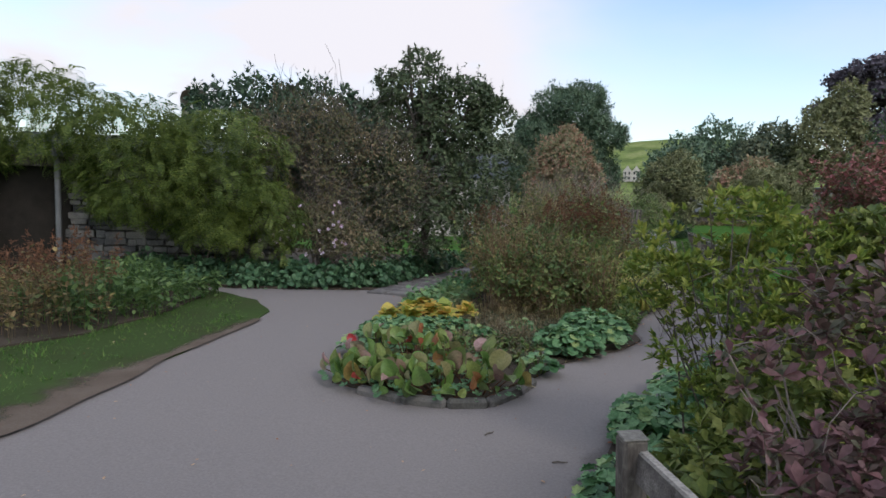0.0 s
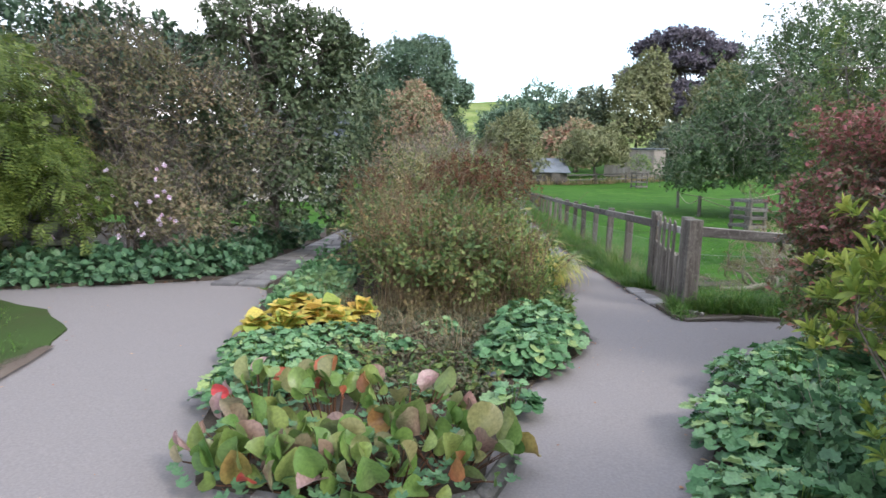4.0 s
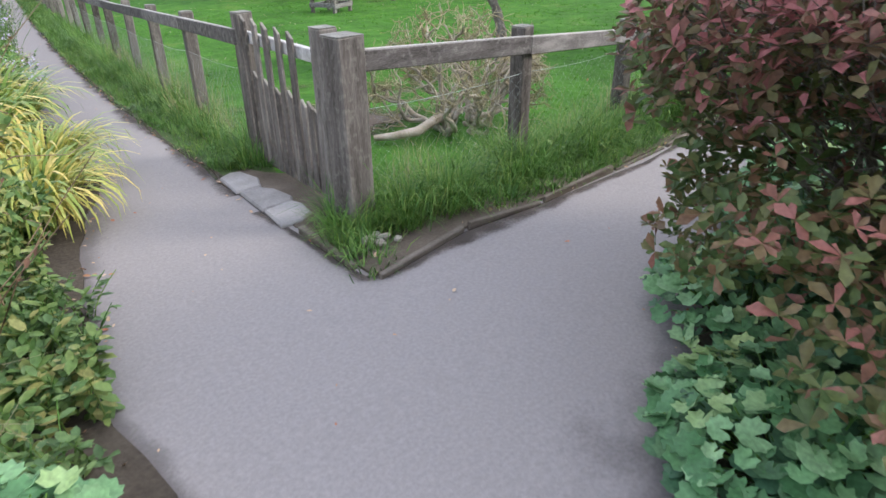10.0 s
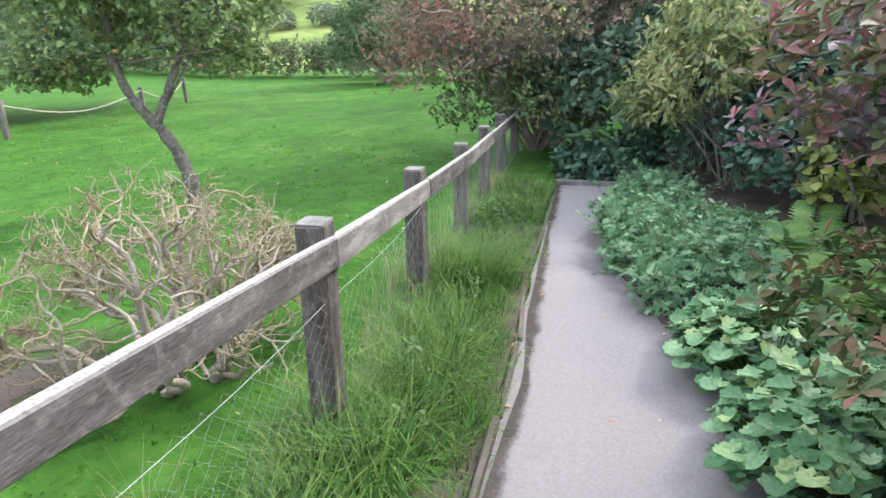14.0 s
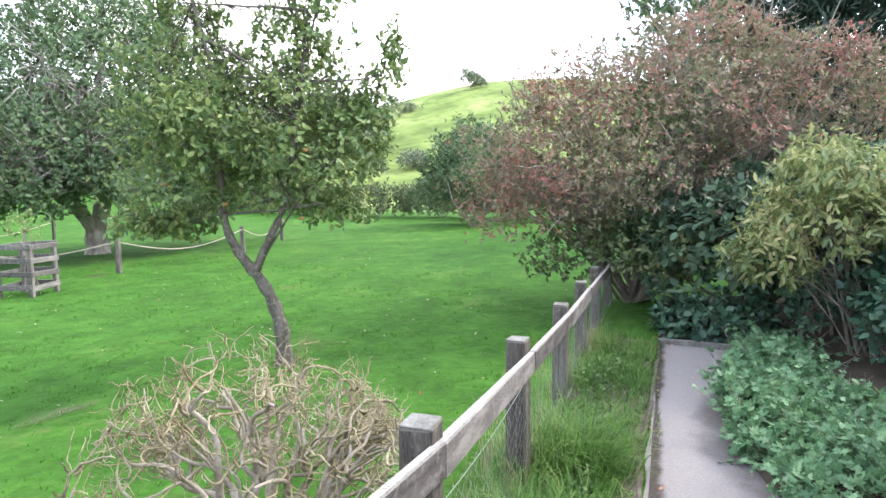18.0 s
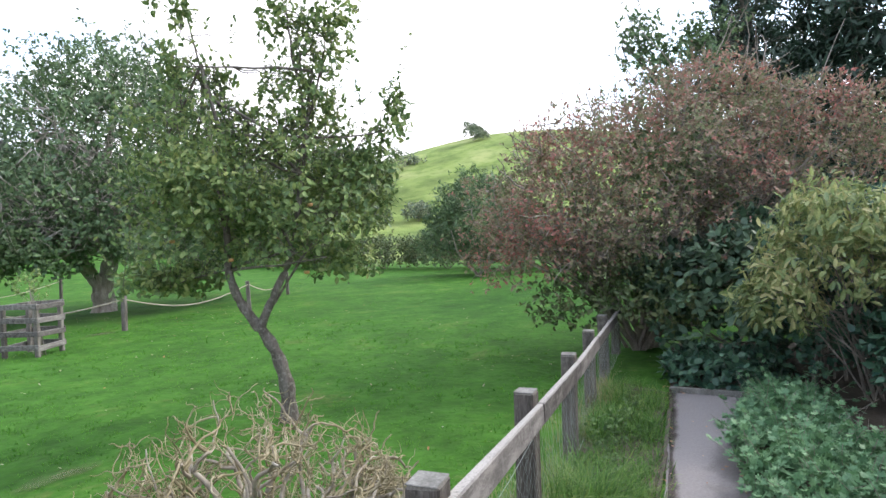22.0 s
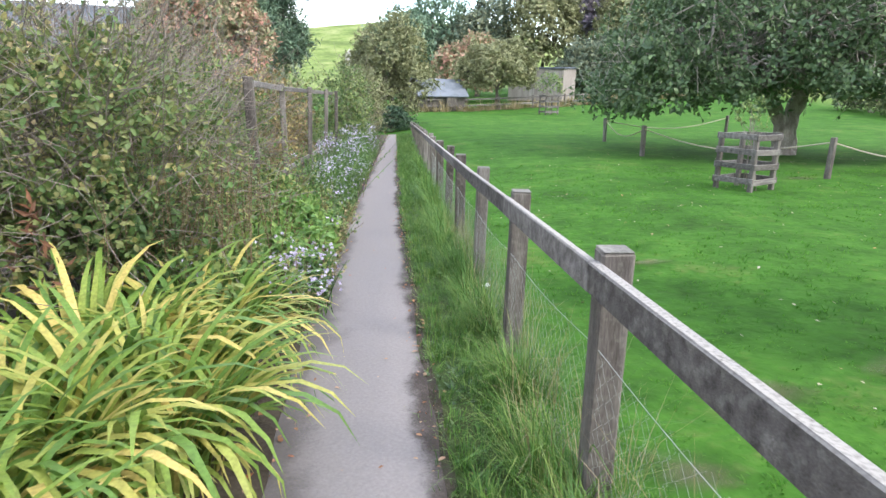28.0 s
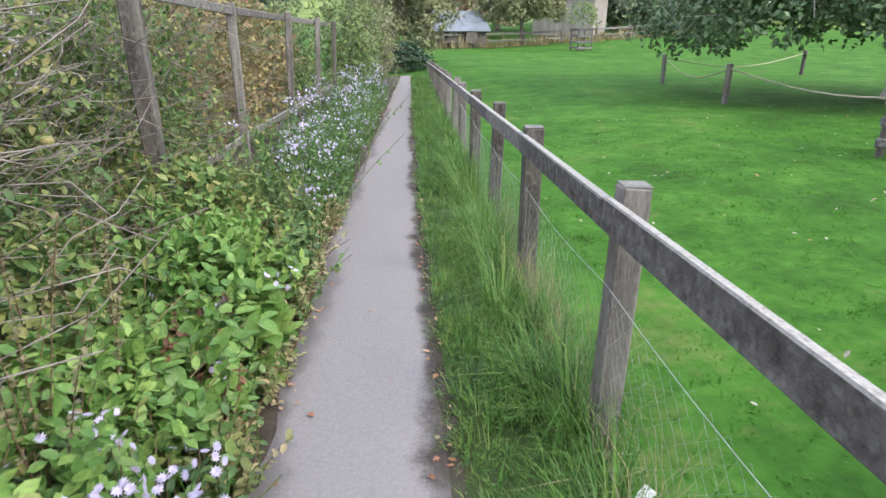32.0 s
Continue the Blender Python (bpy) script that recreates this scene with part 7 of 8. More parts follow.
young = tree("apple_tree", 6.45, 13.15, [(0, 0, 0), (0.0, 0.02, 0.4), (-0.05, 0.1, 0.72), (-0.14, 0.23, 1.0)], 0.088,
     [(0.5 * u + 0.87 * v, 0.5 * v - 0.87 * u, z, r, s, h) for u, v, z, r, s, h in APPLE], "young apple tree with a crooked forked trunk and open crown", G_APPLE, 0.066, 4700, 4, OVAL, 16, gaps=0.85, shell=0.5, scale=2.8, rough=0.34, sprays=430, spray=0.62, up=1.5, limb=0.24, twigs=800,
     forks=(([(-0.14, 0.23, 0.97), (-0.24, 0.42, 1.28), (-0.3, 0.49, 1.6), (-0.29, 0.46, 2.3), (-0.3, 0.5, 3.0), (-0.38, 0.64, 3.7)], 0.056, 0.012), ([(-0.14, 0.23, 0.97), (-0.07, 0.09, 1.3), (0.06, -0.1, 1.75), (0.12, -0.2, 2.5), (0.2, -0.32, 3.6)], 0.05, 0.012)))
TREE_FRUIT = rough_mat("yellow_red_apple", [(0.26, 0.26, 0.07), (0.34, 0.22, 0.08), (0.36, 0.14, 0.07)], 14, 60, 0.4, 0.1, 0.002)
ball = bmesh.new()
bmesh.ops.create_uvsphere(ball, u_segments=10, v_segments=7, radius=0.028)
for v in ball.verts:
    v.co.z *= 0.88
    if v.co.x ** 2 + v.co.y ** 2 < 0.0004:
        v.co.z *= 0.72
fruit = part("apple", ball, TREE_FRUIT, young, "small yellow and red apple")
fruit.location = (-0.2, 0.5, 1.6)
for u, v, z in ((-1.0, -0.3, 1.9), (-1.2, -0.2, 2.3), (-0.4, -0.4, 1.7), (0.1, -0.5, 1.9), (0.4, -0.5, 2.2), (-1.1, -0.2, 2.7), (0.3, -0.3, 1.55)):
    fr = new("apple", fruit.data)
    fr.parent = young
    fr.location = (0.5 * u + 0.87 * v, 0.5 * v - 0.87 * u, z)
tree("old_apple_tree", 14.0, 28.2, [(-0.1, 0, 0), (-0.16, 0, 0.5), (0.08, 0.1, 1.1), (0.3, 0, 1.8), (0.35, 0, 2.8)], 0.33,
     [(0, 0, 5.0, 4.2, 4.2, 2.6), (-3.2, -0.5, 3.2, 2.6, 2.6, 1.4), (2.6, 0, 3.8, 2.6, 2.6, 1.8), (0.5, 0, 7.2, 2.6, 2.6, 1.6), (2.0, -2.6, 2.8, 2.2, 2.0, 1.2), (0.5, 3, 4.2, 3, 2.6, 1.8), (-0.5, -2.8, 3.2, 2.2, 1.8, 1.2), (-4.4, -0.8, 1.9, 1.6, 1.6, 1.1), (-1.9, -2.2, 2.3, 1.8, 1.4, 0.7), (1.8, -2.5, 2.1, 1.8, 1.5, 0.7), (-4.2, 2.2, 1.6, 1.5, 1.5, 1.0), (-2.8, 1.2, 2.4, 1.6, 1.6, 0.9), (3.4, -2.4, 1.8, 1.7, 1.5, 0.9), (-3.0, -1.6, 1.9, 1.6, 1.3, 0.8), (4.6, -1.2, 2.3, 1.8, 1.6, 0.9), (-0.2, -3.2, 2.0, 2.4, 1.2, 0.5)], "large old apple tree with low sweeping boughs", G_OLD, 0.14, 14000, 5, DIAMOND, 9, bark=M_PALEBARK, gaps=0.9, scale=1.3, rough=0.4, shell=0.33, sprays=1200, spray=0.8, limb=0.7,
     forks=(([(-0.1, 0, 0.3), (-0.22, 0.05, 0.9), (-0.6, 0.15, 1.6), (-1.3, 0.2, 2.4), (-2.0, 0.2, 3.0)], 0.24, 0.1), ([(0.1, -0.15, -0.1), (0.12, -0.12, 0.35), (0.05, 0, 0.9)], 0.16, 0.12)))

pile = thing("pruned_willow", 3.65, 10.7, ground_at(3.65, 10.7), "low cut back contorted willow, bleached bare branches", "shrub")
def kinked(start, heading, length, m, kink):
    """Contorted stems: a wandering line that turns sharply and comes back to its heading."""
    n = len(start)
    h = unit(heading)
    d, p = h.copy(), [start]
    for i in range(m):
        turn = RNG.normal(size=(n, 3)) * kink
        d = unit(d * 0.62 + h * 0.42 + turn)
        p.append(p[-1] + d * (length / m)[:, None])
    p = np.stack(p, 1)
    a = p[:, :-1] * 0.75 + p[:, 1:] * 0.25
    b = p[:, :-1] * 0.25 + p[:, 1:] * 0.75
    q = np.stack([a, b], 2).reshape(n, -1, 3)
    q[:, 0] = start
    q[..., 2] = np.maximum(q[..., 2], 0.015)
    far = np.sqrt((q[..., 0] / 0.78) ** 2 + (q[..., 1] / 0.78) ** 2 + (q[..., 2] / 1.15) ** 2)
    q *= (1 / np.maximum(1, 0.6 + 0.4 * far))[..., None]
    return q


RNG = np.random.default_rng(11)
n = 20
az = np.arange(n) * 2.4 + RNG.uniform(-0.4, 0.4, n)
st = np.stack([np.cos(az) * RNG.uniform(0.05, 0.3, n), np.sin(az) * RNG.uniform(0.05, 0.28, n), np.full(n, -0.03)], 1)
hd = np.stack([np.cos(az) * 0.7, np.sin(az) * 0.7, RNG.uniform(0.6, 1.9, n)], 1)
lp = kinked(st, hd, RNG.uniform(0.8, 1.15, n), 12, 0.38)
lr = np.linspace(1, 0.24, lp.shape[1])[None] * RNG.uniform(0.02, 0.038, (n, 1))
for k in range(n):
    np_part("branch", [tubes(lp[k:k + 1], lr[k:k + 1], 7)], M_CUT, pile, smooth=True)
low = np.array([[(-0.12, 0.1, 0.12), (-0.25, 0.02, 0.14), (-0.5, -0.06, 0.1), (-0.68, 0.04, 0.07), (-0.82, 0.13, 0.06)]])
np_part("branch", [tubes(low, np.array([[0.045, 0.042, 0.042, 0.036, 0.026]]), 9)], M_CUT, pile, "thick cut branch lying on the grass", True)
m = 90
j = RNG.integers(0, n, m)
st = lp[j, RNG.integers(7, 22, m)]
hd = unit(unit(st * [1, 1, 0.3]) * 0.75 + RNG.normal(size=(m, 3)) * [0.5, 0.5, 0.4] + [0, 0, 0.25])
bp = kinked(st, hd, RNG.uniform(0.3, 0.6, m), 9, 0.36)
br = np.linspace(0.011, 0.004, bp.shape[1])[None] * RNG.uniform(0.75, 1.3, (m, 1))
for k in range(m):
    np_part("branch", [tubes(bp[k:k + 1], br[k:k + 1], 5)], M_CUT, pile, smooth=True)
m1 = 420
both = np.concatenate([bp[:, 4:].reshape(-1, 3), lp[:, 12:].reshape(-1, 3)])
st1 = both[RNG.integers(0, len(both), m1)]
sp = kinked(st1, unit(unit(st1 * [1, 1, 0.4]) * 0.6 + RNG.normal(size=(m1, 3)) * 0.55 + [0, 0, 0.15]), RNG.uniform(0.15, 0.42, m1), 8, 0.42)
m2 = 1700
st2 = sp[RNG.integers(0, m1, m2), RNG.integers(2, sp.shape[1], m2)]
tw = kinked(st2, unit(RNG.normal(size=(m2, 3)) * 0.7 + unit(st2) * 0.7 + [0, 0, 0.2]), RNG.uniform(0.06, 0.24, m2), 6, 0.42)
np_part("branchwork", [tubes(sp, np.linspace(0.0062, 0.0028, sp.shape[1])[None] * RNG.uniform(0.6, 1.3, (m1, 1)), 5), tubes(tw, np.linspace(0.0032, 0.0016, tw.shape[1])[None] * RNG.uniform(0.6, 1.3, (m2, 1)), 3)], M_TWIGY, pile)


def tree_guard(x, y, s, h, yaw):
    ob = thing("tree_guard", x, y, ground_at(x, y), "square slatted timber guard round a young tree", "tree guard", "tree guards")
    ob.rotation_euler = (0, 0, radians(yaw))
    for sx in (-1, 1):
        for sy in (-1, 1):
            part("post", box(bmesh.new(), 0.08, 0.08, h, pose(sx * s / 2, sy * s / 2, -0.03), 0.008), M_WOOD, ob)
    for k in range(4):
        z = 0.12 + k * (h - 0.25) / 3
        for q in range(4):
            part("slat", box(bmesh.new(), s + 0.12, 0.025, 0.1, pose(0, 0, 0, 0, 0, 90 * q) @ pose(0, -s / 2 - 0.045, z + 0.015 * (q % 2), 0, random.uniform(-2, 2), 0), 0.005), M_RAIL, ob)
    return ob


tree_guard(8.2, 21.35, 0.66, 1.02, 25)
tree_guard(14.4, 53.0, 0.9, 1.3, 10)
shrub("young_tree", 8.2, 21.35, [(0, 0, 1.25, 0.3, 0.3, 0.35)], "young tree inside the timber guard", "tree", G_APPLE, 0.06, 60, 4, OVAL, 5, 0.012)
shrub("young_tree", 14.4, 53.0, [(0, 0, 1.9, 0.9, 0.9, 0.9)], "young tree inside the timber guard", "tree", G_APPLE, 0.14, 160, 4, OVAL, 5, 0.02)
ropef = thing("rope_fence", 13.0, 26.5, ground_at(13, 26.5), "short stakes joined by slack rope round the old tree", "fence")
RP = [(16.9, 36.0), (10.3, 33.0), (9.2, 27.6), (10.9, 22.6), (14.85, 22.6), (19.0, 25.0)]
for i, (x, y) in enumerate(RP):
    post(x, y, ground_at(x, y) + 0.85, ropef, 0.11, random.uniform(0, 40), (random.uniform(-3, 3), random.uniform(-3, 3)), False)
    if i + 1 < len(RP):
        k = np.linspace(0, 1, 12)
        a, b = np.array(RP[i]), np.array(RP[i + 1])
        w = np.zeros((1, 12, 3))
        w[0, :, :2] = a * (1 - k[:, None]) + b * k[:, None]
        w[0, :, 2] = gz(w[0, :, 0], w[0, :, 1]) + 0.75 - 0.35 * np.sin(np.pi * k)
        np_part("rope", [tubes(w - np.array(ropef.location), np.full((1, 12), 0.016), 5)], M_ROPE, ropef)

# ---- far side of the orchard ----
tree("hedgerow_tree", 3.3, 45.5, [(0, 0, 0), (0.1, 0, 1), (0, 0, 1.8)], 0.15, [(0, 0, 3.8, 1.9, 1.8, 1.9), (-1.3, 0, 2.6, 1.4, 1.5, 1.6), (1.0, -0.4, 2.6, 1.2, 1.3, 1.4), (0, -0.3, 1.6, 1.6, 1.2, 1.2)], "yellowing apple tree at the end of the path", G_FARY, 0.15, 3200, 5, OVAL, 6)
shrub("dark_hedge", 3.0, 42.6, [(0, 0, 0.5, 1.3, 0.7, 0.7)], "dark shrub closing the end of the path", "shrub", G_DARK, 0.12, 900, 4, OVAL, 5, 0.03)
tree("orchard_tree", 12.3, 60.0, [(0, 0, 0), (0.1, 0, 1), (0, 0, 1.8)], 0.16, [(0, 0, 3.2, 2.6, 2.4, 1.9), (1.6, 0, 2.6, 1.6, 1.6, 1.4), (-1.8, 0, 2.6, 1.6, 1.6, 1.5)], "bushy apple tree beside the sheds", G_FARY, 0.2, 2600, 5, OVAL, 5)
for x, y, r, h, m, lb in ((9.5, 88, 6.5, 11.5, G_PINE, "dark round evergreen tree"), (6.5, 82, 3.5, 9, G_PINE, "dark evergreen tree"), (15.5, 84, 4, 10.5, G_FAR, "green tree"), (22.2, 81, 3.9, 14.6, G_FARY, "tall yellow green tree"), (30.3, 78, 3.2, 12.6, G_FARY, "tall yellow green tree"), (40, 82, 6, 11, G_FAR, "green tree"), (50, 78, 7, 10, G_FAR, "green tree"), (60, 70, 7, 9, G_FAR, "green tree"), (12, 72, 3, 6, ROWAN, "brownish autumn tree"), (26, 74, 4, 6, G_FAR, "green tree"), (-9, 60, 6, 9, G_FAR, "green tree"), (14, 104, 9, 9, G_FAR, "green tree"), (46, 100, 9, 11, G_FAR, "green tree"), (72, 66, 8, 9, G_FAR, "green tree"), (66, 84, 9, 10, G_FAR, "green tree"), (-14, 45, 4, 5, G_FAR, "green tree")):
    tree("far_tree", x, y, [(0, 0, 0), (0, 0, h * 0.3)], r * 0.06, [(0, 0, h * 0.55, r, r, h * 0.34), (r * 0.3, -r * 0.2, h * 0.78, r * 0.65, r * 0.65, h * 0.22), (-r * 0.5, -r * 0.3, h * 0.42, r * 0.65, r * 0.65, h * 0.28), (r * 0.5, -0.2 * r, h * 0.4, r * 0.6, r * 0.6, h * 0.28)], lb + " beyond the orchard", m, 0.42, 2300, 4, DIAMOND, 5, "far trees", gaps=0.2, shell=0.2, scale=0.5, sprays=120, spray=1.0, twigs=30)
tree("cedar_tree", 33, 98, [(0, 0, 0), (0.2, 0, 7), (0, 0, 14)], 0.6, [(0, 0, 18.2, 5.0, 5.0, 1.5), (-3.6, 2.6, 17.0, 3.6, 3.6, 1.3), (4.2, -3.4, 16.0, 3.8, 3.8, 1.3), (0.5, -1, 14.6, 6.5, 6.0, 1.4), (-4.5, 3.5, 13.2, 4.2, 4.2, 1.3), (6.0, -4.8, 12.6, 4.0, 4.0, 1.3), (0, 0, 10.6, 7.5, 7.0, 1.6), (3.0, -2.5, 8.0, 7.0, 6.5, 1.6)], "tall dark cedar with flat tiers of foliage beyond the orchard", G_COPPER, 0.55, 4200, 5, DIAMOND, 8, gaps=0.35, shell=0.25, scale=0.5, rough=0.3, sprays=200, spray=1.0, up=0.2)
shed = thing("orchard_shed", 7.3, 59.5, ground_at(7.3, 59.5), "low timber shed with a pale slate roof", "shed")
part("wall", box(bmesh.new(), 4.0, 3.0, 1.3, pose(0, 0, 0, 0, 0, 12), 0.02), M_WOOD, shed)
part("roof", box(bmesh.new(), 4.4, 2.2, 0.08, pose(0.2, -0.9, 1.65, 35, 0, 12), 0.01), M_SLATE, shed)
part("roof", box(bmesh.new(), 4.4, 2.2, 0.08, pose(-0.2, 0.9, 1.65, -35, 0, 12), 0.01), M_SLATE, shed)
for k in range(3):
    part("hatch", box(bmesh.new(), 0.8, 0.06, 0.7, pose(-1.4 + 1.3 * k, -1.55, 0.3, 0, 0, 12), 0.01), M_WOOD, shed)
barn = thing("boarded_barn", 19.0, 70.2, ground_at(19.0, 70.2), "long low building with pale vertical boarding", "barn")
part("wall", box(bmesh.new(), 5.4, 3.4, 2.95, pose(0, 0, 0, 0, 0, -38), 0.02), M_BOARD, barn)
for k in range(15):
    part("board", box(bmesh.new(), 0.2, 0.04, 2.8, pose(0, 0, 0, 0, 0, -38) @ pose(-0.4 + 0.207 * k, -1.73, 0.05), 0.005), M_BOARD, barn)
part("roof", box(bmesh.new(), 5.7, 3.8, 0.14, pose(0, 0, 2.95, 2, 0, -38), 0.02), M_SLATE, barn)
farf = thing("paddock_fence", 14, 66, ground_at(14, 66), "low old timber fence along the end of the orchard", "fence")
FP = [(6.5 + 3.0 * i, 57.5 + 1.1 * i) for i in range(10)]
for i, (x, y) in enumerate(FP):
    post(x, y, ground_at(x, y) + 1.0, farf, 0.12, 0, (0, 0), False)
    if i + 1 < len(FP):
        for h in (0.4, 0.85):
            beam("rail", (x, y, ground_at(x, y) + h), (*FP[i + 1], ground_at(*FP[i + 1]) + h), 0.05, 0.12, M_RAIL, farf)
cottage = thing("white_cottage", -9.6, 37.6, ground_at(-9.6, 37.6), "white rendered cottage with a slate roof, half hidden by the border", "house")
part("wall", box(bmesh.new(), 5.6, 4.0, 3.6, pose(0, 0, 0, 0, 0, 14), 0.02), M_CREAM, cottage)
for q in (-1, 1):
    part("roof", box(bmesh.new(), 6.0, 2.7, 0.12, pose(0, 0, 0, 0, 0, 14) @ pose(0, q * 1.05, 4.15, -q * 35, 0, 0), 0.015), M_SLATE, cottage)
    part("window", box(bmesh.new(), 0.8, 0.1, 1.0, pose(0, 0, 0, 0, 0, 14) @ pose(q * 1.4, -2.02, 1.7), 0.02), M_GLASS, cottage)
house = thing("white_house", 2.1, 218, ground_at(2.1, 218), "white gabled farmhouse on the far hillside", "house")
for dx, w in ((-1.35, 2.7), (1.4, 2.6)):
    bm = bmesh.new()
    pr = [(-w / 2, 0), (w / 2, 0), (w / 2, 3.4), (0, 5.2), (-w / 2, 3.4)]
    fr = [bm.verts.new((dx + a, -4, b)) for a, b in pr]
    bk = [bm.verts.new((dx + a, 4, b)) for a, b in pr]
    bm.faces.new(fr)
    bm.faces.new(bk[::-1])
    for i in range(5):
        bm.faces.new((fr[i], bk[i], bk[(i + 1) % 5], fr[(i + 1) % 5]))
    bmesh.ops.recalc_face_normals(bm, faces=bm.faces)
    part("wall", bm, M_CREAM, house)
    for h in (0.7, 2.3):
        for q in (-1, 1):
            part("window", box(bmesh.new(), 0.5, 0.1, 0.8, pose(dx + q * 0.6, -4.05, h), 0.02), M_GLASS, house)
# hedge at the east end of the orchard and bushes on the hill
for i in range(9):
    x, y = 34.5 - 0.6 * i, 48 - 4.6 * i
    shrub("field_hedge", x, y, [(0, 0, 0.9, 1.4, 2.6, 1.1), (0.2, 1.5, 0.8, 1.2, 2.0, 1.0)], "clipped dark hedge at the end of the orchard", "hedge", SKIRT, 0.16, 1000, 4, DIAMOND, 5, 0.03, group="field hedges")
for i in range(13):
    x, y = 22 + 4.2 * i, 75 - 1.0 * i - 0.12 * i * i
    shrub("field_hedge", x, y, [(0, 0, 1.1, 2.6, 1.4, 1.4), (1.5, 0.2, 1.0, 2.0, 1.2, 1.2)], "dark overgrown hedge at the end of the orchard", "hedge", G_FAR, 0.3, 420, 4, DIAMOND, 5, 0.03, group="field hedges")
shrub("willow_bush", 27.0, 21.0, [(0, 0, 2.4, 2.0, 2.2, 2.3), (0.8, -1.5, 1.8, 1.6, 1.6, 1.6), (0, 1.3, 1.5, 1.6, 1.6, 1.5)], "grey green rounded bush at the field's edge", "shrub", G_OLD, 0.17, 3600, 4, ELLIPSE, 8, 0.04)
for x, y, r, h in ((118, 66, 2.2, 3.2), (124, 68, 1.6, 2.2), (100, 72, 3, 3), (110, 40, 3, 3.4)):
    shrub("hill_bush", x, y, [(0, 0, h * 0.5, r, r, h * 0.5), (0.9 * r, -0.5 * r, h * 0.3, r * 0.8, r * 0.8, h * 0.35), (-0.3 * r, 0.4 * r, h * 0.85, r * 0.5, r * 0.5, h * 0.4)], "loose grey green bush on the pasture hill", "shrub", G_FAR, 0.3, 420, 4, OVAL, 6, 0.05, gaps=0.8, rough=0.4, shell=0.4, group="hill bushes")
for x, y, r, h in ((22, 7, 3.0, 11), (27, 10, 3.2, 11), (19, 4, 2.6, 12) ):
    tree("conifer", x, y, [(0, 0, 0), (0, 0, h * 0.4), (0, 0, h * 0.9)], 0.2, [(0, 0, h * 0.25, r, r, h * 0.22), (0, 0, h * 0.45, r * 0.8, r * 0.8, h * 0.2), (0, 0, h * 0.65, r * 0.6, r * 0.6, h * 0.18), (0, 0, h * 0.85, r * 0.35, r * 0.35, h * 0.15)], "tall dark conifer behind the shrubs", G_FIR, 0.34, 2500, 6, NARROW, 6, "conifers")

tree("slender_tree", 22.0, 11.6, [(0, 0, 0), (0.1, 0, 3), (0, 0, 5.5)], 0.14, [(0, 0, 6.0, 1.5, 1.5, 1.6), (-0.6, 0.8, 7.2, 0.9, 0.9, 1.2), (0.7, -0.9, 7.3, 0.9, 0.9, 1.2), (0.1, 0, 4.4, 1.6, 1.6, 1.2)], "slender tree with thin dark foliage behind the shrubs", G_OLD, 0.16, 900, 4, OVAL, 8, gaps=0.8, shell=0.5, scale=1.6, sprays=120, spray=0.9, up=1.0)

# ---- ground cover and grass ----
for x, y in ((-2.7, 8.9), (-2.75, 9.7), (-2.85, 10.5), (-2.95, 11.4), (-3.0, 12.3)):
    shrub("ground_cover", x, y, [(0, 0, 0.06, 0.42, 0.5, 0.1)], "low leafy green ground cover beside the flagstones", "plant", MANTLE, 0.075, 260, 3, LOBED, 0, group="low ground cover")
for x, y in ((-6.6, 9.9), (-5.9, 10.25), (-5.2, 10.6), (-4.75, 11.2), (-7.6, 9.7), (-8.5, 9.7), (-4.8, 12.4), (-4.85, 13.6), (-4.9, 15.5), (-4.9, 17.5)):
    shrub("ground_cover", x, y, [(0, 0, 0.2, 0.7, 0.5, 0.25)], "low leafy green ground cover along the path", "plant", MANTLE_I, 0.1, 300, 3, BROAD, 0, group="low ground cover")
perennials("rust_border_plants", [(-9.3, 2.8), (-6.05, 2.8), (-5.75, 4.6), (-5.6, 5.3), (-5.9, 6.2), (-9.0, 6.6)], 460, 0.75, "tawny and green perennials in the lawn border", PEREN, plume=RUST, leaves=10, size=0.08)
perennials("green_border_plants", [(-8.8, 6.2), (-5.6, 5.5), (-5.65, 6.9), (-6.2, 8.6), (-9.0, 8.6)], 420, 0.45, "leafy green perennials in the lawn border", G_MID, GRASSB, leaves=12, size=0.1)


def grass(name, polys, density, h, mat, label, width=0.02, hv=0.5):
    ch = []
    for poly in polys:
        x, y = scatter_in(poly, density)
        n = len(x)
        a = RNG.uniform(0, 2 * math.pi, n)
        d = np.stack([np.cos(a), np.sin(a), RNG.normal(size=n) * 0.15], 1)
        tuft = 1 + 0.5 * lump(np.stack([x, y, x * 0], 1), 1.5)
        hh = h * tuft * RNG.uniform(1 - hv, 1 + hv, n)
        sz = np.stack([np.full(n, h) * RNG.uniform(0.7, 1.3, n), hh, hh], 1)
        for tpl in (blade(0.35, width), blade(0.7, width), blade(1.0, width)):
            k = RNG.uniform(size=n) < 0.4
            ch.append(scatter(tpl, np.stack([x, y, gz(x, y) - 0.01], 1)[k], frames(d, np.tile([0, 0, 1.0], (n, 1)))[k], sz[k]))
    return tagged(np_part(name, ch, mat), label, "grass", kind="stuff")


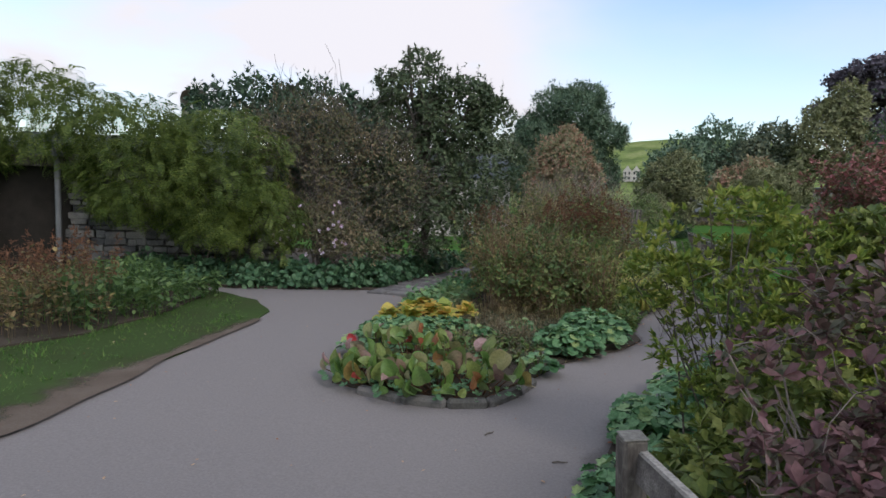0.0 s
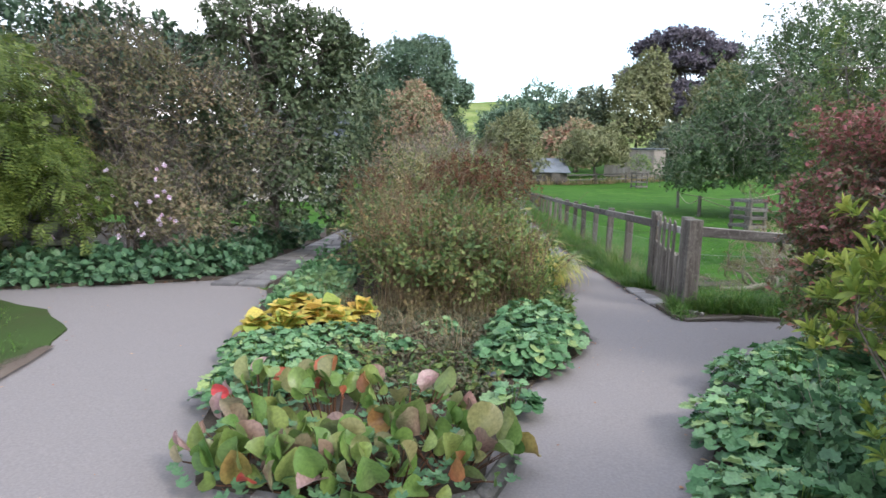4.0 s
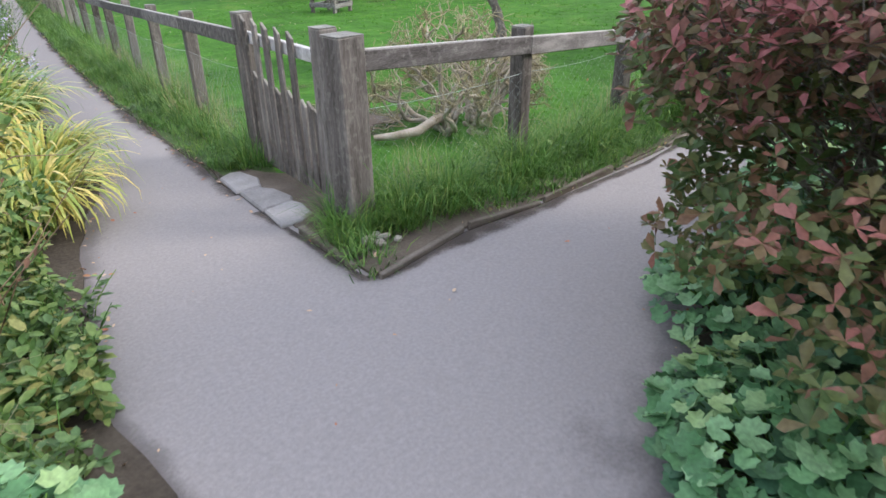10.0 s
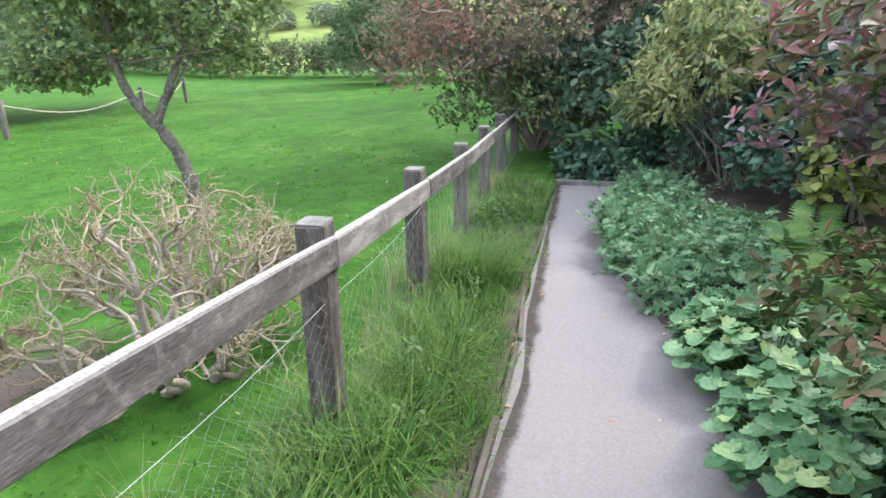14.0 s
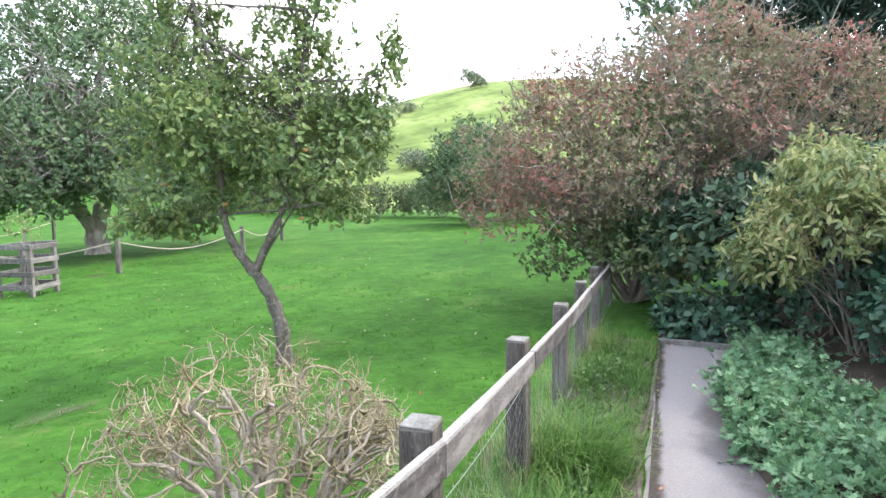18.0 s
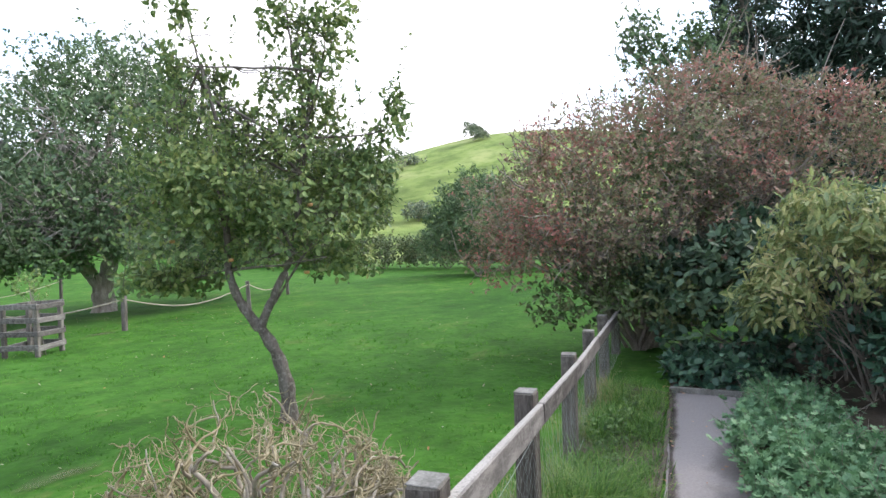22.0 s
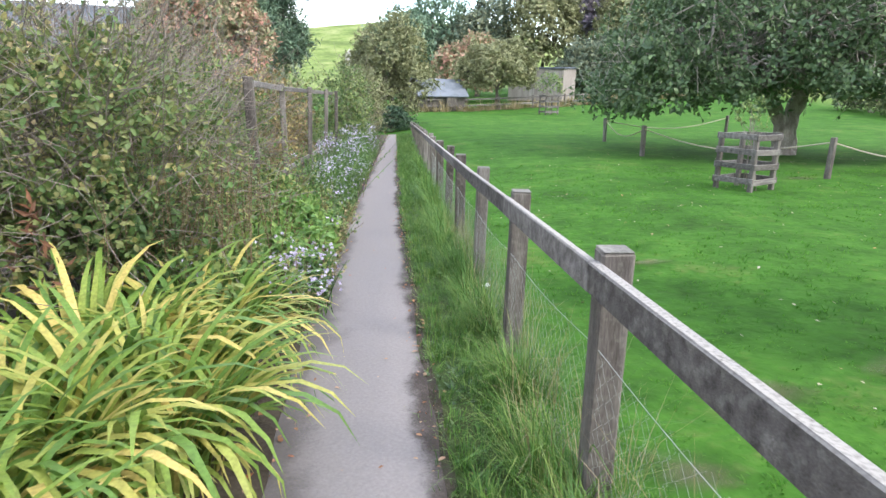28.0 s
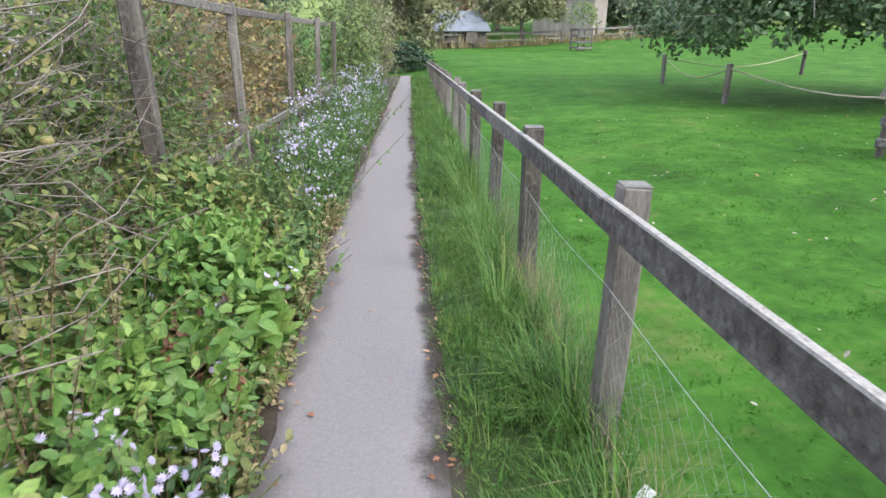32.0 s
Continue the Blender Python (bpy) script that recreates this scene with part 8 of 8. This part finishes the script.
def tufts(name, polys, density, per, h, mat, label, width=0.02, splay=0.5, hmin=0.5, spread=0.05):
    """Grass in tufts: the blades of a tuft fan out from its middle."""
    ch = []
    for poly in polys:
        x, y = scatter_in(poly, density)
        n = len(x)
        lean = RNG.normal(size=(n, 2)) * 0.35
        th = h * RNG.uniform(hmin, 1.25, n) * (1 + 0.4 * lump(np.stack([x, y, x * 0], 1), 1.1))
        j = np.repeat(np.arange(n), per)
        m = len(j)
        a = RNG.uniform(0, 2 * math.pi, m)
        off = np.stack([np.cos(a), np.sin(a)], 1)
        r = np.abs(RNG.normal(size=m)) * spread
        bx, by = x[j] + off[:, 0] * r, y[j] + off[:, 1] * r
        d2 = off * splay + lean[j]
        d = np.stack([d2[:, 0], d2[:, 1], RNG.normal(size=m) * 0.1], 1)
        hh = th[j] * RNG.uniform(0.5, 1.15, m)
        sz = np.stack([np.full(m, 0.2) * RNG.uniform(0.7, 1.3, m), hh, hh], 1)
        up = unit(np.stack([d2[:, 0] * 0.5, d2[:, 1] * 0.5, np.ones(m)], 1))
        y_ax = unit(d)
        x_ax = unit(np.cross(y_ax, up))
        rot = np.stack([x_ax, np.cross(up, x_ax), up], -1)
        g = gz(bx, by) - 0.012
        q = RNG.integers(0, 4, m)
        for t, bend in enumerate((0.3, 0.6, 0.9, 1.25)):
            k = q == t
            ch.append(scatter(blade(bend, width), np.stack([bx, by, g], 1)[k], rot[k], sz[k]))
    return tagged(np_part(name, ch, mat), label, "grass", kind="stuff")


STRIP = [(1.55, 10.95), (1.56, 12.3), (1.68, 15), (1.9, 20), (2.55, 30), (3.3, 40), (3.75, 40), (2.95, 27), (2.5, 20), (2.2, 15), (2.0, 11.3), (1.8, 11.0)]
FENCE_SIDE = [(1.75, 11.0), (1.85, 12.5), (2.0, 15), (2.3, 20), (2.9, 28), (3.05, 28), (2.5, 20), (2.2, 15), (2.0, 11.5)]
BANK = [(2.1, 9.15), (3.0, 9.15), (4.2, 9.3), (5.4, 9.55), (5.6, 9.98), (4.9, 9.88), (3.3, 9.62), (2.0, 9.5)]
FAR_BANK = [(5.4, 9.65), (6.5, 9.85), (8.6, 10.18), (8.6, 10.4), (6.4, 10.12), (5.6, 9.98)]
perennials("verge_weeds", [(2.4, 9.1), (4.2, 9.25), (6.5, 9.7), (8.4, 10.0), (6.4, 10.0), (4.2, 9.55), (2.4, 9.4)], 90, 0.2, "broad-leaved weeds in the uncut verge", G_MID, GRASSB, leaves=9, size=0.045, start=0.2, lean=0.3)
CORNER = [(2.3, 9.22), (2.75, 9.16), (3.1, 9.0), (4.0, 9.06), (4.6, 9.24), (8.6, 9.84), (9.0, 10.5), (6.4, 10.2), (4.9, 9.95), (3.3, 9.7), (2.0, 9.6), (2.0, 9.25)]
tufts("verge_grass", [STRIP, CORNER], 150, 22, 0.17, GRASSB, "uncut green grass along the fence", 0.015)
tufts("verge_turf", [[(2.6, 8.93), (4.0, 9.06), (4.6, 9.2), (8.6, 9.82), (8.6, 10.05), (4.6, 9.5), (2.6, 9.3)], [(1.5, 8.75), (1.75, 8.8), (1.62, 9.1), (1.52, 9.4)], [(1.8, 9.1), (2.6, 9.0), (2.6, 9.3), (1.9, 9.3)]], 330, 14, 0.2, GRASSB, "short trodden turf behind the edging boards", 0.02, 1.0)
tufts("far_rough_grass", [[(6.0, 56.6), (33, 66.5), (33, 68.5), (6.0, 58.6)]], 5, 16, 0.9, DRYG, "pale uncut grass along the far fence", 0.12, 0.6, 0.4, 0.25)
tufts("bank_grass", [BANK], 90, 84, 0.5, GRASSB, "lush long grass below the corner fence", 0.016, 1.05, 0.35)
tufts("bank_grass", [FAR_BANK], 70, 50, 0.32, GRASSB, "uncut grass along the foot of the corner fence", 0.016, 0.95, 0.35)
tufts("tall_verge_grass", [FENCE_SIDE], 60, 60, 0.5, GRASSB, "tall arching grass against the fence", 0.014, 0.95, 0.3)
tufts("tall_verge_grass", [[(1.55, 9.15), (2.0, 9.06), (2.3, 9.3), (1.6, 9.62)], [(1.6, 9.12), (2.05, 9.06), (2.2, 9.3), (1.62, 9.5)], [(1.7, 10.95), (1.9, 10.85), (1.95, 11.3), (1.7, 11.3)]], 75, 80, 0.36, GRASSB, "lush grass tuft at the foot of the gate post", 0.016, 1.05)
tufts("verge_weeds_mat", [[(1.54, 10.95), (1.58, 12.3), (1.7, 15), (1.92, 20), (2.5, 29), (2.7, 29), (2.1, 20), (1.85, 15), (1.75, 11.5)]], 130, 10, 0.07, G_OLD, "low dark leafy weeds along the verge", 0.07, 1.0, 0.5, 0.06)
tufts("dry_verge_grass", [[(1.85, 11.5), (2.0, 14), (2.5, 20), (2.75, 20), (2.3, 14), (2.1, 11.5)], [(2.2, 9.4), (8.5, 10.3), (8.5, 10.6), (2.2, 9.85)]], 36, 12, 0.5, DRYG, "pale dry grass stems along the netting", 0.008, 0.4)
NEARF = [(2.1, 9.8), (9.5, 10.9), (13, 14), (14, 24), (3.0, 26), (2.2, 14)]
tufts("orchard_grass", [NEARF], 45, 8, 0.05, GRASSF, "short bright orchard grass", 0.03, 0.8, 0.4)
tufts("orchard_tufts", [[(2.2, 10), (22, 12), (26, 40), (4, 42)]], 1.1, 26, 0.055, GRASSF, "longer tufts in the orchard grass", 0.035, 1.3, 0.5, 0.3)
tufts("bed_grass", [[(-1.6, 5.8), (-0.75, 5.7), (-0.5, 6.4), (-0.4, 7.0), (-0.9, 8.3), (-2.2, 8.3), (-1.9, 6.8)]], 50, 9, 0.1, DRYG, "dry weedy tufts in the bare bed", 0.02, 0.9)
tufts("straw_grass", [[(-2.5, 8.3), (-0.3, 8.0), (-0.1, 8.5), (-2.5, 8.9)], [(-1.8, 7.2), (-0.7, 7.0), (-0.6, 8.0), (-1.8, 8.2)], [(-2.0, 8.5), (-0.2, 8.4), (0.0, 9.2), (-2.0, 9.2)]], 32, 14, 0.5, DRYG, "tangled straw in the island bed", 0.011, 0.7)
tufts("lawn_blades", [[(-3.95, 3.0), (-4.2, 4.62), (-4.6, 7.05), (-5.6, 8.3), (-6.2, 8.6), (-5.85, 6.8), (-6.0, 3)]], 120, 8, 0.1, GRASSB, "short lawn grass", 0.022, 0.7)
x, y = scatter_in([(2.2, 10), (16, 10.5), (16, 26), (3, 30)], 2.4)
n = len(x)
tagged(np_part("fallen_leaves", [scatter(OVAL, np.stack([x, y, gz(x, y) + 0.05], 1), frames(rand_dirs(n) * [1, 1, 0.2], np.tile([0, 0, 1.0], (n, 1))), RNG.uniform(0.022, 0.055, n))], SPECK), "scattered fallen leaves on the orchard grass", "leaves", kind="stuff")
x, y = scatter_in(PATH_OUT, 3.0)
n = len(x)
tagged(np_part("path_litter", [scatter(OVAL, np.stack([x, y, gz(x, y) + 0.02], 1), frames(rand_dirs(n) * [1, 1, 0.1], np.tile([0, 0, 1.0], (n, 1))), RNG.uniform(0.01, 0.035, n))], LITTER), "tiny leaf fragments on the path", "leaves", kind="stuff")

ex, ey = [], []
for a, c in zip(PATH_OUT, PATH_OUT[1:]):
    k = int(math.hypot(c[0] - a[0], c[1] - a[1]) * 12)
    s = RNG.uniform(0, 1, k)
    ex.append(a[0] + (c[0] - a[0]) * s + RNG.normal(size=k) * 0.045)
    ey.append(a[1] + (c[1] - a[1]) * s + RNG.normal(size=k) * 0.045)
for ring in (ISLAND, RIGHT):
    for a, c in zip(ring, ring[1:]):
        k = int(math.hypot(c[0] - a[0], c[1] - a[1]) * 16)
        s = RNG.uniform(0, 1, k)
        ex.append(a[0] + (c[0] - a[0]) * s + RNG.normal(size=k) * 0.06)
        ey.append(a[1] + (c[1] - a[1]) * s + RNG.normal(size=k) * 0.06)
x, y = np.concatenate(ex), np.concatenate(ey)
n = len(x)
tagged(np_part("edge_litter", [scatter(OVAL, np.stack([x, y, gz(x, y) + 0.024], 1), frames(rand_dirs(n) * [1, 1, 0.3], np.tile([0, 0, 1.0], (n, 1))), RNG.uniform(0.012, 0.05, n))], LITTER), "brown leaf litter gathered along the path edges", "leaves", kind="stuff")

# ---- small finds ----
scrap = part("paper_scrap", box(bmesh.new(), 0.07, 0.045, 0.004, pose(0, 0, 0, 12, -9, 30), 0.001, 0.006), rough_mat("white_paper", [(0.62, 0.62, 0.62), (0.78, 0.78, 0.78)], 20, 90, 0.7, 0.2, 0.002))
scrap.location = (2.33, 16.1, ground_at(2.33, 16.1) + 0.1)
tagged(scrap, "crumpled white paper scrap caught in the verge grass", "litter")
marker = part("slate_chip", box(bmesh.new(), 0.1, 0.075, 0.016, pose(0, 0, 0, 4, -6, 40), 0.005, 0.012), M_SLATE)
marker.location = (-0.76, 6.47, ground_at(-0.76, 6.47) + 0.075)
tagged(marker, "flat blue grey slate chip lying on the bed", "stone")
for k, (x, y, a) in enumerate(((-0.8, 4.13, 60), (-0.29, 3.8, 20))):
    pth = np.array([[(-0.05, 0, 0), (-0.015, 0.006, 0.004), (0.02, -0.004, 0.003), (0.05, 0.008, 0)]])
    tg = np_part("fallen_twig", [tubes(pth, np.array([[0.005, 0.006, 0.005, 0.003]]), 5)], M_BARK, smooth=True)
    tg.location, tg.rotation_euler = (x, y, ground_at(x, y) + 0.019), (0, 0, radians(a))
    tagged(tg, "short dark twig lying on the gravel path", "twig", "twigs on the path")
